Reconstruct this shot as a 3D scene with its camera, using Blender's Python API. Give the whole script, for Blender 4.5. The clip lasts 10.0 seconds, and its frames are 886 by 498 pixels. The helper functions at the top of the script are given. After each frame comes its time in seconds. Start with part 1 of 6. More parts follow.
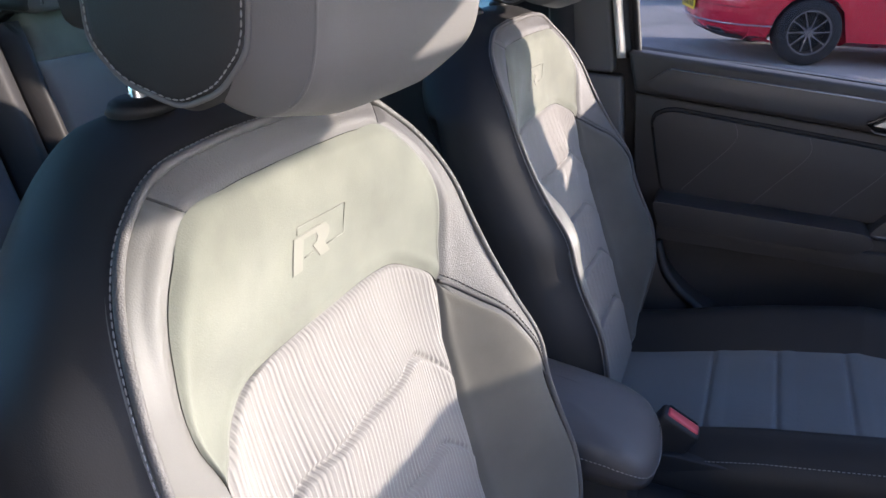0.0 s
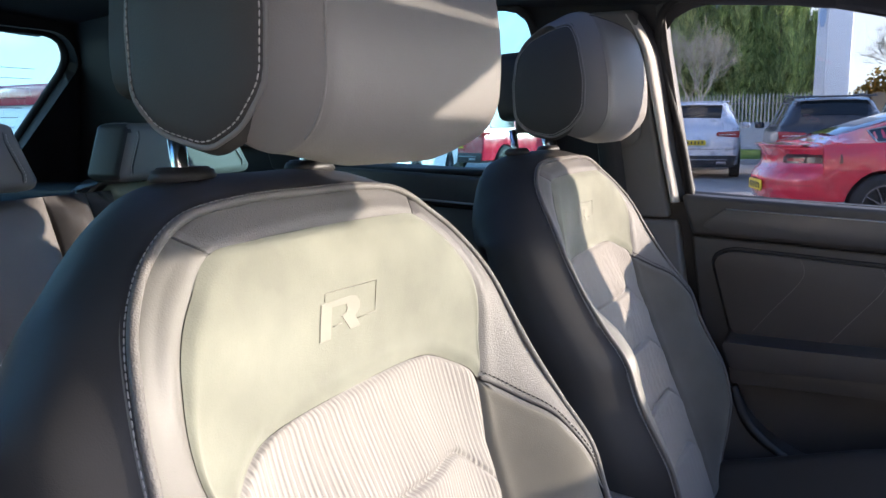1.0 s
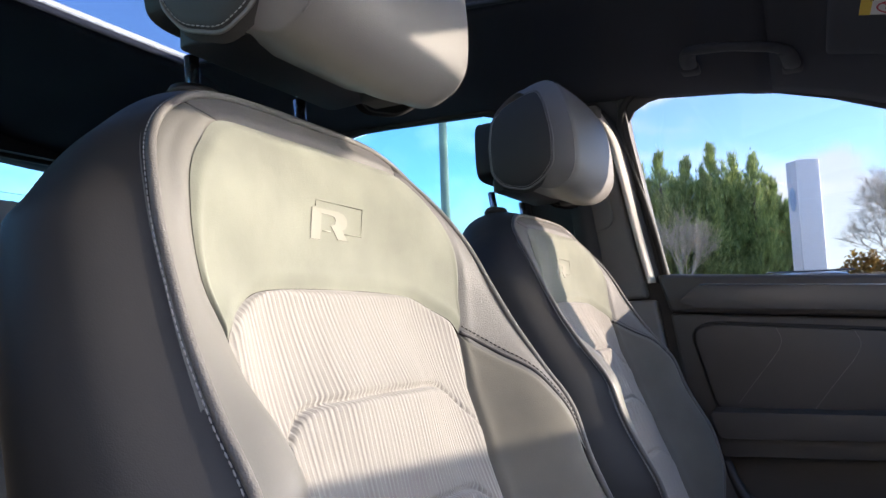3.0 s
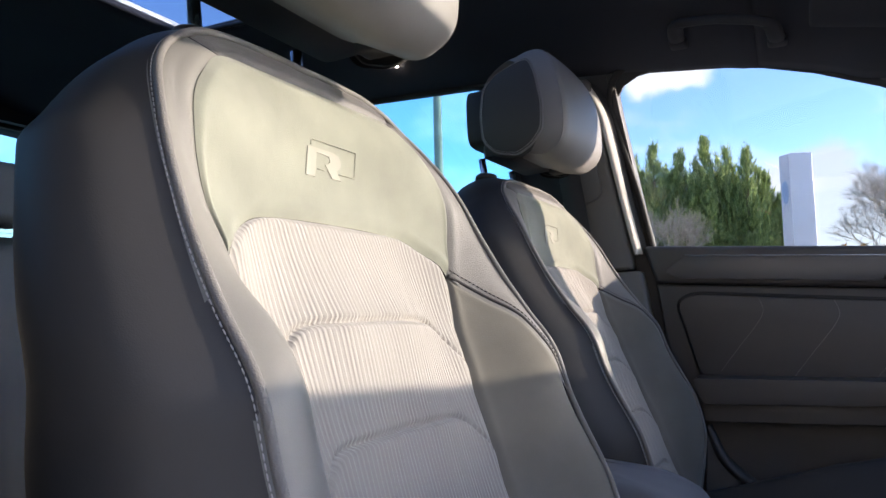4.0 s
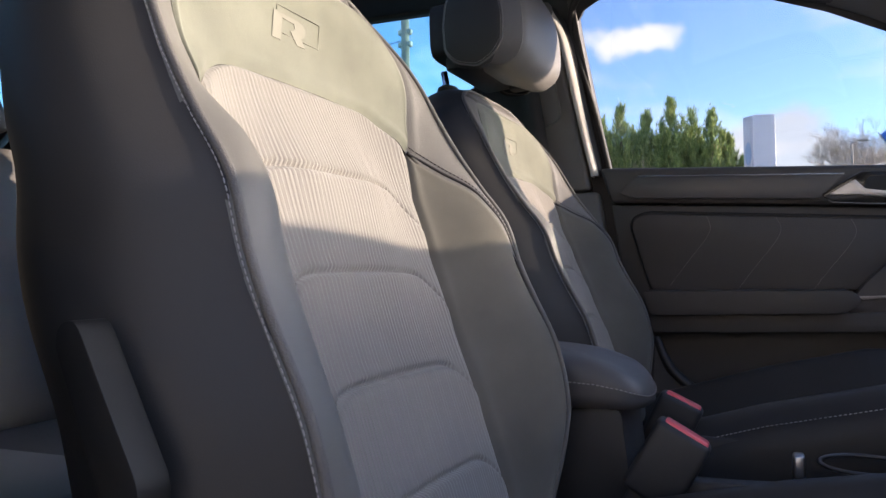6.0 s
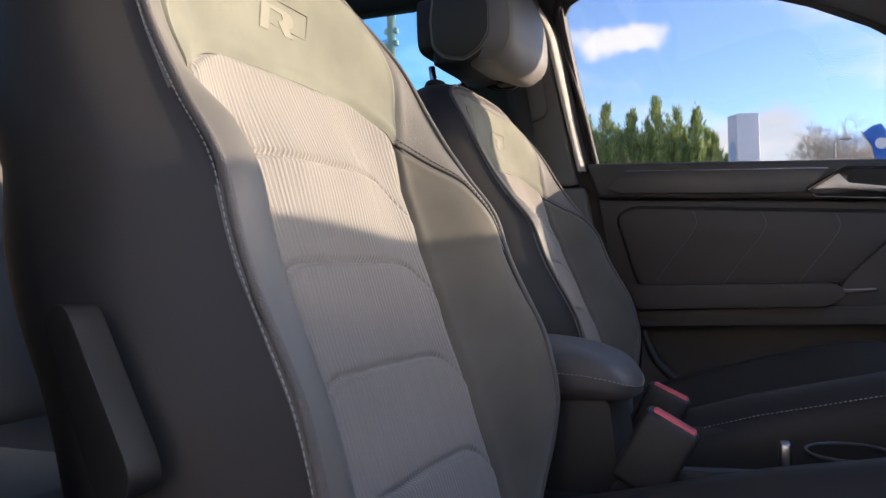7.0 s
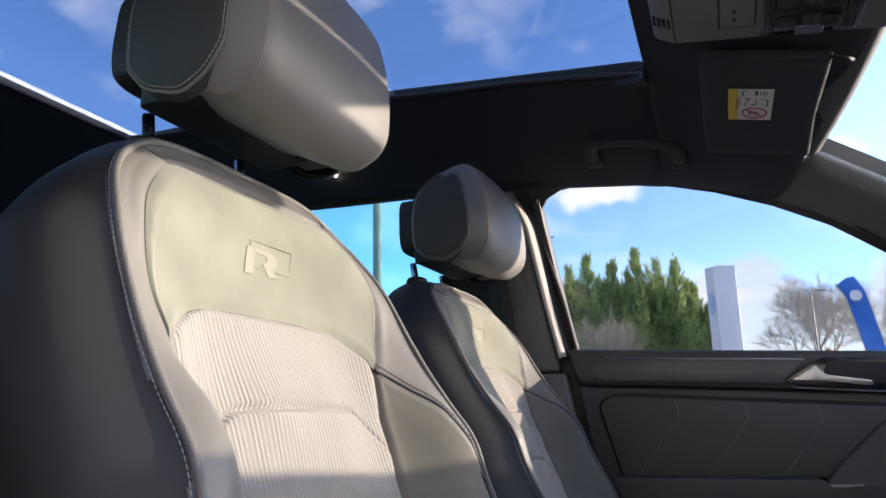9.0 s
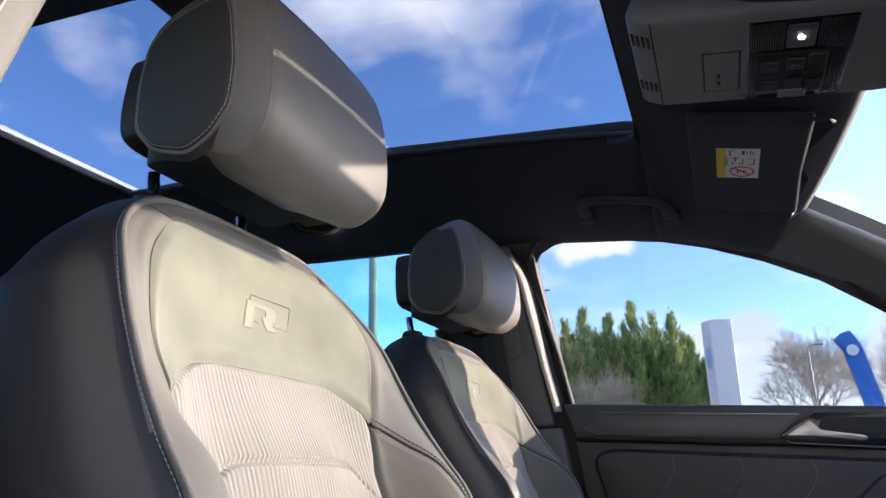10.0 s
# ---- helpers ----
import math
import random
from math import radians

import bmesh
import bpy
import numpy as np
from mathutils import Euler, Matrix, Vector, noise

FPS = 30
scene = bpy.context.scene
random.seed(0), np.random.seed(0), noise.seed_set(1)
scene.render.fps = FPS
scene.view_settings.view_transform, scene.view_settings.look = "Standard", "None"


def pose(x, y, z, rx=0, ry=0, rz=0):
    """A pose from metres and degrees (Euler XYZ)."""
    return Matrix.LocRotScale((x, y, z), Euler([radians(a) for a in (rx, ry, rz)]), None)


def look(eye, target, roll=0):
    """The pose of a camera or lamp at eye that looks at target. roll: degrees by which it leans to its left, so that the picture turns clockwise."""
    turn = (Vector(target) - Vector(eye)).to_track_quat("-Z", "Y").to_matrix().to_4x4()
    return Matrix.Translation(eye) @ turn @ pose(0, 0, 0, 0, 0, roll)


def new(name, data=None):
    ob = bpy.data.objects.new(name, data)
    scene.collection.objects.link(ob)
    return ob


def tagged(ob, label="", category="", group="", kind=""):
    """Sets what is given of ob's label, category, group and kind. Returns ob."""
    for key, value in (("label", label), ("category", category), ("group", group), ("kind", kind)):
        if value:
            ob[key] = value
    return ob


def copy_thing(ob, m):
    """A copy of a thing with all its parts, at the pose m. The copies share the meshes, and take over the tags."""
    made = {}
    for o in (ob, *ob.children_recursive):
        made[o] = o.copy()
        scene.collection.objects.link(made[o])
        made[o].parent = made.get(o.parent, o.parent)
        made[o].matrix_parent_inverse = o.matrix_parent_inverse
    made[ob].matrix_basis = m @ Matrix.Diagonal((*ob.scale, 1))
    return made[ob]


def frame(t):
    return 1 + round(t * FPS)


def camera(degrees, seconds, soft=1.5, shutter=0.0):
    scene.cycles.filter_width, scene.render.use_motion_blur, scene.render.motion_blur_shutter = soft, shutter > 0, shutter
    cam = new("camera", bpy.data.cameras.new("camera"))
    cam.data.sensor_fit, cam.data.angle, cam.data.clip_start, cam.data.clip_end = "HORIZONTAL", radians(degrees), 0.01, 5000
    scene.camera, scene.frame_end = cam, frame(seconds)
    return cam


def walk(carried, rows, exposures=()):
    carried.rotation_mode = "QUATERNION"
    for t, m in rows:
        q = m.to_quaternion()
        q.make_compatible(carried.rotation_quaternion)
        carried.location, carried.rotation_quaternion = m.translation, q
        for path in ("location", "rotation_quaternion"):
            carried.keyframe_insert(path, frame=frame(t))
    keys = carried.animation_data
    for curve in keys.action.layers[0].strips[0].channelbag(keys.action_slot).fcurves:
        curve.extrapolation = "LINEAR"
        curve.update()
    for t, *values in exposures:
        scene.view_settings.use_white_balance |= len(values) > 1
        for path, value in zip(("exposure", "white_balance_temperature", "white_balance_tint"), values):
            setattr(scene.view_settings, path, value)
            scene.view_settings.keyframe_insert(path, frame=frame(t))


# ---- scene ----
cam = camera(61.2, 10.0)
METRES, EYE, TILT, LEAN, TURN = 0.66, 1.35, -23.3, 0.0, 21.0
ROWS = [
    (0.0, 0.0, 0.0, 0.0, -0.0, -0.0, -0.0),
    (0.5, 0.051, 0.0181, -0.0547, 4.46, 7.22, -0.22),
    (1.0, 0.0547, 0.0225, -0.1453, 6.07, 14.95, 0.77),
    (1.5, 0.0574, 0.0252, -0.248, 6.63, 21.61, 1.71),
    (2.0, 0.0568, 0.0373, -0.353, 6.62, 26.67, 2.2),
    (3.5, 0.0653, 0.0562, -0.5465, 5.81, 29.69, 2.02),
    (4.0, 0.0673, 0.0483, -0.5861, 5.36, 28.89, 1.81),
    (4.5, 0.0737, 0.0508, -0.637, 4.83, 28.03, 1.78),
    (5.0, 0.076, 0.0395, -0.6806, 4.2, 27.07, 1.95),
    (5.5, 0.0804, 0.0377, -0.7228, 3.55, 26.05, 2.27),
    (7.0, 0.0738, 0.0481, -0.759, 2.1, 25.65, 3.11),
    (7.5, 0.0759, 0.046, -0.7226, 1.8, 27.66, 3.35),
    (8.0, 0.0812, 0.0284, -0.6869, 1.53, 30.57, 3.52),
    (8.5, 0.0904, -0.0028, -0.6631, 1.23, 33.82, 3.63),
    (9.0, 0.0893, -0.0312, -0.6528, 0.92, 36.8, 3.61),
    (9.5, 0.0897, -0.0507, -0.6559, 0.68, 39.16, 3.6),
    (10.0, 0.0892, -0.0567, -0.6679, 0.56, 40.82, 3.67),
]
BASE = pose(0, -0.827, EYE, 0, -2.5, 0) @ pose(0, 0, 0, TILT, LEAN, TURN)
walk(cam, [(t, BASE @ pose(METRES * x, METRES * y, METRES * z, 90 + pitch, roll, yaw)) for t, x, y, z, yaw, pitch, roll in ROWS], [(0.0, 3.05, 6750, 19), (0.5, 3.12, 6800, 20), (1.0, 3.14, 7250, 18), (2.0, 3.03, 7350, 17), (3.5, 3.03, 7300, 17), (5.5, 2.92, 7600, 19), (7.0, 2.77, 8200, 20), (8.5, 2.86, 7700, 17), (10.0, 2.92, 7300, 18)])

# ---- world, sun and exposure ----
SUN_AZ, SUN_EL = 29.5, 9.5   # degrees from the car's nose towards its left side, and above the horizon


def build_world():
    w = bpy.data.worlds.new("sky")
    scene.world = w
    w.use_nodes = True
    nt = w.node_tree
    nt.nodes.clear()
    N, L = nt.nodes.new, nt.links.new
    out, bg = N("ShaderNodeOutputWorld"), N("ShaderNodeBackground")
    sky = N("ShaderNodeTexSky")
    sky.sky_type = "NISHITA"
    sky.sun_disc = False
    sky.sun_elevation = radians(SUN_EL)
    sky.sun_rotation = radians(90 - SUN_AZ)
    sky.air_density, sky.dust_density, sky.ozone_density = 0.66, 0.10, 3.5
    tc = N("ShaderNodeTexCoord")
    # soft cumulus from noise, flattened with height
    sep = N("ShaderNodeSeparateXYZ")
    L(tc.outputs["Generated"], sep.inputs[0])
    add = N("ShaderNodeMath"); add.operation = "ADD"; add.inputs[1].default_value = 0.22
    L(sep.outputs["Z"], add.inputs[0])
    dx, dy = N("ShaderNodeMath"), N("ShaderNodeMath")
    for d, o in ((dx, "X"), (dy, "Y")):
        d.operation = "DIVIDE"
        L(sep.outputs[o], d.inputs[0])
        L(add.outputs[0], d.inputs[1])
    com = N("ShaderNodeCombineXYZ")
    L(dx.outputs[0], com.inputs[0]); L(dy.outputs[0], com.inputs[1])
    com.inputs[2].default_value = CLOUD_SEED
    no = N("ShaderNodeTexNoise")
    no.inputs["Scale"].default_value, no.inputs["Detail"].default_value, no.inputs["Roughness"].default_value = 1.7, 7, 0.55
    L(com.outputs[0], no.inputs["Vector"])
    ramp = N("ShaderNodeValToRGB")
    ramp.color_ramp.elements[0].position, ramp.color_ramp.elements[1].position = 0.545, 0.74
    L(no.outputs["Fac"], ramp.inputs[0])
    mix = N("ShaderNodeMixRGB")
    # clouds glow towards the sun, which shines through them
    dot = N("ShaderNodeVectorMath"); dot.operation = "DOT_PRODUCT"
    dot.inputs[1].default_value = (math.cos(radians(SUN_EL)) * math.cos(radians(SUN_AZ)), math.cos(radians(SUN_EL)) * math.sin(radians(SUN_AZ)), math.sin(radians(SUN_EL)))
    L(tc.outputs["Generated"], dot.inputs[0])
    pw = N("ShaderNodeMath"); pw.operation = "POWER"; pw.use_clamp = True; pw.inputs[1].default_value = 16
    L(dot.outputs["Value"], pw.inputs[0])
    lit = N("ShaderNodeMath"); lit.operation = "MULTIPLY_ADD"; lit.inputs[1].default_value, lit.inputs[2].default_value = 110.0, 1.0
    L(pw.outputs[0], lit.inputs[0])
    glow = N("ShaderNodeVectorMath"); glow.operation = "SCALE"; glow.inputs[0].default_value = (3.0, 3.05, 3.15)
    L(lit.outputs[0], glow.inputs["Scale"])
    L(glow.outputs[0], mix.inputs[2])
    thin = N("ShaderNodeMapRange"); thin.interpolation_type = "SMOOTHSTEP"
    for k, v in ((1, 0.12), (2, 0.5), (3, 0.40), (4, 1.0)):
        thin.inputs[k].default_value = v
    L(sep.outputs["Z"], thin.inputs[0])
    cover = N("ShaderNodeMath"); cover.operation = "MULTIPLY"
    L(ramp.outputs[0], cover.inputs[0]); L(thin.outputs[0], cover.inputs[1])
    L(cover.outputs[0], mix.inputs[0])
    # a low bank of cloud along the horizon with a billowing top
    puffs = N("ShaderNodeTexNoise")
    puffs.inputs["Scale"].default_value, puffs.inputs["Detail"].default_value, puffs.inputs["Roughness"].default_value = 7.0, 5, 0.5
    L(tc.outputs["Generated"], puffs.inputs["Vector"])
    top = N("ShaderNodeMath"); top.operation = "MULTIPLY_ADD"; top.inputs[1].default_value = -0.29
    L(puffs.outputs["Fac"], top.inputs[0]); L(sep.outputs["Z"], top.inputs[2])
    edge = N("ShaderNodeMapRange"); edge.interpolation_type = "SMOOTHSTEP"
    for k, v in ((1, -0.005), (2, 0.03), (3, 0.80), (4, 0.0)):
        edge.inputs[k].default_value = v
    L(top.outputs[0], edge.inputs[0])
    bank = N("ShaderNodeMixRGB")
    bank.inputs[2].default_value = (1.65, 1.85, 2.0, 1)
    L(edge.outputs[0], bank.inputs[0]); L(sky.outputs[0], bank.inputs[1])
    L(bank.outputs[0], mix.inputs[1])
    # one small cumulus low over the trees
    here = N("ShaderNodeVectorMath"); here.operation = "DOT_PRODUCT"; here.inputs[1].default_value = (-0.9896, -0.1437, 0)
    L(tc.outputs["Generated"], here.inputs[0])
    across = N("ShaderNodeMath"); across.operation = "DIVIDE"; across.inputs[1].default_value = 0.075
    L(here.outputs["Value"], across.inputs[0])
    rise = N("ShaderNodeMath"); rise.operation = "MULTIPLY_ADD"; rise.inputs[1].default_value, rise.inputs[2].default_value = 1 / 0.021, -0.2794 / 0.021
    L(sep.outputs["Z"], rise.inputs[0])
    flat = N("ShaderNodeCombineXYZ")
    L(across.outputs[0], flat.inputs[0]); L(rise.outputs[0], flat.inputs[1])
    size = N("ShaderNodeVectorMath"); size.operation = "LENGTH"
    L(flat.outputs[0], size.inputs[0])
    fluff = N("ShaderNodeTexNoise")
    fluff.inputs["Scale"].default_value, fluff.inputs["Detail"].default_value = 26.0, 5
    L(tc.outputs["Generated"], fluff.inputs["Vector"])
    body = N("ShaderNodeMath"); body.operation = "MULTIPLY_ADD"; body.inputs[1].default_value = -1.9
    L(fluff.outputs["Fac"], body.inputs[0]); L(size.outputs["Value"], body.inputs[2])
    puff = N("ShaderNodeMapRange"); puff.interpolation_type = "SMOOTHSTEP"
    for k, v in ((1, -0.55), (2, 0.15), (3, 0.85), (4, 0.0)):
        puff.inputs[k].default_value = v
    L(body.outputs[0], puff.inputs[0])
    side = N("ShaderNodeMath"); side.operation = "GREATER_THAN"; side.inputs[1].default_value = 0.0
    L(sep.outputs["Y"], side.inputs[0])
    only = N("ShaderNodeMath"); only.operation = "MULTIPLY"
    L(puff.outputs[0], only.inputs[0]); L(side.outputs[0], only.inputs[1])
    small = N("ShaderNodeMixRGB")
    small.inputs[2].default_value = (2.35, 2.65, 2.8, 1)
    L(only.outputs[0], small.inputs[0]); L(mix.outputs[0], small.inputs[1])
    # bright haze close round the sun
    near = N("ShaderNodeMath"); near.operation = "POWER"; near.use_clamp = True; near.inputs[1].default_value = 60
    L(dot.outputs["Value"], near.inputs[0])
    haze = N("ShaderNodeVectorMath"); haze.operation = "SCALE"; haze.inputs[0].default_value = (24.0, 22.9, 21.2)
    L(near.outputs[0], haze.inputs["Scale"])
    total = N("ShaderNodeVectorMath"); total.operation = "ADD"
    L(small.outputs[0], total.inputs[0]); L(haze.outputs[0], total.inputs[1])
    L(total.outputs[0], bg.inputs["Color"])
    bg.inputs["Strength"].default_value = SKY
    L(bg.outputs[0], out.inputs[0])


CLOUD_SEED, SKY = 3.0, 0.15
build_world()
sun = new("sun", bpy.data.lights.new("sun", "SUN"))
sun.data.energy, sun.data.angle, sun.data.color = 1.5, radians(0.6), (1.0, 0.94, 0.84)
sun.matrix_world = look((0, 0, 0), (-math.cos(radians(SUN_EL)) * math.cos(radians(SUN_AZ)), -math.cos(radians(SUN_EL)) * math.sin(radians(SUN_AZ)), -math.sin(radians(SUN_EL))))


# ---- materials ----
def material(name, colour, rough=0.6, metal=0.0, grain=0.0, grain_size=300.0, mottle=0.12, mottle_size=6.0, sheen=0.0, spec=0.5, coat=0.0, kind="noise"):
    m = bpy.data.materials.new(name)
    m.use_nodes = True
    nt = m.node_tree
    b = nt.nodes["Principled BSDF"]
    N, L = nt.nodes.new, nt.links.new
    b.inputs["Roughness"].default_value = rough
    b.inputs["Metallic"].default_value = metal
    b.inputs["Specular IOR Level"].default_value = spec
    b.inputs["Coat Weight"].default_value = coat
    b.inputs["Sheen Weight"].default_value = sheen
    b.inputs["Sheen Roughness"].default_value = 0.45
    tc = N("ShaderNodeTexCoord")
    base = tuple(colour) + (1,)
    if mottle > 0:
        n1 = N("ShaderNodeTexNoise")
        n1.inputs["Scale"].default_value, n1.inputs["Detail"].default_value = mottle_size, 5
        L(tc.outputs["Object"], n1.inputs["Vector"])
        r = N("ShaderNodeMapRange")
        r.inputs[1].default_value, r.inputs[2].default_value = 0.3, 0.7
        r.inputs[3].default_value, r.inputs[4].default_value = 1 - mottle, 1 + mottle
        L(n1.outputs["Fac"], r.inputs[0])
        mul = N("ShaderNodeVectorMath"); mul.operation = "SCALE"
        mul.inputs[0].default_value = colour
        L(r.outputs[0], mul.inputs["Scale"])
        L(mul.outputs[0], b.inputs["Base Color"])
        r2 = N("ShaderNodeMapRange")
        r2.inputs[1].default_value, r2.inputs[2].default_value = 0.3, 0.7
        r2.inputs[3].default_value, r2.inputs[4].default_value = max(0.02, rough - 0.06), min(1, rough + 0.06)
        L(n1.outputs["Fac"], r2.inputs[0])
        L(r2.outputs[0], b.inputs["Roughness"])
    else:
        b.inputs["Base Color"].default_value = base
    if grain > 0:
        bump = N("ShaderNodeBump")
        bump.inputs["Strength"].default_value = grain
        bump.inputs["Distance"].default_value = 0.001
        if kind == "pebble":
            v = N("ShaderNodeTexVoronoi"); v.feature = "SMOOTH_F1"
            v.inputs["Scale"].default_value = grain_size
            L(tc.outputs["Object"], v.inputs["Vector"])
            L(v.outputs["Distance"], bump.inputs["Height"])
            bump.invert = True
        elif kind == "weave":
            sp = N("ShaderNodeSeparateXYZ")
            uv = N("ShaderNodeUVMap")
            L(uv.outputs[0], sp.inputs[0])
            outs = []
            for o, k in (("X", grain_size), ("Y", grain_size * 1.3)):
                a = N("ShaderNodeMath"); a.operation = "MULTIPLY"; a.inputs[1].default_value = k
                L(sp.outputs[o], a.inputs[0])
                s = N("ShaderNodeMath"); s.operation = "SINE"
                L(a.outputs[0], s.inputs[0])
                outs.append(s)
            c = N("ShaderNodeMath"); c.operation = "MULTIPLY_ADD"; c.inputs[1].default_value = 0.18
            L(outs[1].outputs[0], c.inputs[0]); L(outs[0].outputs[0], c.inputs[2])
            L(c.outputs[0], bump.inputs["Height"])
        else:
            v = N("ShaderNodeTexNoise")
            v.inputs["Scale"].default_value, v.inputs["Detail"].default_value = grain_size, 3
            L(tc.outputs["Object"], v.inputs["Vector"])
            L(v.outputs["Fac"], bump.inputs["Height"])
        L(bump.outputs[0], b.inputs["Normal"])
    return m


def clear_glass(name, tint, gloss=0.05):
    m = bpy.data.materials.new(name)
    m.use_nodes = True
    nt = m.node_tree
    nt.nodes.clear()
    N, L = nt.nodes.new, nt.links.new
    out, mx, tr, gl = N("ShaderNodeOutputMaterial"), N("ShaderNodeMixShader"), N("ShaderNodeBsdfTransparent"), N("ShaderNodeBsdfGlossy")
    tr.inputs[0].default_value = tuple(tint) + (1,)
    gl.inputs["Roughness"].default_value = 0.01
    mx.inputs[0].default_value = gloss
    L(tr.outputs[0], mx.inputs[1]); L(gl.outputs[0], mx.inputs[2]); L(mx.outputs[0], out.inputs[0])
    return m


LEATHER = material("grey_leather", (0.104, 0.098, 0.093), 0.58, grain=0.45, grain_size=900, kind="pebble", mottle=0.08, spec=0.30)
# smooth leather of the left side, lightened to stand for sun on it
BANDLIT = material("sunlit_bolster_leather", (0.122, 0.117, 0.107), 0.56, grain=0.10, grain_size=1100, kind="pebble", mottle=0.06, spec=0.35)
# one headrest leather in two tones: front raised for windscreen light, sides lowered for shade
HEADLIT = material("lit_headrest_leather", (0.150, 0.142, 0.136), 0.52, grain=0.14, grain_size=1000, kind="pebble", mottle=0.08, spec=0.42)
HEADSHADE = material("shaded_headrest_leather", (0.037, 0.035, 0.034), 0.58, grain=0.14, grain_size=1000, kind="pebble", mottle=0.08, spec=0.35)
SMOOTH = material("smooth_leather", (0.0285, 0.0265, 0.0260), 0.55, grain=0.08, grain_size=1300, kind="pebble", mottle=0.08, spec=0.27)
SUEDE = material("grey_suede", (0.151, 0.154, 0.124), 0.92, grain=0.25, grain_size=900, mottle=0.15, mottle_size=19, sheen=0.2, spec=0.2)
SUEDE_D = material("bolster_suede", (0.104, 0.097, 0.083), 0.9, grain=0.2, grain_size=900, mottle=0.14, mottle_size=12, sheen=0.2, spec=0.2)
FABRIC = material("grey_ribbed_cloth", (0.215, 0.201, 0.184), 0.95, grain=0.16, grain_size=2600, kind="weave", mottle=0.05, spec=0.15, sheen=0.2)
EMB = material("smooth_suede", (0.190, 0.186, 0.155), 0.62, mottle=0.05, spec=0.25)
FABRIC_D = material("dark_seat_cloth", (0.215, 0.210, 0.205), 0.95, grain=0.16, grain_size=2600, kind="weave", mottle=0.06, spec=0.15, sheen=0.2)
THREADB = material("white_thread", (0.36, 0.34, 0.32), 0.8, mottle=0)
THREAD = material("pale_thread", (0.32, 0.30, 0.285), 0.8, mottle=0)
THREADD = material("grey_thread", (0.27, 0.26, 0.25), 0.8, mottle=0)
CHROME = material("chrome", (0.80, 0.80, 0.81), 0.24, 1.0, mottle=0)
PLASTIC = material("black_plastic", (0.020, 0.020, 0.022), 0.55, grain=0.3, grain_size=900, mottle=0.15)
GLOSSP = material("gloss_black_plastic", (0.010, 0.010, 0.011), 0.15, mottle=0)
DOORP = material("dark_door_plastic", (0.046, 0.043, 0.043), 0.55, grain=0.4, grain_size=700, kind="pebble", mottle=0.12)
DOORL = material("black_leatherette", (0.037, 0.034, 0.034), 0.5, grain=0.4, grain_size=700, kind="pebble", mottle=0.12)
TRIM = material("satin_grey_trim", (0.060, 0.060, 0.064), 0.38, 0.3, grain=0.08, grain_size=400, mottle=0.08)
SATIN = material("satin_silver", (0.36, 0.36, 0.37), 0.34, 1.0, mottle=0)
LINER = material("black_headliner_cloth", (0.027, 0.028, 0.037), 0.95, grain=0.4, grain_size=1400, mottle=0.12)
CARPET = material("black_carpet", (0.014, 0.014, 0.015), 1.0, grain=0.8, grain_size=900, mottle=0.2)
EDGE = material("pale_pillar_edge", (0.42, 0.405, 0.37), 0.5, mottle=0.06)
PILLAR = material("grey_pillar_trim", (0.115, 0.111, 0.106), 0.6, grain=0.25, grain_size=1000, mottle=0.08)
PADL = material("armrest_leather", (0.074, 0.068, 0.067), 0.46, grain=0.15, grain_size=1000, kind="pebble", mottle=0.08, spec=0.5)
HANDLEP = material("matt_black_plastic", (0.034, 0.034, 0.038), 0.7, grain=0.15, grain_size=1200, mottle=0.08, spec=0.2)
OVERC = material("dark_roof_plastic", (0.175, 0.172, 0.172), 0.6, grain=0.25, grain_size=1000, mottle=0.08)
# white body paint round the near doorway, lowered to cream to stand for shade
JAMB_DIM = material("dimmed_white_jamb", (0.30, 0.28, 0.255), 0.5, mottle=0.06)
RED = material("red_release_button", (0.80, 0.10, 0.11), 0.35, mottle=0.05)
WHITE = material("white_car_paint", (0.75, 0.75, 0.74), 0.3, coat=0.5, mottle=0.03)
TRIMB = material("smooth_black_plastic", (0.012, 0.0117, 0.0117), 0.5, grain=0.06, grain_size=1500, mottle=0.08, spec=0.25)
RUBBER = material("black_rubber", (0.012, 0.012, 0.012), 0.7, mottle=0.1)
BELT = material("black_webbing", (0.018, 0.018, 0.020), 0.75, grain=0.5, grain_size=1200, mottle=0.1)
YELLOW = material("yellow_print", (0.80, 0.55, 0.03), 0.6, mottle=0)
PAPER = material("white_sticker", (0.75, 0.74, 0.70), 0.6, mottle=0.03)
INK = material("black_ink", (0.02, 0.02, 0.02), 0.6, mottle=0)
REDINK = material("red_ink", (0.45, 0.03, 0.05), 0.6, mottle=0)
GLASS = clear_glass("window_glass", (0.64, 0.645, 0.66), 0.04)
REARGLASS = clear_glass("tinted_glass", (0.48, 0.71, 0.77), 0.05)
TAILGLASS = clear_glass("heated_rear_glass", (0.27, 0.52, 0.57), 0.05)
SCREENGLASS = clear_glass("windscreen_glass", (0.86, 0.89, 0.88), 0.04)
ROOFGLASS = clear_glass("tinted_roof_glass", (0.50, 0.54, 0.60), 0.05)


# ---- mesh helpers ----
def mesh_of(name, verts, faces, mat=None, smooth=True):
    me = bpy.data.meshes.new(name)
    me.from_pydata([tuple(v) for v in verts], [], faces)
    me.validate()
    if smooth:
        me.shade_smooth()
    if mat:
        me.materials.append(mat)
    return me


def put(name, me, parent=None, label=""):
    ob = new(name, me)
    if parent is not None:
        ob.parent = parent
    if label:
        ob["label"] = label
    return ob


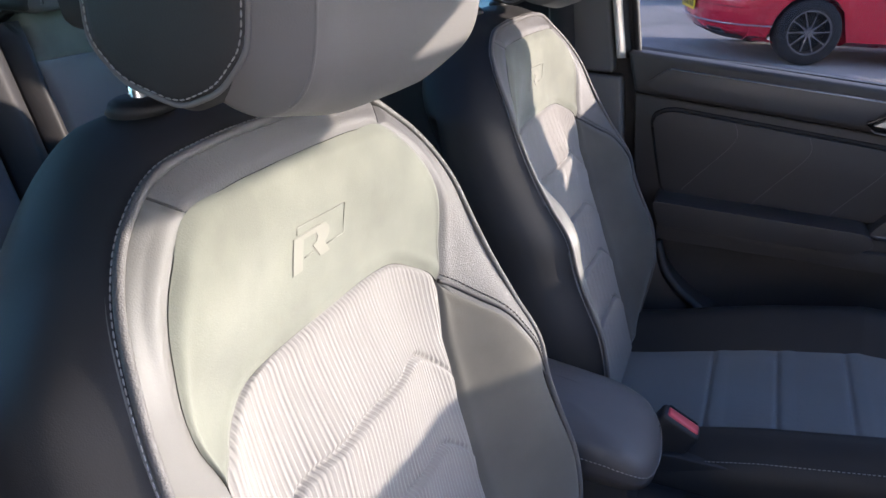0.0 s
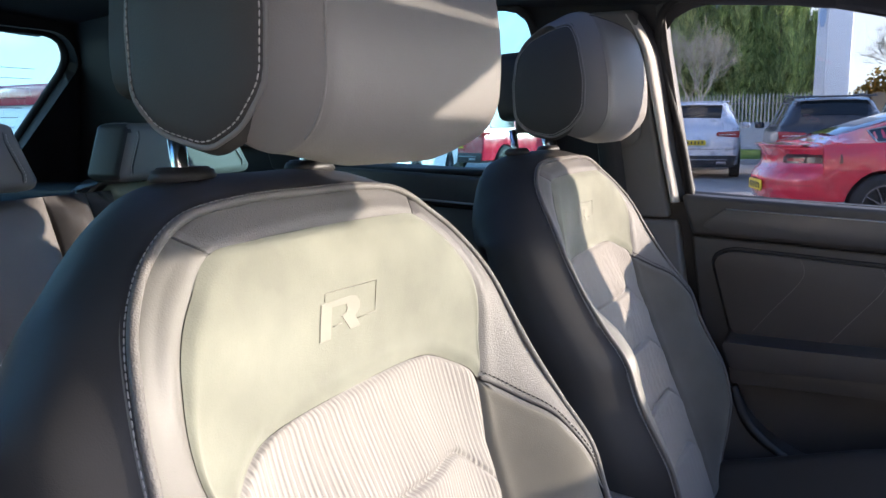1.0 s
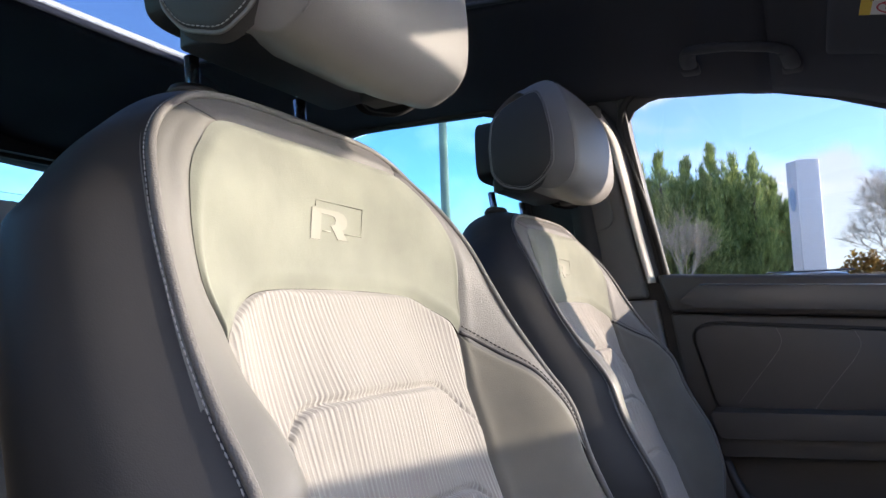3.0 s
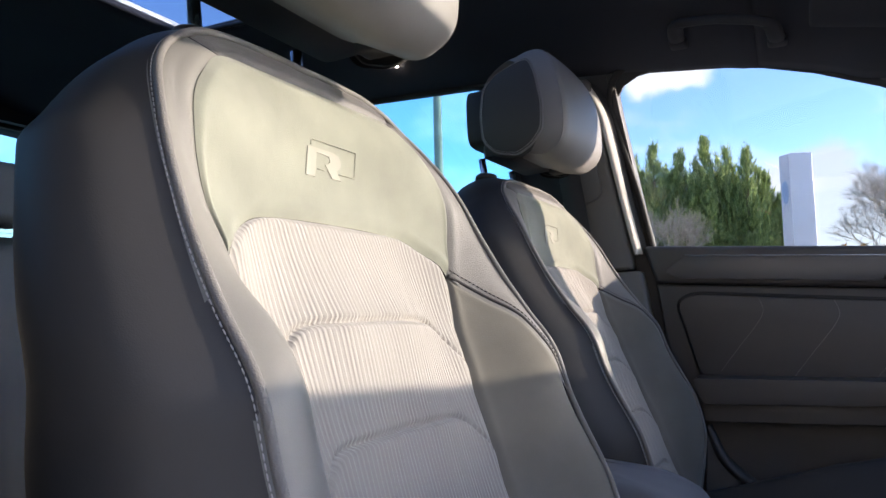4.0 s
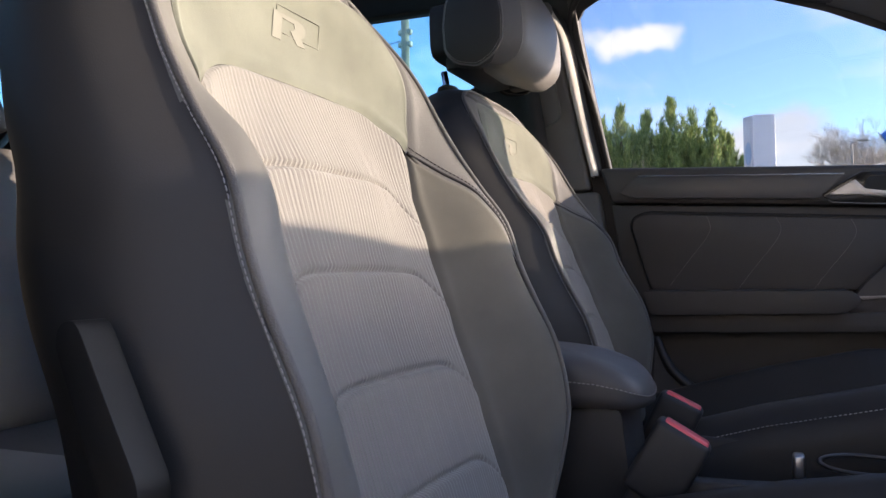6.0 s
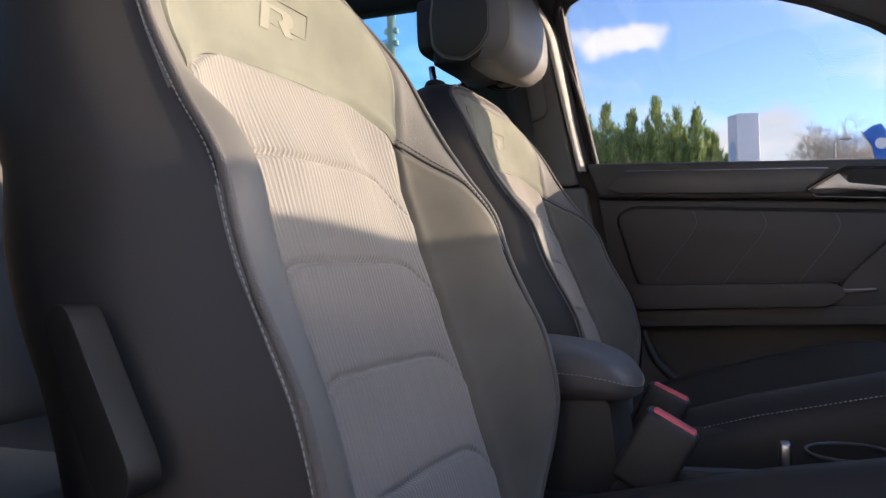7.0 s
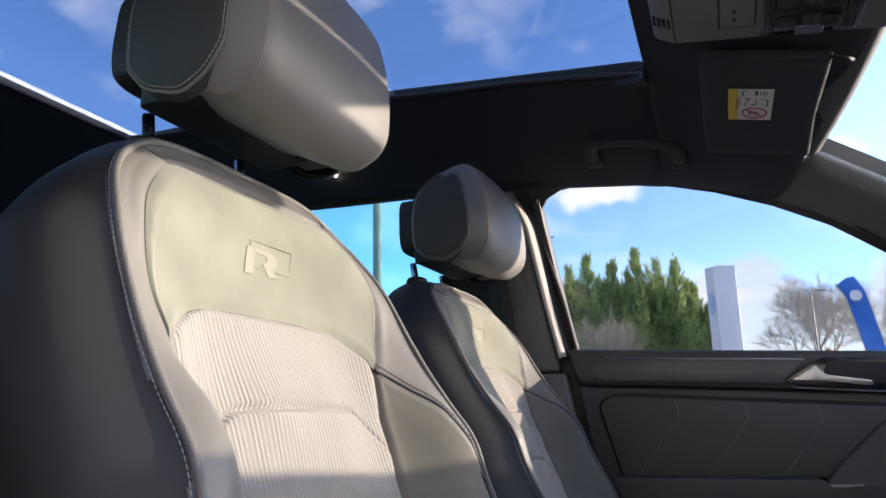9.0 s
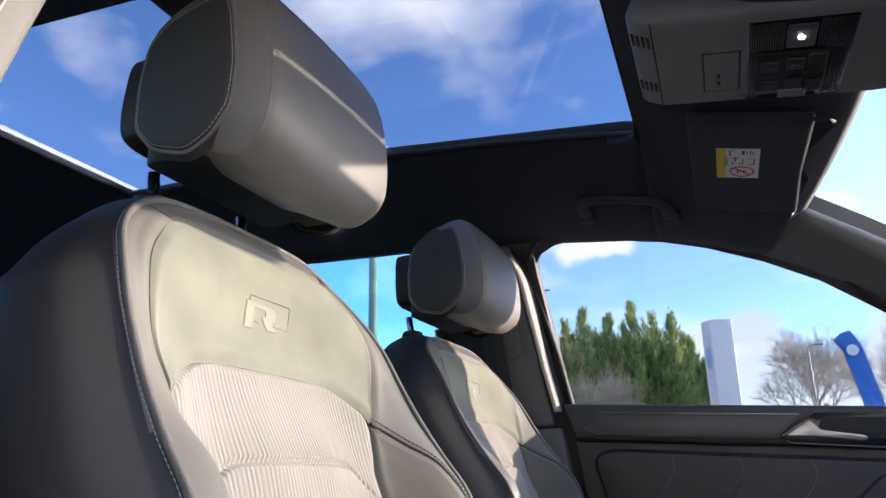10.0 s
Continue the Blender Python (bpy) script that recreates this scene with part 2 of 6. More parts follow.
def part(name, bm, mat, parent, label="", smooth=True):
    bmesh.ops.recalc_face_normals(bm, faces=bm.faces)
    me = bpy.data.meshes.new(name)
    bm.to_mesh(me)
    bm.free()
    if smooth:
        me.shade_smooth()
    me.materials.append(mat)
    return put(name, me, parent, label)


def thing(name, label, category, group="", kind="", at=(0, 0, 0)):
    e = new(name)
    e.location = at
    e.empty_display_size = 0.05
    return tagged(e, label, category, group, kind)


def grid_faces(nu, nv, close_u=False):
    f = []
    for i in range(nu if close_u else nu - 1):
        for j in range(nv - 1):
            a, b = i * nv + j, ((i + 1) % nu) * nv + j
            f.append((a, b, b + 1, a + 1))
    return f


def smoothed(pts, n):
    """A soft curve of n points through pts (Catmull-Rom)."""
    P = [Vector(p) for p in pts]
    P = [2 * P[0] - P[1]] + P + [2 * P[-1] - P[-2]]
    m = len(P) - 3
    res = []
    for k in range(n):
        s = k / (n - 1) * m
        i = min(int(s), m - 1)
        t = s - i
        p0, p1, p2, p3 = P[i:i + 4]
        res.append(0.5 * ((2 * p1) + (p2 - p0) * t + (2 * p0 - 5 * p1 + 4 * p2 - p3) * t * t + (3 * p1 - p0 - 3 * p2 + p3) * t ** 3))
    return res


def even(pts, step):
    """Points every step metres along a line of points."""
    res, left = [pts[0].copy()], step
    for a, b in zip(pts, pts[1:]):
        d = (b - a).length
        pos = 0.0
        while d - pos >= left and d > 0:
            pos += left
            res.append(a.lerp(b, pos / d))
            left = step
        left -= d - pos
    return res


def tube_data(pts, r, sides=8, cap=True):
    v, f = [], []
    n = len(pts)
    up = Vector((0.3, 0.2, 1)).normalized()
    for i, p in enumerate(pts):
        d = (pts[min(i + 1, n - 1)] - pts[max(i - 1, 0)]).normalized()
        a = d.cross(up)
        if a.length < 1e-3:
            a = d.cross(Vector((1, 0, 0)))
        a.normalize()
        b = d.cross(a)
        rr = r[i] if isinstance(r, (list, tuple)) else r
        for k in range(sides):
            t = 2 * math.pi * k / sides
            v.append(p + a * (rr * math.cos(t)) + b * (rr * math.sin(t)))
    for i in range(n - 1):
        for k in range(sides):
            a, b = i * sides + k, i * sides + (k + 1) % sides
            f.append((a, b, b + sides, a + sides))
    if cap:
        f.append(tuple(range(sides))[::-1])
        f.append(tuple((n - 1) * sides + k for k in range(sides)))
    return v, f


def tube(name, pts, r, mat, parent, label="", sides=8):
    v, f = tube_data([Vector(p) for p in pts], r, sides)
    return put(name, mesh_of(name, v, f, mat), parent, label)


def stitches(name, pts, mat, parent, pitch=0.0055, length=0.0038, r=0.0007):
    """A row of thread stitches lying along a line."""
    P = even(pts, pitch)
    V, F = [], []
    for a, b in zip(P, P[1:]):
        d = (b - a)
        if d.length < 1e-6:
            continue
        d = d.normalized() * length
        v, f = tube_data([a, a + d * 0.25, a + d * 0.75, a + d], [r * 0.4, r, r, r * 0.4], 5)
        o = len(V)
        V += v
        F += [tuple(o + i for i in q) for q in f]
    return put(name, mesh_of(name, V, F, mat), parent)


def box_bm(size, at=(0, 0, 0), bevel=0.0, seg=2):
    bm = bmesh.new()
    bmesh.ops.create_cube(bm, size=1)
    bmesh.ops.scale(bm, vec=size, verts=bm.verts)
    bmesh.ops.translate(bm, vec=at, verts=bm.verts)
    if bevel > 0:
        bmesh.ops.bevel(bm, geom=list(bm.edges), offset=bevel, segments=seg, profile=0.5, affect="EDGES")
    return bm


def slab_bm(poly, axis, a, b, bevel=0.0, seg=2):
    """A flat polygon given in the two other axes, with thickness from a to b along axis."""
    def p3(q, c):
        return {"y": (q[0], c, q[1]), "z": (q[0], q[1], c), "x": (c, q[0], q[1])}[axis]
    bm = bmesh.new()
    lo = [bm.verts.new(p3(q, a)) for q in poly]
    hi = [bm.verts.new(p3(q, b)) for q in poly]
    n = len(poly)
    bm.faces.new(lo[::-1])
    bm.faces.new(hi)
    for i in range(n):
        bm.faces.new((lo[i], lo[(i + 1) % n], hi[(i + 1) % n], hi[i]))
    bmesh.ops.recalc_face_normals(bm, faces=bm.faces)
    if bevel > 0:
        bmesh.ops.bevel(bm, geom=list(bm.edges), offset=bevel, segments=seg, profile=0.5, affect="EDGES", clamp_overlap=True)
    return bm


def rounded(poly, r, n=5):
    """A polygon with rounded corners."""
    res = []
    m = len(poly)
    for i in range(m):
        p, a, b = Vector(poly[i]), Vector(poly[i - 1]), Vector(poly[(i + 1) % m])
        ra = min(r, (a - p).length * 0.45)
        rb = min(r, (b - p).length * 0.45)
        s, e = p + (a - p).normalized() * ra, p + (b - p).normalized() * rb
        for k in range(n + 1):
            t = k / n
            res.append(tuple((1 - t) ** 2 * s + 2 * t * (1 - t) * p + t * t * e))
    return res


def interp(x, table):
    if x <= table[0][0]:
        return table[0][1]
    for (a, va), (b, vb) in zip(table, table[1:]):
        if x <= b:
            t = (x - a) / (b - a)
            return va + (vb - va) * t
    return table[-1][1]


def smooth01(t):
    t = max(0.0, min(1.0, t))
    return t * t * (3 - 2 * t)


# ---- seats ----
FLOOR = 0.40
# Seams of the backrest's right half, as (forwards, across, height); the left half mirrors them.
SEAM_MAIN = ((-0.098, 0.198, 0.590), (-0.0926, 0.2057, 0.619), (-0.0809, 0.2268, 0.678), (-0.0740, 0.2413, 0.735), (-0.0891, 0.2463, 0.810), (-0.1328, 0.2450, 0.905), (-0.1716, 0.2402, 0.981), (-0.2139, 0.2294, 1.055), (-0.2419, 0.2190, 1.109), (-0.2682, 0.2003, 1.150), (-0.2902, 0.1678, 1.182), (-0.3012, 0.1252, 1.2055), (-0.3028, 0.0634, 1.2122), (-0.3033, 0.0, 1.2126))
SEAM_YOKE = ((-0.2779, 0.1245, 1.1815), (-0.2653, 0.1530, 1.1607), (-0.2543, 0.1727, 1.1371), (-0.2449, 0.1819, 1.1117), (-0.2410, 0.1828, 1.0870), (-0.2386, 0.1760, 1.0572), (-0.2328, 0.1625, 1.0232))
SEAM_BAND = ((-0.2800, 0.0831, 1.1846), (-0.2815, 0.0418, 1.1853), (-0.2818, 0.0, 1.1857))
SEAM_CLOTH = ((-0.2368, 0.1541, 1.0344), (-0.2470, 0.1387, 1.0445), (-0.2570, 0.1091, 1.0575), (-0.2594, 0.0620, 1.0615), (-0.2590, 0.0, 1.0620))
SEAM_SIDE = ((-0.2181, 0.1507, 0.968), (-0.1943, 0.1428, 0.905), (-0.1625, 0.1363, 0.8206), (-0.1325, 0.1340, 0.737), (-0.1064, 0.1335, 0.654), (-0.088, 0.133, 0.59))
SEAM_ARC = ((-0.2195, 0.1770, 1.0130), (-0.1999, 0.1918, 0.9988), (-0.1733, 0.2084, 0.9805), (-0.1490, 0.2233, 0.945))
CENTRE = ((-0.2205, 0.05, 0.978), (-0.2215, 0.0, 0.978), (-0.1925, 0.05, 0.890), (-0.1945, 0.0, 0.889), (-0.1607, 0.05, 0.800), (-0.1620, 0.0, 0.800), (-0.1268, 0.05, 0.712), (-0.1280, 0.0, 0.712), (-0.084, 0.0, 0.59), (-0.2690, 0.05, 1.125), (-0.2700, 0.0, 1.125))


def soft_sheet(points, stiff):
    """A thin springy sheet through points of (forwards, across, height), mirrored to both sides: returns forwards at (across, height)."""
    P = np.array([(x, s * e, z) for x, e, z in points for s in ((-1, 1) if e > 0 else (1,))])
    A = P[:, 1:]
    n = len(P)

    def kernel(d2):
        return 0.5 * d2 * np.log(np.maximum(d2, 1e-12))
    K = kernel(((A[:, None] - A[None]) ** 2).sum(2)) + stiff * np.eye(n)
    Q = np.hstack([np.ones((n, 1)), A])
    sol = np.linalg.solve(np.block([[K, Q], [Q.T, np.zeros((3, 3))]]), np.concatenate([P[:, 0], np.zeros(3)]))

    def at(e, z):
        d2 = (A[:, 0] - e) ** 2 + (A[:, 1] - z) ** 2
        return float(kernel(d2) @ sol[:n] + sol[n] + sol[n + 1] * e + sol[n + 2] * z)
    return at


BACK = soft_sheet(SEAM_MAIN + SEAM_YOKE + SEAM_BAND + SEAM_CLOTH + SEAM_SIDE + SEAM_ARC + CENTRE, 1e-5)


def back_at(e, z, lift=0.0):
    """A point of the backrest's front, e metres from the middle, at the height z, lifted off the surface."""
    # the bolster is stuffed between its seams
    a = abs(e)
    inner, outer = interp(z, SIDE_E), interp(z, MAIN_E)
    t = max(0.0, min(1.0, (a - inner) / max(0.02, outer - inner)))
    if e < 0:
        stuffed = 0.021 * math.sin(math.pi * t ** 0.95) * smooth01((1.05 - z) / 0.12)
    else:
        stuffed = 0.010 * math.sin(math.pi * t ** 1.25) * smooth01((1.02 - z) / 0.10)
    return Vector((BACK(e, z) + stuffed + lift * 0.94, e, z + lift * 0.34 - FLOOR))


SIDE_E = [(z, e) for _, e, z in SEAM_SIDE[::-1]] + [(1.0232, 0.1625)]
MAIN_E = [(z, e) for _, e, z in SEAM_MAIN]


def ez(seam, s=1):
    return [(s * e, z) for _, e, z in seam]


def patch(name, A, B, n, m, mat, parent, sink=0.004, soft=0.008, label="", rims="abse"):
    """A padded panel of the backrest between the lines A and B of (across, height); its rim sinks into the seam."""
    a, b = smoothed([(*p, 0) for p in A], n), smoothed([(*p, 0) for p in B], n)
    la = [0.0]
    for i in range(1, n):
        la.append(la[-1] + ((a[i] + b[i]) / 2 - (a[i - 1] + b[i - 1]) / 2).length)
    V = []
    for i in range(n):
        w = (b[i] - a[i]).length
        for j in range(m):
            t = j / (m - 1)
            p = a[i].lerp(b[i], t)
            d = max(0.0, min([q for k, q in zip("abse", (t * w, (1 - t) * w, la[i], la[-1] - la[i])) if k in rims]))
            lift = -sink * math.exp(-(d / soft) ** 1.5)
            lift += 0.0009 * math.exp(-((d - 0.009) / 0.006) ** 2)
            V.append(back_at(p[0], p[1], lift))
    F = grid_faces(n, m)
    me = mesh_of(name, V, F, mat)
    return put(name, me, parent, label)


RIBS = (0.9785, 0.8900, 0.8000, 0.7115)
RIB_PITCH = 0.0054


def quilt(e, z):
    """Cross seams of the ribbed cloth, soft swellings between them, and the ribs, gathered above each seam."""
    a = abs(e)
    lift, gather = 0.0, 0.0
    w = 0.104
    bend = 0.5 * ((a - w) + math.sqrt((a - w) ** 2 + 0.0002))
    for k in RIBS:
        s = z - (k - 1.05 * bend)
        turn = smooth01((a - w + 0.012) / 0.03)
        if abs(s) < 0.02:
            lift -= 0.0042 * (1 - 0.45 * turn) * math.exp(-(s / 0.0024) ** 2)
        if -0.075 < s < 0:
            lift += 0.0042 * math.sin(min(1.0, -s / 0.008) * math.pi / 2) * (1 + s / 0.075) * (1 - 0.4 * turn)
        elif 0 <= s < 0.05:
            lift += 0.0012 * math.exp(-s / 0.012) * min(1.0, s / 0.005)
            gather += math.exp(-s / 0.009)
    return lift + (0.00045 + 0.0004 * gather) * math.sin(2 * math.pi * e / RIB_PITCH)


def lay_cloth(me, V):
    """Gives the cloth its weave: metres across and along."""
    uv = me.uv_layers.new(name="cloth")
    at = [(v[1], v[2] - v[0] * 0.35) for v in V]
    for lp in me.loops:
        uv.data[lp.index].uv = at[lp.vertex_index]


def edge_curve():
    """The main seam, from the cushion up one side, over the top and down the other."""
    half = [(e - 0.005 * smooth01((1.20 - z) / 0.05), z - 0.003 * smooth01((z - 1.15) / 0.05)) for e, z in ez(SEAM_MAIN)]
    return smoothed([(-e, z, 0) for e, z in half] + [(e, z, 0) for e, z in half[::-1][1:]], 200)


def build_backrest(seat):
    # cloth in the middle
    top = 1.0622
    edge = SIDE_E[:-1] + [(1.005, 0.1585), (1.016, 0.1610), (1.022, 0.1605), (1.028, 0.1585), (1.0344, 0.1535), (1.0400, 0.1465), (1.0445, 0.1385), (1.0520, 0.124), (1.0575, 0.108), (1.0600, 0.085), (1.0612, 0.062), (1.0619, 0.030), (top, 0.006)]
    zs = [0.592 + (1.02 - 0.592) * k / 250 for k in range(250)] + [1.02 + (top - 1.02) * (1 - (1 - k / 32) ** 1.6) for k in range(33)]
    V = []
    col = RIB_PITCH / 6
    k = int(0.163 / col)
    m = 2 * k + 1
    for z in zs:
        h = interp(z, edge)
        for j in range(m):
            e = max(-h - abs(j - k) * 1e-6, min(h + abs(j - k) * 1e-6, (j - k) * col))
            d = max(0.0, min(h - abs(e), (top - z) * 1.5))
            V.append(back_at(e, z, 0.0025 - 0.005 * math.exp(-(d / 0.006) ** 1.5) + quilt(e, z) * min(1.0, d / 0.003)))
    me = mesh_of("cloth_panel", V, grid_faces(len(zs), m), FABRIC)
    lay_cloth(me, V)
    put("cloth_panel", me, seat, "pale grey vertically ribbed cloth with quilted cross seams")
    # suede yoke above the cloth
    low = [(0.1635, 1.0225)] + ez(SEAM_CLOTH)[:-1]
    side = ez(SEAM_YOKE)[::-1] + ez(SEAM_BAND)[:-1]
    patch("suede_yoke", [(-e, z) for e, z in low] + [(0, 1.0622)] + low[::-1], [(-e, z) for e, z in side] + [(0, 1.1857)] + side[::-1], 150, 44, SUEDE, seat, 0.0022, 0.005, label="olive grey suede yoke with an embossed emblem")
    arc = [(0.1632, 1.0228)] + ez(SEAM_ARC) + [(0.2345, 0.917), (0.2452, 0.880)]
    for s in (-1, 1):
        # leather shoulder, from the corner of the top band down to the bolster; left one paler for sunlight
        inner = ez(SEAM_YOKE, s)
        outer = [(s * e, z) for e, z in ((0.1455, 1.1965), (0.1755, 1.1765), (0.2015, 1.1485), (0.2190, 1.109), (0.2294, 1.055), (0.2402, 0.981), (0.2455, 0.885))]
        patch("shoulder_leather", inner, outer, 90, 30, LEATHER if s > 0 else BANDLIT, seat, 0.003, 0.005, rims="abs")
        band_in = [(0, 1.1860)] + [(s * e, z + 0.0004) for e, z in ez(SEAM_BAND)[:-1][::-1]] + [(s * 0.1242, 1.1820)]
        band_out = [(0, 1.2126), (s * 0.0634, 1.2122), (s * 0.108, 1.2092), (s * 0.1450, 1.1970)]
        patch("top_band", band_in, band_out, 40, 18, LEATHER, seat, 0.003, 0.005, rims="abe")
        side = [(s * 0.1628, 1.0215)] + ez(SEAM_SIDE, s)
        if s > 0:
            # suede bolster under the arc
            rim = arc[:-1] + [p for p in ez(SEAM_MAIN)[::-1] if p[1] < 0.90]
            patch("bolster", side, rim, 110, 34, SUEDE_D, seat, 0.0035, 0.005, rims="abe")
            line = smoothed([(e, z, 0) for e, z in arc], 50)
            tube("arc_piping", [back_at(p[0], p[1], -0.0006) for p in line], 0.0022, SMOOTH, seat)
            stitches("arc_stitching", [back_at(p[0] + 0.002, p[1] + 0.006, 0.0009) for p in line], SMOOTH, seat, 0.005, 0.0034, 0.0007)
        else:
            # left bolster in the same leather with sunlight put into its colour
            patch("bolster", side, [(-0.2455, 0.886), (-0.2452, 0.86), (-0.2463, 0.81), (-0.2413, 0.735), (-0.2268, 0.678), (-0.2057, 0.619), (-0.198, 0.59)], 110, 34, BANDLIT, seat, 0.0035, 0.005, rims="abe")
    # rear shell and sides: sweep outwards and back from the main seam
    E = edge_curve()
    n = len(E)
    prof = ((0, 0), (0.003, 0.0025), (0.009, 0.010), (0.018, 0.022), (0.030, 0.038), (0.042, 0.058), (0.050, 0.083), (0.052, 0.11), (0.044, 0.14), (0.026, 0.158), (0.0, 0.165))
    P = smoothed([(a, b, 0) for a, b in prof], 26)
    V = []
    for i, p in enumerate(E):
        d = (E[min(i + 1, n - 1)] - E[max(i - 1, 0)]).normalized()
        out = Vector((-d[1], d[0], 0))
        k = interp(p[1], KOUT)
        kb = 1.0 - 0.36 * smooth01((p[1] - 0.85) / 0.3)
        o = back_at(p[0], p[1])
        for q in P:
            w = min(q[0], 0.008) * 0.8 + max(0.0, q[0] - 0.008) * k
            V.append(o + Vector((-q[1] * kb, out[0] * w, out[1] * w * 0.85 - (0.12 + 0.26 * smooth01((abs(p[0]) - 0.09) / 0.08)) * q[1] * smooth01((p[1] - 1.08) / 0.08))))
    m = len(P)
    F = grid_faces(n, m)
    base = len(V)
    # close the rear
    for i in range(n):
        c = V[i * m + m - 1]
        V.append(Vector((c[0] - 0.006, c[1] * 0.5, 0.85 - FLOOR + (c[2] - 0.85 + FLOOR) * 0.55)))
    for i in range(n - 1):
        F.append((i * m + m - 1, (i + 1) * m + m - 1, base + i + 1, base + i))
    F.append(tuple(base + i for i in range(n)))
    put("side_and_rear_cover", mesh_of("side_and_rear_cover", V, F, SMOOTH), seat, "smooth charcoal leather side and rear cover")
    L3 = [back_at(p[0], p[1], 0.0008) for p in E]
    tube("main_piping", L3, 0.0034, LEATHER, seat)
    row = []
    for i in range(n):
        a = V[i * m + 3]
        d = (V[i * m + 4] - V[i * m + 2]).normalized()
        t = (V[min(i + 1, n - 1) * m + 3] - V[max(i - 1, 0) * m + 3]).normalized()
        nn = t.cross(d)
        if nn.dot(Vector((0.5, E[i][0] * 3, (E[i][1] - 1.0) * 3 + 0.1))) < 0:
            nn = -nn
        row.append(a + nn.normalized() * 0.0012)
    stitches("main_stitching", row, THREAD, seat, 0.0050, 0.0040, 0.0005)
    # short seam at each shoulder corner
    for s in (-1, 1):
        tube("corner_seam", [back_at(s * (0.1243 + 0.0208 * t), 1.1818 + 0.0150 * t, -0.0030) for t in (0.06, 0.3, 0.6, 0.95)], 0.0011, SMOOTH, seat, sides=5)
    # emblem: one raised letter shape and a thin frame behind it
    letter = ((-0.0349, 1.1023), (-0.0290, 1.1297), (0.0095, 1.1297), (0.0170, 1.1280), (0.0210, 1.1235), (0.0205, 1.1180), (0.0165, 1.1148), (0.0117, 1.1136), (0.0191, 1.1042), (0.0043, 1.1042), (-0.0050, 1.1165), (0.0015, 1.1172), (0.0040, 1.1210), (0.0020, 1.1250), (-0.0165, 1.1258), (-0.0209, 1.1023))
    bm = bmesh.new()
    rings = [[bm.verts.new(back_at(e, z, h)) for e, z in letter] for h in (-0.0005, 0.0007)]
    for i in range(len(letter)):
        bm.faces.new((rings[0][i], rings[0][(i + 1) % len(letter)], rings[1][(i + 1) % len(letter)], rings[1][i]))
    bm.faces.new(rings[1])
    rim = [e for e in bm.edges if e.verts[0] in rings[1] and e.verts[1] in rings[1]]
    bmesh.ops.bevel(bm, geom=rim, offset=0.0005, segments=2, affect="EDGES", clamp_overlap=True)
    bmesh.ops.triangulate(bm, faces=[f for f in bm.faces if len(f.verts) > 4])
    part("emblem_letter", bm, EMB, seat, "smooth raised letter pressed into the suede", smooth=False)
    for name, line in (("emblem_frame", ((-0.0238, 1.1310), (-0.0230, 1.1368), (0.0450, 1.1358), (0.0410, 1.1108), (0.0140, 1.1106))), ("emblem_frame", ((-0.0165, 1.1108), (-0.0050, 1.1110)))):
        tube(name, [back_at(e, z, 0.0001) for e, z in line], 0.0006, EMB, seat, sides=6)
    return seat


KOUT = ((0.85, 1.0), (0.95, 0.92), (1.03, 0.80), (1.10, 0.72), (1.15, 0.62), (1.19, 0.50), (1.205, 0.46), (1.2126, 0.58))
HRW, HRE = 0.1325, 0.0
CX, CZ = -0.275, 1.330
HR = ((-0.318, 1.262), (-0.328, 1.285), (-0.333, 1.320), (-0.330, 1.350), (-0.320, 1.376), (-0.300, 1.396), (-0.272, 1.412), (-0.243, 1.421), (-0.218, 1.418), (-0.203, 1.399), (-0.194, 1.370), (-0.188, 1.335), (-0.187, 1.298), (-0.191, 1.268), (-0.202, 1.246), (-0.222, 1.233), (-0.246, 1.235), (-0.278, 1.250))
CREASE = 0.885


def head_at(w, p):
    """A point of the headrest pad: w from side to side, p on its outline."""
    a = abs(w)
    front = smooth01((p[0] + 0.285) / 0.06)
    t = max(0.0, (a - CREASE) / (1 - CREASE))
    shrink = 1 - 0.36 * t ** 1.25 * front - 0.04 * max(0.0, (a - 0.95) / 0.05) ** 2
    x, z = CX + (p[0] - CX) * shrink, CZ + (p[1] - CZ) * shrink
    # the front face is a cushion of its own inside the crease
    x += front * (0.003 * smooth01((CREASE - a) / 0.05) - 0.006 * (w * w))
    z += 0.010 * smooth01((a - 0.35) / 0.6) * smooth01((1.29 - z) / 0.06)
    hw = HRW - 0.010 * smooth01((z - 1.36) / 0.09) - 0.006 * smooth01((1.28 - z) / 0.05) - 0.008 * smooth01((-0.315 - x) / 0.02)
    return Vector((x, w * hw + HRE, z - FLOOR))


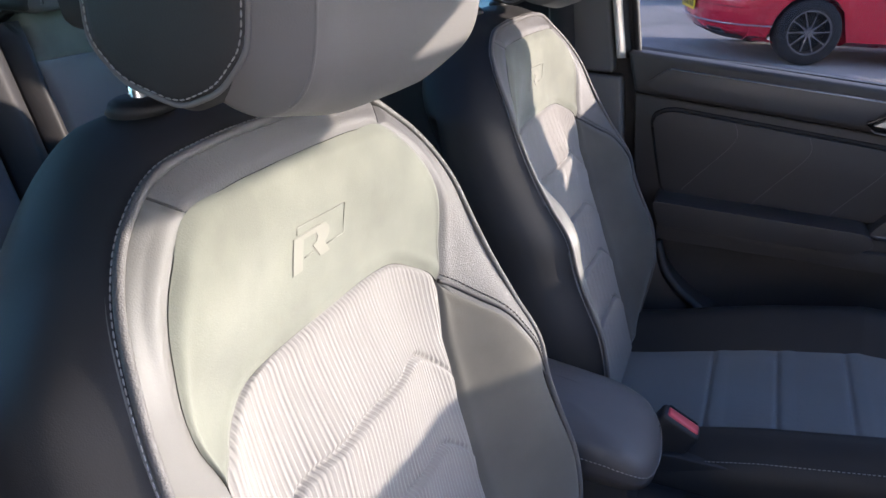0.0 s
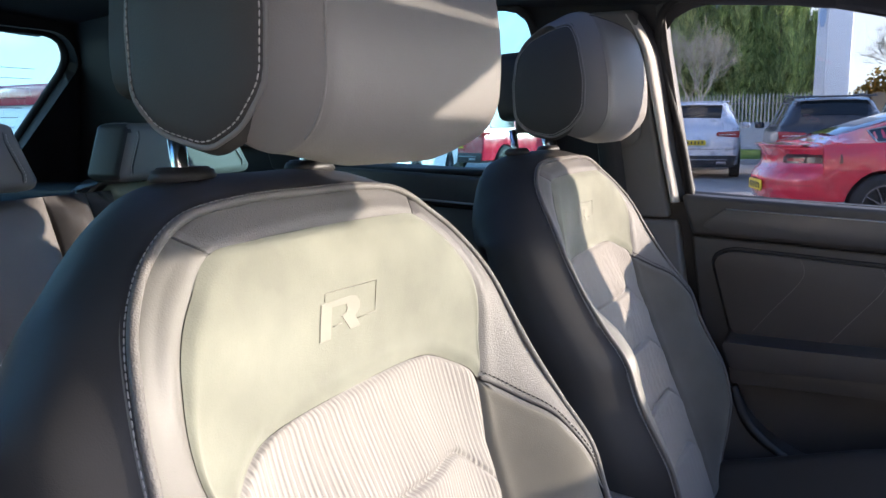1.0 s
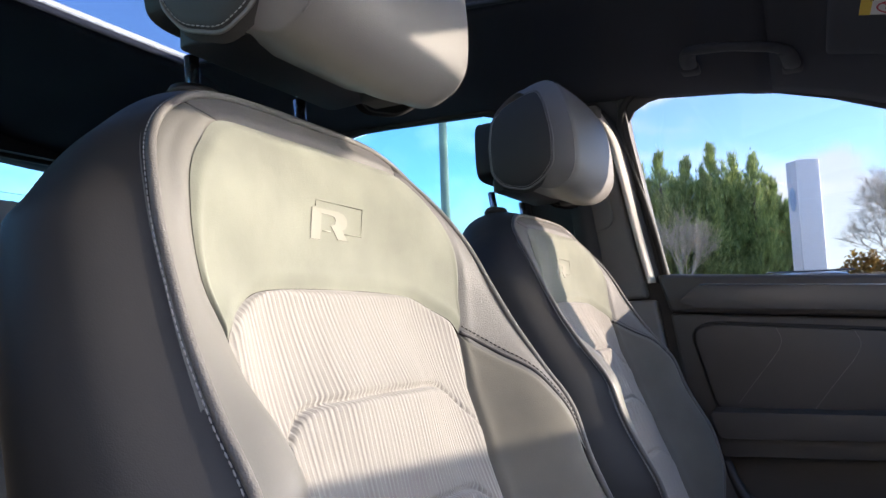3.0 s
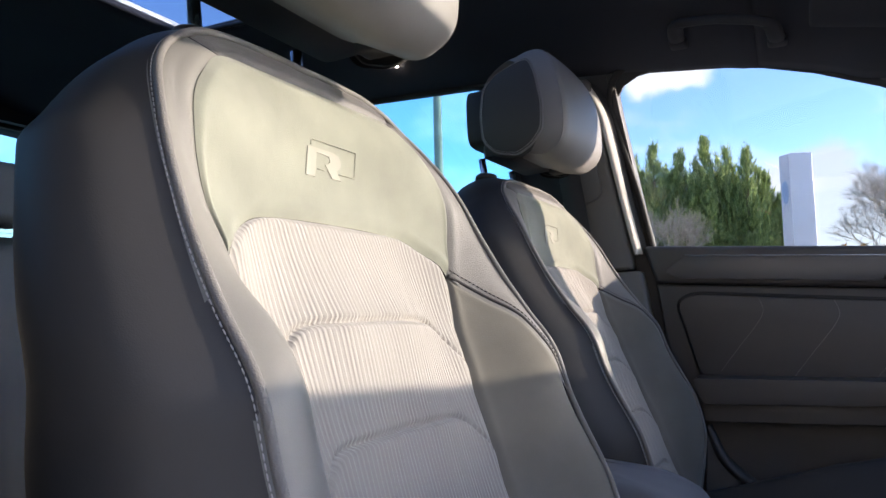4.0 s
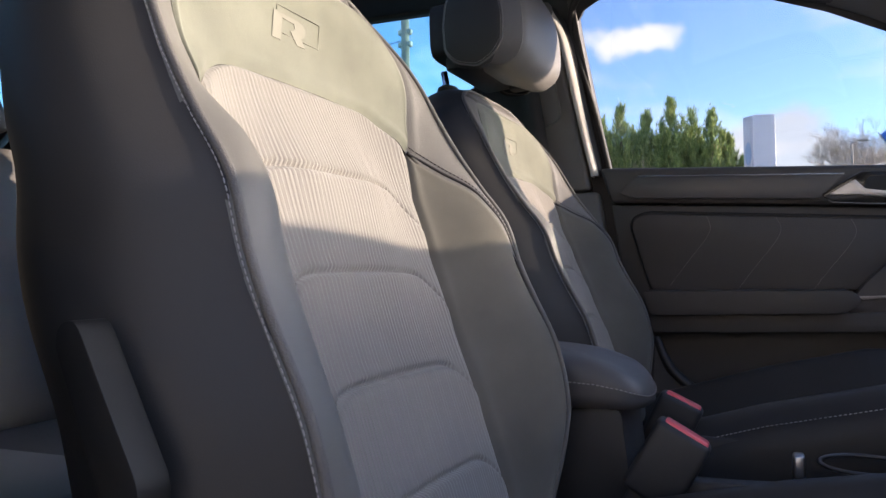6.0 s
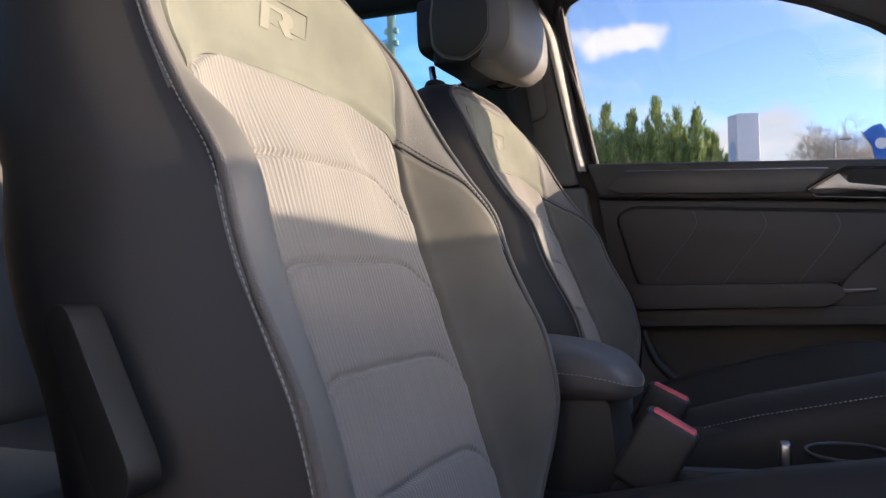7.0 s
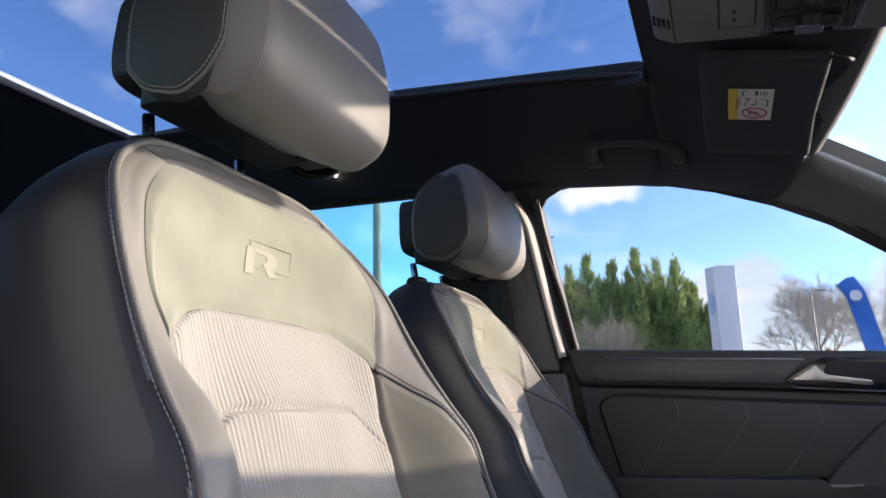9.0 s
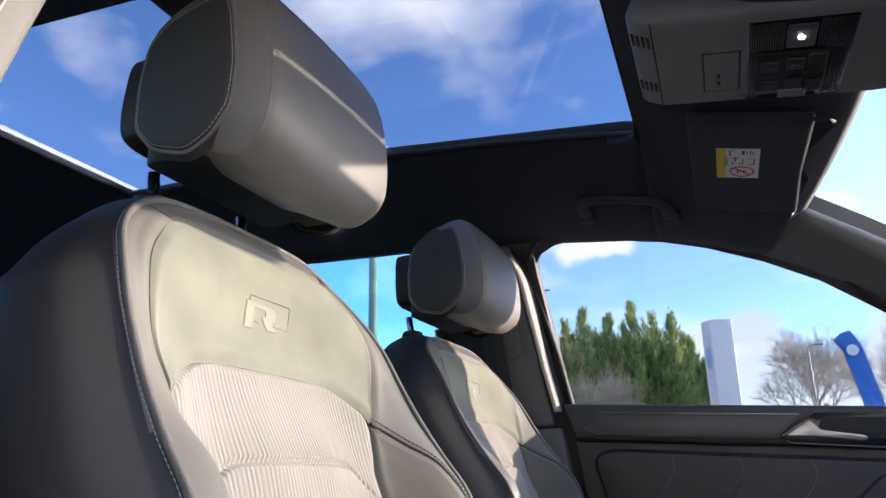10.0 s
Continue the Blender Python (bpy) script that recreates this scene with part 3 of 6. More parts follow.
def build_headrest(seat):
    prof = smoothed([(*p, 0) for p in HR + HR[:1]], 73)[:72]
    ws = [-1, -0.99, -0.975, -0.955, -0.93, -0.91, -0.895, CREASE * -1, -0.875, -0.86, -0.83, -0.75, -0.6, -0.4, -0.2]
    ws = ws + [0] + [-w for w in ws[::-1]]
    V = [head_at(w, p) for w in ws for p in prof]
    m = len(prof)
    F = []
    for i in range(len(ws) - 1):
        for j in range(m):
            F.append((i * m + j, (i + 1) * m + j, (i + 1) * m + (j + 1) % m, i * m + (j + 1) % m))
    F.append(tuple(range(m))[::-1])
    F.append(tuple((len(ws) - 1) * m + j for j in range(m)))
    pad = put("headrest", mesh_of("headrest", V, F, HEADLIT), seat, "grey leather headrest pad with contrast stitching")
    # side panels with stitching, in the leather tone darkened for shade
    side = rounded([(-0.302, 1.388), (-0.268, 1.401), (-0.241, 1.406), (-0.229, 1.378), (-0.2215, 1.325), (-0.2245, 1.280), (-0.2450, 1.2570), (-0.2740, 1.2440), (-0.3120, 1.2540), (-0.3310, 1.2760), (-0.3320, 1.3220), (-0.3240, 1.3650)], 0.010, 5)
    for s in (-1, 1):
        def on(p, o):
            hw = HRW - 0.010 * smooth01((p[1] - 1.36) / 0.09) - 0.006 * smooth01((1.28 - p[1]) / 0.05)
            return Vector((p[0], s * (hw - 0.001 + o) + HRE, p[1] - FLOOR))
        bm = bmesh.new()
        ring = []
        for k, o in ((1.06, -0.010), (1.0, -0.0015), (0.95, 0.0010), (0.86, 0.0028), (0.4, 0.004)):
            ring.append([bm.verts.new(on((CX + (p[0] - CX) * k, CZ + (p[1] - CZ) * k), o)) for p in side])
        for r0, r1 in zip(ring, ring[1:]):
            for i in range(len(side)):
                bm.faces.new((r0[i], r0[(i + 1) % len(side)], r1[(i + 1) % len(side)], r1[i]))
        bm.faces.new(ring[-1])
        part("side_panel", bm, HEADSHADE, pad)
        stitches("stitching", [on((CX + (p[0] - CX) * 0.955, CZ + (p[1] - CZ) * 0.96), 0.0016) for p in side + side[:1]], THREADB, pad, 0.0048, 0.0038, 0.0005)
        tube("piping", [on(p, -0.001) for p in side + side[:1]], 0.0018, HEADLIT, pad, sides=6)
        # crease of the front face
        w = s * CREASE
        fs = [head_at(w, p) for p in prof if p[0] > -0.235 and p[1] > 1.24]
        tube("front_seam", [q + Vector((-0.0006, 0, -0.0003)) for q in fs], 0.0011, HEADLIT, pad, sides=6)
    # seam along the top of the front face
    p = min(prof, key=lambda q: abs(q[0] + 0.212) + (0 if q[1] > 1.4 else 9))
    tube("top_seam", [head_at(w, p) + Vector((0.0003, 0, -0.0004)) for w in ws if abs(w) <= CREASE], 0.0013, SMOOTH, pad, sides=6)
    # separate rear shell
    bm = slab_bm(rounded([(HRE - 0.114, 1.274), (HRE - 0.121, 1.300), (HRE - 0.112, 1.378), (HRE + 0.112, 1.378), (HRE + 0.121, 1.300), (HRE + 0.114, 1.274)], 0.03, 6), "x", -0.364, -0.312, 0.016, 5)
    bmesh.ops.translate(bm, vec=(0, 0, -FLOOR), verts=bm.verts)
    part("rear_shell", bm, SMOOTH, pad, "smooth dark rear shell of the headrest")
    # underside: slotted tray with a release box
    part("underside_tray", slab_bm(rounded([(-0.345, HRE - 0.105), (-0.345, HRE + 0.105), (-0.262, HRE + 0.095), (-0.262, HRE - 0.095)], 0.012, 4), "z", 1.254 - FLOOR, 1.276 - FLOOR, 0.004), PLASTIC, pad)
    part("release_box", box_bm((0.045, 0.030, 0.014), (-0.262, HRE + 0.080, 1.250 - FLOOR), 0.004), RUBBER, pad)
    for e in (HRE - 0.072, HRE + 0.072):
        pts = [Vector((-0.352 - 0.008 * t, e, 1.18 - FLOOR + 0.08 * t)) for t in (0, 0.3, 0.6, 1)]
        tube("post", pts, 0.0062, CHROME, seat, "chrome headrest post", sides=16)
        c = bmesh.new()
        bmesh.ops.create_cone(c, cap_ends=True, segments=28, radius1=0.025, radius2=0.020, depth=0.010)
        bmesh.ops.scale(c, vec=(0.8, 1.15, 1), verts=c.verts)
        bmesh.ops.bevel(c, geom=[q for q in c.edges if q.calc_face_angle(0) > 0.5], offset=0.002, segments=2, affect="EDGES")
        bmesh.ops.translate(c, vec=(-0.354, e, 1.226 - FLOOR), verts=c.verts)
        part("post_collar", c, PLASTIC, seat)


def cushion_z(x, e):
    z = interp(x, [(-0.20, 0.545), (-0.05, 0.575), (0.14, 0.622), (0.30, 0.650), (0.37, 0.648), (0.42, 0.62), (0.45, 0.56)])
    a = abs(e)
    z += 0.062 * smooth01((a - 0.13) / 0.07) - 0.02 * smooth01((a - 0.21) / 0.05) - 0.03 * smooth01((x - 0.33) / 0.1) * smooth01((a - 0.1) / 0.1)
    return z


def build_cushion(seat):
    xs = [-0.16 + 0.61 * k / 220 for k in range(221)]
    def top(name, e0, e1, mat, m, groove):
        V = []
        for x in xs:
            for j in range(m):
                e = e0 + (e1 - e0) * j / (m - 1)
                d = min(abs(e - e0), abs(e - e1))
                z = cushion_z(x, e) - 0.005 * math.exp(-(d / 0.006) ** 1.5)
                if groove:
                    for g in (0.064, 0.170, 0.278):
                        s = x - g - 0.012 * smooth01((-e - 0.09) / 0.05)
                        z -= 0.0045 * math.exp(-(s / 0.0035) ** 2) * (1 - 0.7 * smooth01((abs(e) - 0.12) / 0.02))
                        if 0 < s < 0.03:
                            z += 0.0015 * math.sin(s / 0.03 * math.pi)
                V.append((x, e, z - FLOOR))
        me = mesh_of(name, V, grid_faces(len(xs), m), mat)
        if mat is FABRIC_D:
            lay_cloth(me, V)
        put(name, me, seat)
    top("cushion_cloth", -0.145, 0.145, FABRIC_D, 31, True)
    for s in (-1, 1):
        top("cushion_bolster", s * 0.145, s * 0.245, SMOOTH, 21, False)
        # side wall
        V = []
        pr = ((0.245, 0.0), (0.256, -0.012), (0.262, -0.035), (0.262, -0.09), (0.250, -0.13))
        for x in xs:
            for o, dz in pr:
                V.append((x, s * o, cushion_z(x, 0.245) - 0.004 + dz - FLOOR))
        put("cushion_side", mesh_of("cushion_side", V, grid_faces(len(xs), len(pr)), SMOOTH), seat)
        stitches("cushion_stitching", [Vector((x, s * 0.251, cushion_z(x, 0.245) - 0.006 - FLOOR)) for x in xs], THREAD, seat, 0.0058, 0.004, 0.0007)
    bm = box_bm((0.50, 0.44, 0.10), (0.13, 0, 0.50 - FLOOR), 0.02)
    part("seat_base", bm, PLASTIC, seat)
    for y in (-0.19, 0.19):
        part("seat_rail", box_bm((0.56, 0.04, 0.06), (0.12, y, 0.43 - FLOOR), 0.008), PLASTIC, seat)


def build_seat():
    s = thing("front_seat", "charcoal leather sports seat with suede yoke and ribbed grey cloth", "car seat", "front seats")
    build_backrest(s)
    build_headrest(s)
    build_cushion(s)
    return s


front_seat = build_seat()
front_seat.matrix_basis = pose(0, -0.3812, 0, 0, 0, -1.61) @ pose(0, 0, 0.9, -0.70) @ pose(0, 0, FLOOR - 0.9)
far_seat = copy_thing(front_seat, pose(-0.0093, 0.3569, 0.0069, 0, 0, -1.56) @ pose(0, 0, 0.9, -0.05, -2.77) @ pose(0, 0, FLOOR - 0.9))
tagged(far_seat, "charcoal leather sports seat beside the far door, headrest raised")

# recliner handle on the outer side of the driver's seat
lev = rounded([(-0.196, 0.854), (-0.191, 0.864), (-0.180, 0.865), (-0.138, 0.786), (-0.139, 0.772), (-0.158, 0.767)], 0.009, 5)
bm = slab_bm([(x + 0.006, z - FLOOR) for x, z in lev], "y", -0.317, -0.296, 0.007, 4)
part("recliner_handle", bm, TRIMB, front_seat, "black plastic recliner handle")


# ---- car shell ----
def liner_z(x, y):
    z = interp(x, [(-2.0, 1.56), (-1.5, 1.60), (-1.09, 1.605), (-0.5, 1.595), (-0.2, 1.579), (0.0, 1.561), (0.06, 1.549), (0.10, 1.537), (0.14, 1.521), (0.24, 1.482), (0.40, 1.452)])
    a = abs(y)
    return z - 0.02 * smooth01((a - 0.30) / 0.12) - 0.085 * smooth01((a - 0.36) / 0.30) * (0.12 + 0.88 * smooth01((x + 1.6) / 0.45)) * (1 - 0.25 * smooth01((x - 0.02) / 0.2))


def liner_patch(name, x0, x1, y0, y1, nx, ny, mat, zf, thick, parent=None, label="", bow=0.0):
    V = []
    for i in range(nx):
        for j in range(ny):
            y = y0 + (y1 - y0) * j / (ny - 1)
            x = x0 + (x1 - bow * y * y - x0) * i / (nx - 1)
            V.append(Vector((x, y, zf(x, y))))
    F = grid_faces(nx, ny)
    me = mesh_of(name, V, F, mat)
    ob = put(name, me, parent, label)
    mod = ob.modifiers.new("thickness", "SOLIDIFY")
    mod.thickness = thick
    mod.offset = 1 if (x1 - x0) * (y1 - y0) > 0 else -1
    return ob


SRX0, SRX1, SRY = -1.09, 0.062, 0.31
ceiling = thing("ceiling", "black cloth headliner round a panoramic glass roof", "ceiling", kind="structure", at=(0, 0, 0))
liner_patch("headliner", SRX1, 0.372, -0.66, 0.66, 24, 34, LINER, liner_z, 0.012, ceiling, bow=0.22)
liner_patch("headliner", -2.0, SRX0, -0.66, 0.66, 24, 30, LINER, liner_z, 0.012, ceiling)
for s in (-1, 1):
    liner_patch("headliner", SRX0, SRX1, *sorted((s * SRY, s * 0.66)), 40, 16, LINER, liner_z, 0.012, ceiling)
liner_patch("roof_crossbar", -0.535, -0.455, -SRY, SRY, 6, 20, LINER, lambda x, y: liner_z(x, y) + 0.012, 0.03, ceiling)
# rounded front corners of the roof opening
for s in (-1, 1):
    r = 0.055
    V = [Vector((SRX1 + 0.004, s * (SRY + 0.004), liner_z(SRX1, SRY) - 0.003))]
    for k in range(13):
        t = math.pi / 2 * k / 12
        x, y = SRX1 - r + r * math.sin(t), SRY - r + r * math.cos(t)
        V.append(Vector((x, s * y, liner_z(x, y) - 0.003)))
    F = [(0, k, k + 1) if s > 0 else (0, k + 1, k) for k in range(1, 13)]
    ob = put("corner_fillet", mesh_of("corner_fillet", V, F, LINER, False), ceiling)
    ob.modifiers.new("thickness", "SOLIDIFY").thickness = 0.012


def outer_roof(x, y):
    return interp(x, [(-2.05, 1.61), (-1.5, 1.655), (-1.0, 1.66), (-0.5, 1.655), (0.06, 1.62), (0.25, 1.555), (0.42, 1.485)]) - 0.06 * smooth01((abs(y) - 0.4) / 0.35)


# glass roof panels and their frames
for nm, x0, x1 in (("front", -0.46, SRX1 + 0.10), ("rear", SRX0 - 0.08, -0.53)):
    g = liner_patch("glass_roof_panel", x0, x1, -SRY - 0.09, SRY + 0.09, 12, 16, ROOFGLASS, lambda x, y: outer_roof(x, y) - 0.012, 0.004)
    tagged(g, "dark tinted panoramic roof glass panel", "roof window")


roof = thing("car_roof", "white painted steel car roof with sunroof opening", "car roof", kind="structure")
liner_patch("roof_skin", SRX1 + 0.11, 0.40, -0.62, 0.62, 12, 20, WHITE, outer_roof, 0.012, roof, bow=0.22)
liner_patch("roof_skin", -2.05, SRX0 - 0.08, -0.72, 0.72, 12, 20, WHITE, outer_roof, 0.012, roof)
for s in (-1, 1):
    liner_patch("roof_skin", SRX0 - 0.08, SRX1 + 0.11, *sorted((s * (SRY + 0.10), s * 0.72)), 20, 12, WHITE, outer_roof, 0.012, roof)
# rim of the roof opening, from headliner up to the skin
for s in (-1, 1):
    V = []
    for k in range(30):
        x = SRX0 + (SRX1 - SRX0) * k / 29
        V += [(x, s * SRY, liner_z(x, SRY) - 0.002), (x, s * (SRY + 0.012), liner_z(x, SRY) + 0.010), (x, s * (SRY + 0.105), outer_roof(x, SRY + 0.1) - 0.004)]
    ob = put("opening_rim", mesh_of("opening_rim", V, grid_faces(30, 3), RUBBER), ceiling)
for xx in (SRX0, SRX1):
    V = []
    for k in range(20):
        y = -SRY + 2 * SRY * k / 19
        V += [(xx, y, liner_z(xx, y) - 0.002), (xx + (0.112 if xx > 0 else -0.082), y * 1.3, outer_roof(xx + (0.112 if xx > 0 else -0.082), y) - 0.004)]
    put("opening_rim", mesh_of("opening_rim", V, grid_faces(20, 2), RUBBER), ceiling)
# black seal along the outer edge of the glass
for s in (-1, 1):
    tube("roof_glass_seal", [(SRX0 - 0.08 + (SRX1 - SRX0 + 0.19) * k / 20, s * (SRY + 0.088), outer_roof(SRX0 - 0.08 + (SRX1 - SRX0 + 0.19) * k / 20, SRY + 0.09) - 0.010) for k in range(21)], 0.014, RUBBER, ceiling)
# guide rail along the far side of the opening
tube("sunblind_rail", [(SRX0 + (SRX1 - SRX0) * k / 20, SRY - 0.006, liner_z(SRX0 + (SRX1 - SRX0) * k / 20, SRY) + 0.004) for k in range(21)], 0.005, PLASTIC, ceiling)


def side_y(z, s):
    return s * (0.78 - 0.38 * max(0.0, z - 1.1) + 0.02 * smooth01((1.0 - z) / 0.4))


W1 = [(-0.190, 1.112), (-0.205, 1.23), (-0.2275, 1.36), (-0.229, 1.395), (-0.2215, 1.428), (-0.204, 1.452), (-0.172, 1.467), (-0.13, 1.473), (-0.03, 1.464), (0.06, 1.450), (0.16, 1.425), (0.27, 1.386), (0.375, 1.337), (0.48, 1.269), (0.60, 1.180), (0.70, 1.095), (0.715, 1.066)]
W2 = [(-0.46, 1.145), (-0.468, 1.30), (-0.478, 1.44), (-0.50, 1.480), (-0.55, 1.493), (-0.85, 1.493), (-1.0, 1.47), (-1.1, 1.35), (-1.13, 1.176)]
W3 = [(-1.25, 1.22), (-1.236, 1.42), (-1.30, 1.45), (-1.44, 1.43), (-1.50, 1.36), (-1.46, 1.22)]
DOORWAY = [(-0.12, 0.44), (-0.17, 0.75), (-0.195, 1.112)] + W1[1:14] + [(0.62, 1.18), (0.74, 1.05), (0.78, 0.8), (0.74, 0.46)]
OUT = [(0.98, 0.30), (0.98, 1.02), (0.78, 1.10), (0.42, 1.40), (0.30, 1.455), (0.06, 1.505), (-0.4, 1.535), (-1.2, 1.56), (-1.7, 1.585), (-1.84, 1.585), (-1.86, 1.47), (-1.99, 1.25), (-2.10, 1.0), (-2.12, 0.35)]


def side_wall(name, s, holes, mat, shift, thick, label):
    bm = bmesh.new()
    edges = []
    for loop in [OUT] + holes:
        vs = [bm.verts.new((x, 0, z)) for x, z in loop]
        edges += [bm.edges.new((vs[i], vs[(i + 1) % len(vs)])) for i in range(len(vs))]
    bmesh.ops.triangle_fill(bm, use_beauty=True, use_dissolve=False, edges=edges)
    # finer, so that the bend at the belt line is followed
    bmesh.ops.bisect_plane(bm, geom=bm.verts[:] + bm.edges[:] + bm.faces[:], plane_co=(0, 0, 1.1), plane_no=(0, 0, 1))
    for v in bm.verts:
        v.co.y = side_y(v.co.z, s) + s * shift
    ob = part(name, bm, mat, None, smooth=False)
    mod = ob.modifiers.new("thickness", "SOLIDIFY")
    mod.thickness, mod.offset = thick, 0
    return tagged(ob, label, "car body", kind="structure")


side_wall("wall_left_lining", 1, [W1, W2, W3], PLASTIC, 0.02, 0.02, "black inner lining of the car's far side")
def wider(loop, k):
    cx, cz = sum(p[0] for p in loop) / len(loop), sum(p[1] for p in loop) / len(loop)
    return [(x + math.copysign(k, x - cx), z + math.copysign(k * 0.7, z - cz)) for x, z in loop]


side_wall("wall_left_skin", 1, [wider(W1, 0.06), wider(W2, 0.03), wider(W3, 0.03)], WHITE, 0.075, 0.02, "white painted outer side of the car")
side_wall("wall_right_lining", -1, [DOORWAY, W2, W3], PLASTIC, 0.02, 0.02, "black inner lining round the open doorway")
# same white car as the far skin; the shade is in this darker colour
side_wall("wall_right_skin", -1, [DOORWAY, W2, W3], JAMB_DIM, 0.075, 0.02, "white painted outer side round the open doorway, toned down for shade")


def pane(name, loop, s, shift, mat, label):
    bm = bmesh.new()
    bm.faces.new([bm.verts.new((x, side_y(z, s) + s * shift, z)) for x, z in loop])
    bmesh.ops.triangulate(bm, faces=bm.faces[:])
    ob = part(name, bm, mat, None, smooth=False)
    m = ob.modifiers.new("thickness", "SOLIDIFY")
    m.thickness = 0.004
    return tagged(ob, label, "car window", kind="structure")


def grown(loop, k):
    cx, cz = sum(p[0] for p in loop) / len(loop), sum(p[1] for p in loop) / len(loop)
    return [(x + math.copysign(k, x - cx), z + math.copysign(k, z - cz)) for x, z in loop]


W1 = [(x + (0.022 - 0.018 * smooth01((z - 1.10) / 0.34) if x < -0.17 else 0.0), z + (0.012 if z > 1.2 else 0.0)) for x, z in grown(W1, 0.010)]
pane("window_1", grown(W1, 0.004), 1, 0.045, GLASS, "closed clear glass of the front passenger door").visible_shadow = False
pane("window_2", grown(W2, 0.006), 1, 0.045, REARGLASS, "tinted glass of the far rear door")
pane("window_3", grown(W3, 0.006), 1, 0.045, REARGLASS, "tinted rear quarter glass")
pane("window_4", grown(W2, 0.006), -1, 0.045, REARGLASS, "tinted glass of the rear door")
pane("window_5", grown(W3, 0.006), -1, 0.045, REARGLASS, "tinted rear quarter glass")


def tilted(poly, s, shift, thick, bevel=0.004, seg=2, dens=None):
    """A plate that follows the car's side, its inner face shift metres inwards."""
    bm = slab_bm(poly, "y", 0, thick, bevel, seg)
    bmesh.ops.bisect_plane(bm, geom=bm.verts[:] + bm.edges[:] + bm.faces[:], plane_co=(0, 0, 1.1), plane_no=(0, 0, 1))
    for v in bm.verts:
        v.co.y = side_y(v.co.z, s) - s * shift + s * v.co.y
    return bm


def seal(name, loop, s, shift, r, mat, label):
    P = smoothed([(x, side_y(z, s) + s * shift, z) for x, z in loop + loop[:1]], 120)
    ob = tube(name, P, r, mat, None, sides=8)
    return tagged(ob, label, "window seal", kind="structure")


seal("window_seal", W1, 1, 0.0, 0.008, RUBBER, "black rubber seal round the door glass")
seal("window_seal", W2, 1, 0.0, 0.008, RUBBER, "black rubber seal round the rear door glass")
seal("window_seal", W3, 1, 0.0, 0.008, RUBBER, "black rubber seal round the quarter glass")
tagged(part("window_channel", tilted([(-0.236, 1.470), (-0.222, 1.478), (-0.2155, 1.40), (-0.1885, 1.19), (-0.174, 1.095), (-0.190, 1.10), (-0.2035, 1.19), (-0.2315, 1.40)], 1, 0.002, 0.05, 0.002), DOORP, None), "dark glass channel along the pillar", "window seal", kind="structure")
# divider bar of the rear door glass
tagged(part("window_divider", tilted([(-0.903, 1.14), (-0.888, 1.14), (-0.955, 1.345), (-0.998, 1.48), (-1.013, 1.48), (-0.972, 1.345)], 1, -0.02, 0.03, 0.003), RUBBER, None), "black bar dividing the rear door glass", "window bar", kind="structure")


for s, nm in ((1, "far"), (-1, "near")):
    pil = thing("b_pillar", "grey plastic pillar trim with pale painted front edge", "pillar", kind="structure")
    part("upper_trim", tilted([(-0.36, 1.465), (-0.268, 1.465), (-0.263, 1.42), (-0.235, 1.20), (-0.217, 1.062), (-0.36, 1.062)], s, 0.035, 0.05, 0.010, 3), PILLAR, pil)
    part("lower_trim", tilted([(-0.36, 1.058), (-0.1995, 1.058), (-0.165, 0.80), (-0.13, 0.45), (-0.36, 0.45)], s, 0.037, 0.05, 0.008, 3), PILLAR, pil)
    # pale jamb face turned half forwards
    V, W = [], []
    for k in range(24):
        z = 1.095 + 0.362 * k / 23
        xr = interp(z, [(1.095, -0.189), (1.19, -0.2035), (1.40, -0.2315), (1.43, -0.238), (1.457, -0.252)])
        y = side_y(z, 1)
        xr -= 0.0 if s > 0 else 0.028
        bow = -0.010 * smooth01((z - 1.37) / 0.09)
        for dx, dy in ((-0.026, 0.02), (-0.026, -0.034), (-0.022, -0.036), (-0.016, -0.030), (-0.009, -0.020)):
            V.append((xr + bow + dx, s * (y + dy), z))
        W += [(xr + bow + dx, s * (y + dy), z) for dx, dy in ((-0.009, -0.0195), (-0.007, -0.014), (-0.004, -0.011), (0.0, -0.007), (0.0, 0.02))]
    put("painted_edge", mesh_of("painted_edge", V, grid_faces(24, 5), EDGE if s > 0 else JAMB_DIM, True), pil)
    put("seal_channel", mesh_of("seal_channel", W, grid_faces(24, 5), PLASTIC if s > 0 else JAMB_DIM, True), pil)
    # adjuster cover behind the headrest
    part("belt_guide_cover", tilted(rounded([(-0.345, 1.44), (-0.285, 1.44), (-0.265, 1.22), (-0.335, 1.20)], 0.025), s, 0.045, 0.02, 0.006), PILLAR, pil)

belt = thing("seat_belt", "black webbing seat belt hanging beside the pillar", "seat belt")
V = []
for k in range(24):
    t = k / 23
    z = 1.33 - 0.75 * t
    x, y = -0.335 + 0.05 * t, side_y(z, 1) - 0.055 - 0.01 * math.sin(t * 3)
    V += [(x - 0.023, y, z), (x + 0.023, y + 0.006, z)]
ob = put("strap", mesh_of("strap", V, grid_faces(24, 2), BELT), belt)
ob.modifiers.new("thickness", "SOLIDIFY").thickness = 0.0015
part("upper_guide", box_bm((0.03, 0.018, 0.06), (-0.33, side_y(1.33, 1) - 0.05, 1.335), 0.006), PLASTIC, belt)

# ---- far front door ----
door = thing("front_door", "closed dark door panel with grey trim, stitched insert and armrest", "car door")
DY = 0.745


def plate(name, poly, y0, y1, mat, bevel=0.006, seg=3, parent=None, label=""):
    return part(name, slab_bm(poly, "y", y0, y1, bevel, seg), mat, parent or door, label)


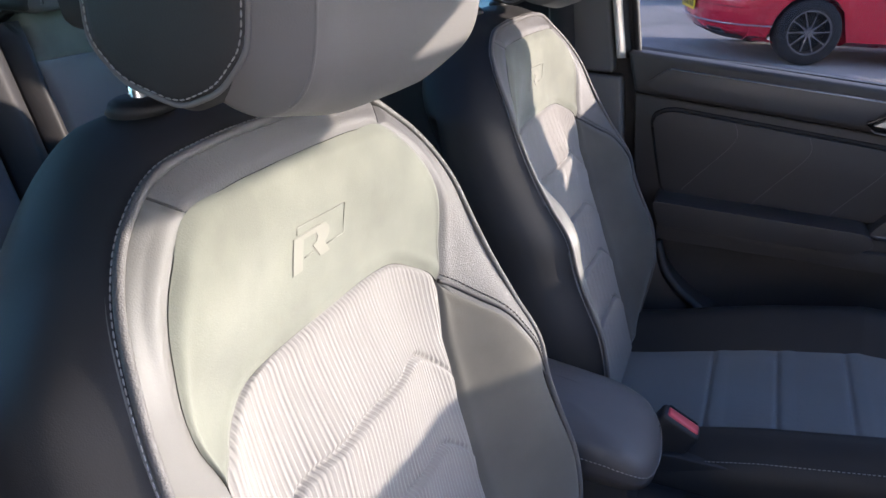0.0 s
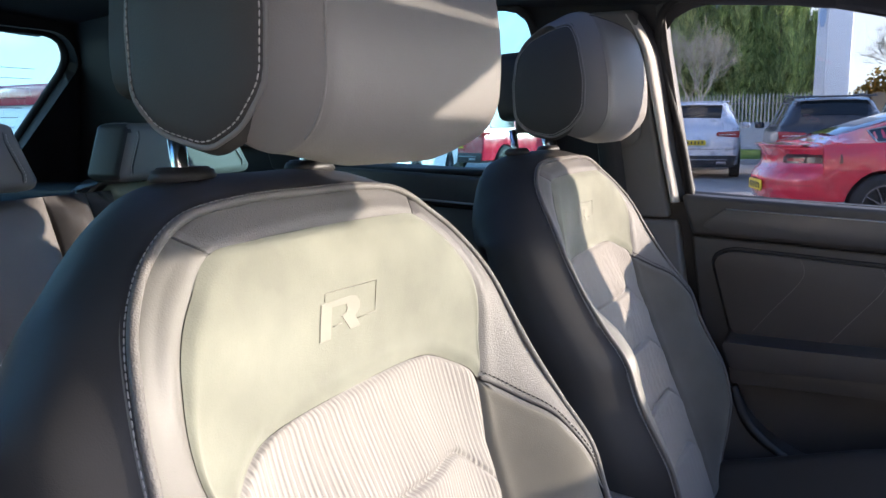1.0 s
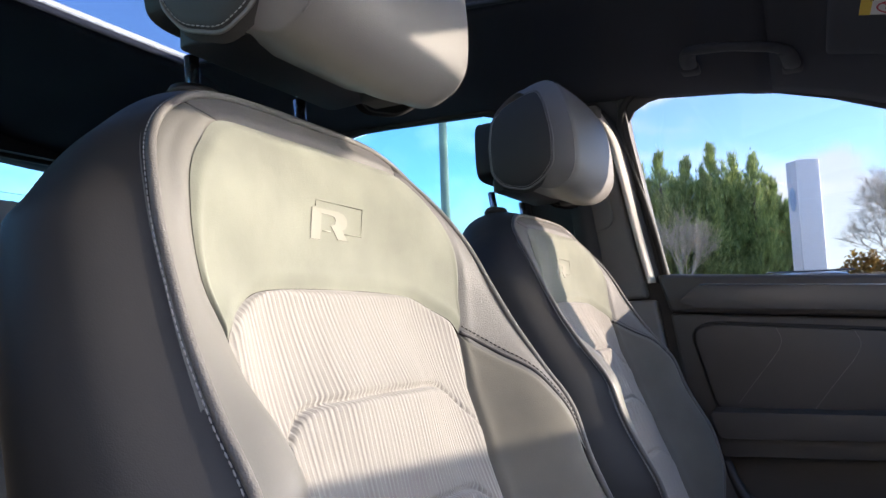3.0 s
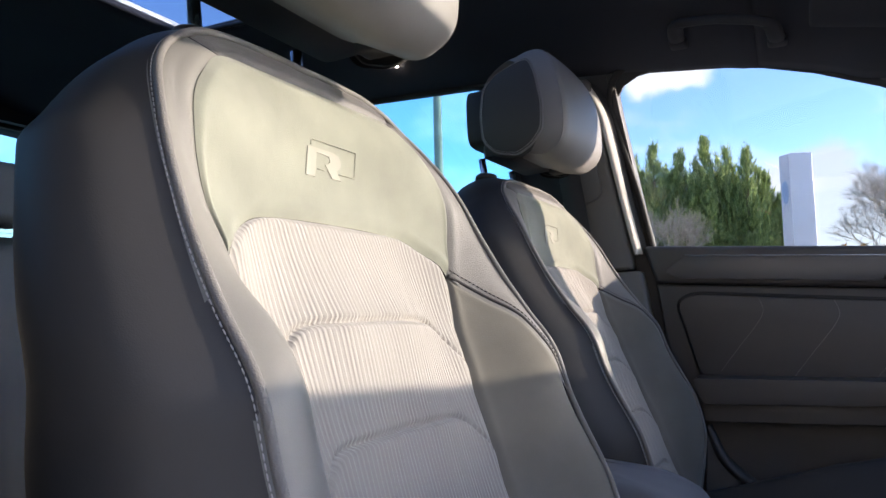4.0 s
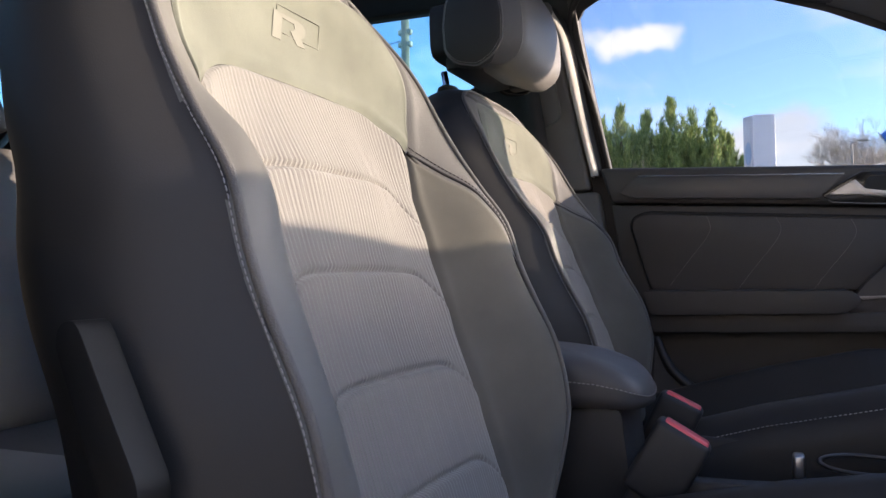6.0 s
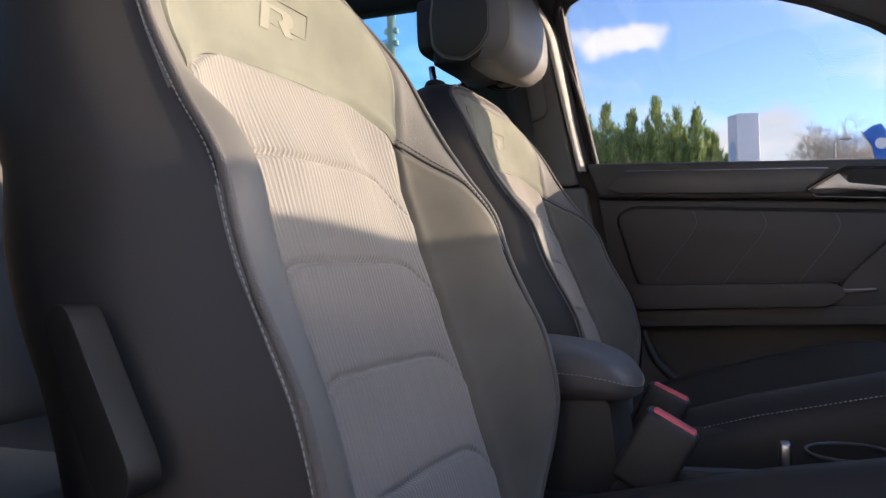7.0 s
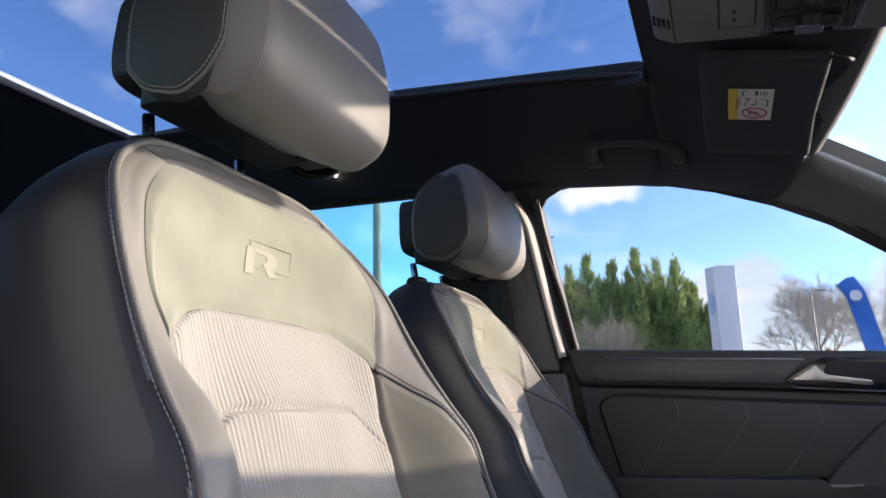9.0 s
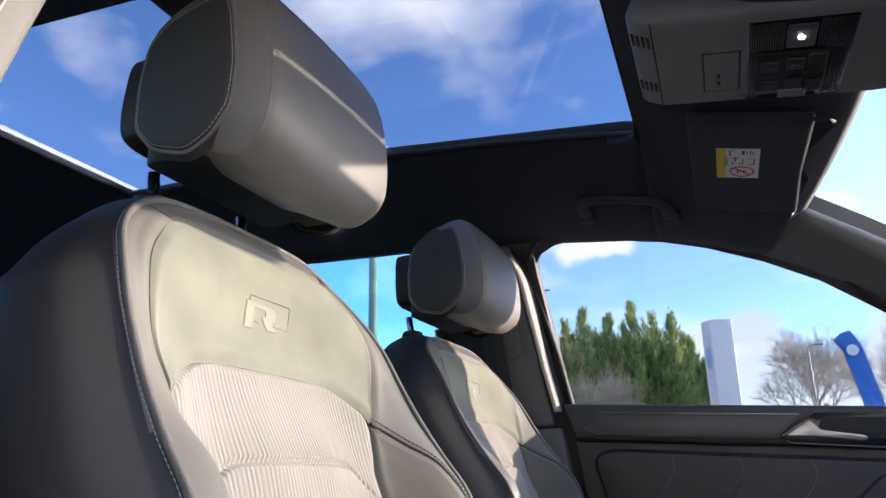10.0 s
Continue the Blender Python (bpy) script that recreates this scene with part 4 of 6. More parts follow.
plate("upper_pad", [(-0.195, 1.112), (0.80, 1.057), (0.80, 0.975), (-0.17, 1.03)], DY, 0.80, DOORP, 0.010, 4)
plate("door_card", [(-0.172, 1.028), (0.80, 0.973), (0.80, 0.42), (-0.10, 0.42), (-0.14, 0.80)], DY + 0.012, 0.80, DOORP, 0.006)
plate("trim_strip", rounded([(-0.150, 1.052), (-0.108, 1.087), (0.300, 1.066), (0.252, 1.018), (-0.118, 1.038)], 0.006, 3), DY - 0.012, DY + 0.006, TRIM, 0.004, 3, label="satin grey decorative strip with a bright upper line")
tube("bright_line", [(-0.106, DY - 0.0125, 1.0865), (0.1, DY - 0.0125, 1.0757), (0.298, DY - 0.0125, 1.0655)], 0.0013, SATIN, door, sides=6)
plate("pull_surround", rounded([(0.256, 1.024), (0.329, 1.068), (0.56, 1.056), (0.56, 0.990), (0.275, 1.011)], 0.006, 3), DY - 0.010, DY + 0.004, GLOSSP, 0.003)
plate("handle_recess", rounded([(0.322, 1.020), (0.340, 1.059), (0.47, 1.052), (0.46, 1.010)], 0.010, 4), DY - 0.0125, DY - 0.009, RUBBER, 0.001)
plate("inner_handle", rounded([(0.268, 1.024), (0.315, 1.0515), (0.333, 1.032), (0.412, 1.0185), (0.416, 1.011), (0.407, 1.009), (0.318, 1.0215)], 0.003, 3), DY - 0.026, DY - 0.011, SATIN, 0.003, 3, label="satin silver inner door handle")
tube("surround_line", [(0.268, DY - 0.012, 1.014), (0.275, DY - 0.012, 1.009), (0.32, DY - 0.012, 1.005), (0.56, DY - 0.012, 0.986)], 0.0012, SATIN, door, sides=5)
tube("surround_line", [(0.258, DY - 0.012, 1.027), (0.295, DY - 0.012, 1.050), (0.330, DY - 0.012, 1.069)], 0.0012, TRIM, door, sides=5)
insert = plate("stitched_insert", rounded([(-0.128, 0.985), (-0.095, 1.003), (0.62, 0.955), (0.62, 0.835), (-0.083, 0.828)], 0.025, 5), DY - 0.004, DY + 0.02, DOORL, 0.010, 4, label="black leatherette insert with diagonal stitching")
rim = rounded([(-0.131, 0.987), (-0.096, 1.006), (0.62, 0.958), (0.62, 0.832), (-0.084, 0.825)], 0.025, 5)
tube("insert_groove", [(x, DY + 0.009, z) for x, z in rim + rim[:1]], 0.0045, RUBBER, door, sides=6)
for x0 in (0.037, 0.175, 0.313, 0.45):
    zt = 0.996 - 0.066 * (x0 + 0.03)
    P = smoothed([(x0 - 0.004, DY - 0.005, zt), (x0 + 0.004, DY - 0.005, zt - 0.022), (x0 - 0.006, DY - 0.005, zt - 0.048), (x0 - 0.05, DY - 0.005, zt - 0.105), (x0 - 0.085, DY - 0.005, zt - 0.152)], 40)
    stitches("insert_stitching", P, THREADD, insert, 0.005, 0.003, 0.00045)
plate("armrest", rounded([(-0.098, 0.834), (0.30, 0.833), (0.318, 0.812), (0.285, 0.788), (-0.080, 0.783)], 0.014, 5), 0.664, 0.76, DOORL, 0.016, 5, label="padded black door armrest")
plate("armrest_base", rounded([(-0.085, 0.780), (0.62, 0.794), (0.62, 0.755), (-0.080, 0.745)], 0.01, 4), 0.690, 0.76, DOORP, 0.008, 3)
plate("door_pull", rounded([(0.285, 0.786), (0.325, 0.846), (0.43, 0.945), (0.56, 0.955), (0.62, 0.90), (0.62, 0.796)], 0.02, 5), 0.705, 0.76, DOORP, 0.014, 4, label="moulded grip rising from the armrest")
plate("chrome_tab", rounded([(0.312, 0.820), (0.372, 0.8215), (0.372, 0.8175), (0.320, 0.813)], 0.0015, 2), 0.700, 0.7065, SATIN, 0.0006)
# raised bow of the door pocket
P = smoothed([(-0.075, 0.700, 0.735), (-0.04, 0.690, 0.665), (0.03, 0.685, 0.610), (0.12, 0.682, 0.580), (0.26, 0.68, 0.57), (0.6, 0.68, 0.565)], 50)
plate("pocket", [(p[0], p[2]) for p in P] + [(0.6, 0.42), (-0.095, 0.42)], 0.690, 0.76, DOORP, 0.008, 3)
tube("pocket_rim", P, 0.010, PLASTIC, door)
# ---- driver's door, swung wide open beside the camera ----
odoor = thing("driver_door", "driver's door standing open, black inside", "car door")
od = pose(0.80, -0.86, 0, 0, 0, 68)
for nm, poly, y0, y1, mt in (("door_card", [(-1.05, 0.42), (-1.08, 1.08), (-0.02, 1.03), (0.0, 0.42)], 0.0, 0.05, DOORP), ("outer_skin", [(-1.06, 0.40), (-1.09, 1.07), (-0.02, 1.02), (0.0, 0.40)], -0.09, -0.01, WHITE), ("armrest", [(-0.95, 0.78), (-0.95, 0.84), (-0.25, 0.85), (-0.25, 0.78)], 0.05, 0.12, DOORL), ("window_frame", [(-1.10, 1.08), (-1.12, 1.46), (-1.06, 1.47), (-1.04, 1.08)], -0.02, 0.03, RUBBER)):
    o = part(nm, slab_bm(poly, "y", y0, y1, 0.008), mt, odoor)
odoor.matrix_basis = od

# ---- rear door of the far side ----
rdoor = thing("rear_door", "closed dark rear door panel", "car door")
plate("upper_pad", [(-1.10, 1.165), (-0.375, 1.125), (-0.375, 1.05), (-1.08, 1.09)], DY, 0.80, DOORP, 0.010, 4, rdoor)
plate("door_card", [(-1.08, 1.088), (-0.375, 1.048), (-0.375, 0.42), (-0.80, 0.42), (-1.05, 0.75)], DY + 0.012, 0.80, DOORP, 0.006, 3, rdoor)
tube("bright_line", [(-1.05, DY - 0.004, 1.10), (-0.39, DY - 0.004, 1.062)], 0.003, SATIN, rdoor, sides=6)
plate("armrest", rounded([(-0.95, 0.86), (-0.40, 0.85), (-0.40, 0.79), (-0.95, 0.80)], 0.014, 4), 0.69, 0.76, SMOOTH, 0.012, 4, rdoor)

# ---- windscreen end ----
for s in (-1, 1):
    a = thing("a_pillar", "dark grey pillar trim beside the windscreen", "pillar", kind="structure")
    inn = [(0.335, 0.515, 1.432), (0.50, 0.578, 1.345), (0.70, 0.672, 1.22), (0.90, 0.745, 1.07)]
    out = [(0.27, 0.670, 1.395), (0.375, 0.685, 1.347), (0.48, 0.712, 1.279), (0.735, 0.78, 1.07)]
    A, B = smoothed(inn, 20), smoothed(out, 20)
    V = []
    for p, q in zip(A, B):
        mid = p.lerp(q, 0.5) + Vector((-0.012, -0.02, 0))
        for c in (p + Vector((0.02, 0.02, 0.01)), p, p.lerp(mid, 0.6), mid, mid.lerp(q, 0.5), q, q + Vector((0.0, 0.03, 0))):
            V.append(Vector((c[0], s * c[1], c[2])))
    put("trim", mesh_of("trim", V, grid_faces(20, 7), PILLAR), a)
    V = []
    for p, q in zip(A, B):
        V += [(p[0] + 0.03, s * (p[1] + 0.05), p[2] + 0.05), (q[0] + 0.03, s * (q[1] + 0.07), q[2] + 0.05)]
    put("skin", mesh_of("skin", V, grid_faces(20, 2), WHITE), a)
# windscreen glass and header edge
def screen(u, v):
    """u across -1 to 1, v from the header down."""
    y = u * (0.515 + 0.21 * v)
    x = (0.381 - 0.045 * u * u) + (0.674 - 0.155 * u * u) * v
    return Vector((x, y, 1.462 - 0.03 * u * u - (0.40 + 0.02 * (1 - u * u)) * v))


V = [screen(-1 + 2 * i / 24, j / 12) for i in range(25) for j in range(13)]
ws = put("windscreen", mesh_of("windscreen", V, grid_faces(25, 13), SCREENGLASS))
tagged(ws, "clear curved windscreen glass", "windscreen", kind="structure")
V = []
for i in range(31):
    u = -1 + 2 * i / 30
    p = screen(u, 0)
    V += [p + Vector((-0.035, 0, 0.012)), p + Vector((-0.004, 0, -0.004)), p + Vector((0.012, 0, 0.004)), p + Vector((0.015, 0, 0.04))]
tagged(put("windscreen_header", mesh_of("windscreen_header", V, grid_faces(31, 4), PILLAR)), "grey edge trim above the windscreen", "trim", kind="structure")

dash = thing("dashboard", "black soft dashboard below the windscreen", "dashboard", kind="structure")
V = []
pr = ((1.15, 1.04), (1.00, 1.09), (0.85, 1.105), (0.74, 1.10), (0.68, 1.06), (0.665, 0.97), (0.66, 0.90), (0.70, 0.84), (0.68, 0.70), (0.74, 0.56), (0.95, 0.45))
for i in range(25):
    y = -0.74 + 1.48 * i / 24
    rise = max(-0.06, min(0.02, 0.090 * (0.34 - y) - 0.014))
    for x, z in pr:
        V.append((x, y, z + rise * smooth01((z - 0.95) / 0.12)))
put("dash_pad", mesh_of("dash_pad", V, grid_faces(25, len(pr)), PLASTIC), dash)
part("firewall", box_bm((0.05, 1.6, 0.8), (1.12, 0, 0.66), 0.005), PLASTIC, dash)

V = []
for i in range(15):
    for j in range(13):
        u, v = i / 14, -1 + 2 * j / 12
        V.append((1.08 + 0.95 * u, v * 0.78, 1.035 - 0.17 * u ** 1.6 - 0.05 * abs(v) ** 3))
bonnet = put("bonnet", mesh_of("bonnet", V, grid_faces(15, 13), WHITE))
bonnet.modifiers.new("thickness", "SOLIDIFY").thickness = 0.02
tagged(bonnet, "white painted car bonnet beyond the windscreen", "bonnet", kind="structure")
floor = part("floor", box_bm((3.3, 1.58, 0.05), (-0.5, 0, 0.365), 0.005), CARPET, None)
tagged(floor, "black carpeted car floor", "floor", kind="structure")
tailgate = thing("tailgate", "black lined tailgate with heated rear window", "tailgate", kind="structure")
RW = rounded([(-0.55, 1.19), (-0.645, 1.46), (-0.60, 1.525), (0.60, 1.525), (0.645, 1.46), (0.55, 1.19)], 0.05, 4)
def gate_x(z):
    return -2.12 + 0.28 * smooth01((z - 1.0) / 0.55)
bm = bmesh.new()
edges = []
for loop in ([(-0.80, 0.38), (-0.80, 1.05), (-0.72, 1.59), (0.72, 1.59), (0.80, 1.05), (0.80, 0.38)], RW):
    vs = [bm.verts.new((0, y, z)) for y, z in loop]
    edges += [bm.edges.new((vs[i], vs[(i + 1) % len(vs)])) for i in range(len(vs))]
bmesh.ops.triangle_fill(bm, use_beauty=True, edges=edges)
for v in bm.verts:
    v.co.x = gate_x(v.co.z)
g = part("gate_lining", bm, PLASTIC, tailgate, smooth=False)
g.modifiers.new("thickness", "SOLIDIFY").thickness = 0.04
bm = bmesh.new()
bm.faces.new([bm.verts.new((gate_x(z) - 0.02, y, z)) for y, z in RW])
part("glass", bm, TAILGLASS, tailgate, smooth=False)
for k in range(9):
    z = 1.22 + 0.026 * k
    tube("heater_wire", [(gate_x(z) - 0.016, -0.56, z), (gate_x(z) - 0.016, 0.56, z)], 0.0007, RUBBER, tailgate, sides=4)
seal_pts = [Vector((gate_x(z), y, z)) for y, z in RW + RW[:1]]
tube("glass_seal", seal_pts, 0.012, RUBBER, tailgate)
# far rear corner trim
for s in (-1, 1):
    cp = thing("c_pillar", "black moulded trim of the rear corner", "pillar", kind="structure")
    part("trim", tilted([(-1.225, 1.52), (-1.115, 1.50), (-1.135, 1.15), (-1.24, 1.15)], s, 0.02, 0.05, 0.01), PLASTIC, cp)

# ---- rear bench ----
bench = thing("rear_bench", "charcoal leather rear bench with suede and ribbed cloth panels", "car seat")
def rear_x(z):
    return -1.03 - (z - 0.62) * 0.36 + (0.10 if z < 0.60 else 0)
def rear_panel(name, y0, y1, z0, z1, mat, puff, nx=18, nz=26, back=0.12):
    V = []
    for i in range(nx):
        y = y0 + (y1 - y0) * i / (nx - 1)
        for j in range(nz):
            z = z0 + (z1 - z0) * j / (nz - 1)
            d = min(abs(y - y0), abs(y - y1), abs(z - z0), abs(z - z1))
            V.append((rear_x(z) + puff * (1 - math.exp(-(d / 0.025))), y, z))
    me = mesh_of(name, V, grid_faces(nx, nz), mat)
    uv = me.uv_layers.new(name="cloth")
    for lp in me.loops:
        uv.data[lp.index].uv = (V[lp.vertex_index][1], V[lp.vertex_index][2])
    ob = put(name, me, bench)
    m = ob.modifiers.new("thickness", "SOLIDIFY")
    m.thickness, m.offset = back, -1
for y0, y1, mt in ((-0.70, -0.62, SMOOTH), (-0.62, -0.24, FABRIC), (-0.24, -0.15, SMOOTH), (-0.15, 0.065, LEATHER), (0.065, 0.155, SMOOTH), (0.155, 0.215, SMOOTH), (0.215, 0.57, FABRIC), (0.57, 0.70, SMOOTH)):
    if mt is FABRIC:
        rear_panel("back_cloth", y0, y1, 0.62, 1.068, FABRIC, 0.014)
        rear_panel("back_suede", y0, y1, 1.068, 1.152, SUEDE, 0.014)
        rear_panel("back_top", y0, y1, 1.152, 1.168, LEATHER, 0.010)
    else:
        rear_panel("back_leather", y0, y1, 0.62, 1.14, mt, 0.045)
part("bench_cushion", box_bm((0.55, 1.40, 0.16), (-0.79, 0, 0.56), 0.05, 4), LEATHER, bench)
for yc in (-0.40, 0.40):
    part("bench_cloth", box_bm((0.46, 0.34, 0.03), (-0.79, yc, 0.638), 0.012, 3), FABRIC, bench)
for yc, hw in ((-0.46, 0.16), (-0.105, 0.108), (0.372, 0.165)):
    bm = box_bm((0.10, hw * 2, 0.115), (-1.20, yc, 1.215), 0.019, 4)
    for v in bm.verts:
        if v.co.z < 1.20:
            v.co.y = yc + (v.co.y - yc) * 1.16
        if v.co.z > 1.22:
            v.co.y = yc + (v.co.y - yc) * 0.92
            v.co.x -= 0.012
    h = part("rear_headrest", bm, LEATHER, bench, "low grey leather rear headrest")
    h.data.materials.append(SMOOTH)
    for f in h.data.polygons:
        f.material_index = 1 if abs(f.normal.y) > 0.55 else 0
    for s in (-1, 1):
        P = [Vector((x - (0.012 if z > 1.22 else 0), yc + s * (hw - 0.030) * (0.92 if z > 1.22 else 1.16 if z < 1.20 else 1.0), z)) for x, z in rounded([(-1.2505, 1.157), (-1.2505, 1.273), (-1.1495, 1.273), (-1.1495, 1.157)], 0.030, 5)]
        tube("piping", P, 0.0016, SMOOTH, h, sides=6)
        stitches("stitching", [q + Vector((0.001, s * 0.005, 0.0)) for q in P], THREAD, h, 0.006, 0.004, 0.0007)
shelf = part("parcel_shelf", box_bm((0.6, 1.36, 0.02), (-1.72, 0, 1.10), 0.006), CARPET, None)
tagged(shelf, "black parcel shelf behind the rear bench", "shelf")

# ---- centre console ----
console = thing("centre_console", "black centre console between the front seats", "console")
part("tunnel", box_bm((1.10, 0.20, 0.22), (0.20, 0, 0.50), 0.02, 3), PLASTIC, console)
part("rear_box", slab_bm(rounded([(-0.30, 0.60), (-0.30, 0.722), (-0.022, 0.722), (-0.010, 0.60)], 0.012), "y", -0.072, 0.072, 0.010, 3), PLASTIC, console)
for i in range(16):
    part("mat_rib", box_bm((0.004, 0.13, 0.004), (0.045 + i * 0.0075, 0, 0.6125), 0.001, 1), RUBBER, console)
for s in (-1, 1):
    part("side_wall", slab_bm(rounded([(-0.02, 0.60), (0.0, 0.655), (0.30, 0.665), (0.42, 0.70), (0.70, 0.72), (0.70, 0.56)], 0.02), "y", s * 0.098, s * 0.118, 0.005, 2), PLASTIC, console)
ring = [(0.235 + 0.045 * math.cos(t * math.pi / 16), 0.0 + 0.045 * math.sin(t * math.pi / 16), 0.660) for t in range(33)]
tube("cup_ring", ring, 0.0025, TRIM, console)
part("catch", box_bm((0.012, 0.02, 0.028), (0.165, -0.08, 0.672), 0.003), SATIN, console)
part("selector_surround", box_bm((0.22, 0.15, 0.03), (0.42, 0, 0.68), 0.01, 3), GLOSSP, console)
arm = thing("armrest", "padded leather centre armrest with contrast stitching", "armrest")
poly = rounded([(-0.30, -0.083), (-0.30, 0.083), (-0.03, 0.080), (0.000, 0.060), (0.010, 0.0), (0.004, -0.060), (-0.018, -0.080)], 0.035, 6)


def arm_top(x):
    return interp(x, [(-0.30, 0.803), (-0.14, 0.795), (-0.10, 0.787), (-0.06, 0.779), (-0.02, 0.765), (0.0, 0.751), (0.011, 0.737)])


V = []
rows = ((1.0, 1.0, 0.0), (1.0, 1.0, 0.28), (1.004, 1.004, 0.45), (0.995, 0.995, 0.60), (0.985, 0.975, 0.74), (0.96, 0.93, 0.87), (0.90, 0.84, 0.955), (0.75, 0.6, 0.99), (0.4, 0.3, 1.0))
for fx, fy, h in rows:
    for p in poly:
        x = -0.15 + (p[0] + 0.15) * fx
        lo = 0.722
        V.append(Vector((x, p[1] * fy, lo + (arm_top(x) - lo) * h)))
k = len(poly)
F = [(i * k + j, i * k + (j + 1) % k, (i + 1) * k + (j + 1) % k, (i + 1) * k + j) for i in range(len(rows) - 1) for j in range(k)]
F += [tuple(range(k))[::-1], tuple((len(rows) - 1) * k + j for j in range(k))]
put("pad", mesh_of("pad", V, F, PADL), arm)
P = [Vector((-0.15 + (p[0] + 0.15) * 1.006, p[1] * 1.008, 0.722 + (arm_top(p[0]) - 0.722) * 0.52)) for p in poly + poly[:1]]
stitches("stitching", P, THREAD, arm, 0.0055, 0.0038, 0.0008)
part("hinge_base", box_bm((0.04, 0.15, 0.05), (-0.30, 0, 0.725), 0.01), PLASTIC, arm)

def buckle(loc, tilt):
    b = thing("seat_belt_buckle", "black seat belt buckle with red release button", "buckle", "seat belt buckles")
    part("housing", box_bm((0.062, 0.034, 0.085), (0, 0, 0), 0.007, 3), PLASTIC, b)
    part("red_button", box_bm((0.050, 0.020, 0.010), (0.001, -0.002, 0.040), 0.003, 2), RED, b, "red plastic release button")
    part("slot", box_bm((0.046, 0.004, 0.004), (0.0, 0.0125, 0.0415), 0.0), RUBBER, b)
    part("stalk", box_bm((0.030, 0.012, 0.16), (-0.006, 0, -0.11), 0.004), BELT, b)
    b.matrix_basis = pose(*loc, 0, tilt, 0)
    return b


buckle((0.034, -0.125, 0.675), 30)
copy = copy_thing(bpy.data.objects["seat_belt_buckle"], pose(0.012, 0.125, 0.664, 0, 26, 0))

for y in (-0.245, 0.03):
    tagged(copy_thing(bpy.data.objects["seat_belt_buckle"], pose(-0.94, y, 0.650, 0, 12, 0)), "black buckle with red button standing on the rear bench")

# ---- roof fittings ----
visor = thing("sun_visor", "black cloth sun visor with an airbag warning sticker", "sun visor")
def visor_z(x, y):
    return 1.478 - 0.19 * (x - 0.15) - 0.03 * smooth01((y - 0.3) / 0.25)
def on_visor(x, y, d):
    return Vector((x, y, visor_z(x, y) - d))
V = [on_visor(0.150 + 0.175 * i / 15, 0.10 + 0.37 * j / 15, 0.0) for i in range(16) for j in range(16)]
ob = put("flap", mesh_of("flap", V, grid_faces(16, 16), LINER), visor)
m = ob.modifiers.new("thickness", "SOLIDIFY"); m.thickness, m.offset = 0.018, 0
b2 = ob.modifiers.new("round", "BEVEL"); b2.width, b2.segments = 0.006, 2
tube("hook", [on_visor(0.332, 0.115, 0), on_visor(0.345, 0.095, 0.012), on_visor(0.335, 0.075, 0.02), on_visor(0.318, 0.085, 0.012)], 0.0032, RUBBER, visor)
def sticker(name, x0, x1, y0, y1, d, mat):
    V = [on_visor(x0 + (x1 - x0) * i / 4, y0 + (y1 - y0) * j / 4, 0.0095 + d) for i in range(5) for j in range(5)]
    return put(name, mesh_of(name, V, grid_faces(5, 5), mat), visor)
sticker("warning_sticker", 0.190, 0.256, 0.205, 0.335, 0.0005, PAPER)
sticker("sticker_heading", 0.190, 0.2045, 0.205, 0.335, 0.001, YELLOW)
for y0, y1, x0, x1 in ((0.212, 0.236, 0.2100, 0.2120), (0.212, 0.214, 0.2120, 0.2180), (0.212, 0.230, 0.2290, 0.2330), (0.216, 0.228, 0.2360, 0.2375), (0.212, 0.232, 0.2410, 0.2425), (0.216, 0.230, 0.2450, 0.2465), (0.243, 0.247, 0.2140, 0.2230), (0.247, 0.262, 0.2180, 0.2200), (0.262, 0.274, 0.2140, 0.2160), (0.248, 0.270, 0.2300, 0.2315), (0.268, 0.2715, 0.2240, 0.2320), (0.247, 0.249, 0.2390, 0.2490), (0.249, 0.272, 0.2470, 0.2490), (0.272, 0.274, 0.2390, 0.2490), (0.298, 0.316, 0.2220, 0.2240), (0.303, 0.307, 0.2240, 0.2360), (0.307, 0.316, 0.2330, 0.2350)):
    sticker("sticker_print", x0, x1, y0, y1, 0.001, INK)
ringp = [on_visor(0.2300 + 0.0185 * math.cos(t * math.pi / 12), 0.306 + 0.0215 * math.sin(t * math.pi / 12), 0.0105) for t in range(25)]
tube("sticker_sign", ringp, 0.0014, REDINK, visor, sides=4)
tube("sticker_sign", [on_visor(0.217, 0.291, 0.0105), on_visor(0.243, 0.321, 0.0105)], 0.0012, REDINK, visor, sides=4)
# heading on the sticker
fc = bpy.data.curves.new("sticker_heading_text", "FONT")
fc.body, fc.size, fc.align_x = "AIRBAG", 0.0125, "CENTER"
ft = new("sticker_text", fc)
fc.materials.append(INK)
ft.parent = visor
c = on_visor(0.2015, 0.262, 0.0113)
ft.matrix_basis = Matrix.Translation(c) @ Matrix(((0, 1, 0, 0), (-1, 0, 0, 0), (0, 0, 1, 0), (0, 0, 0, 1))).to_4x4() @ pose(0, 0, 0, 180, 0, 180)

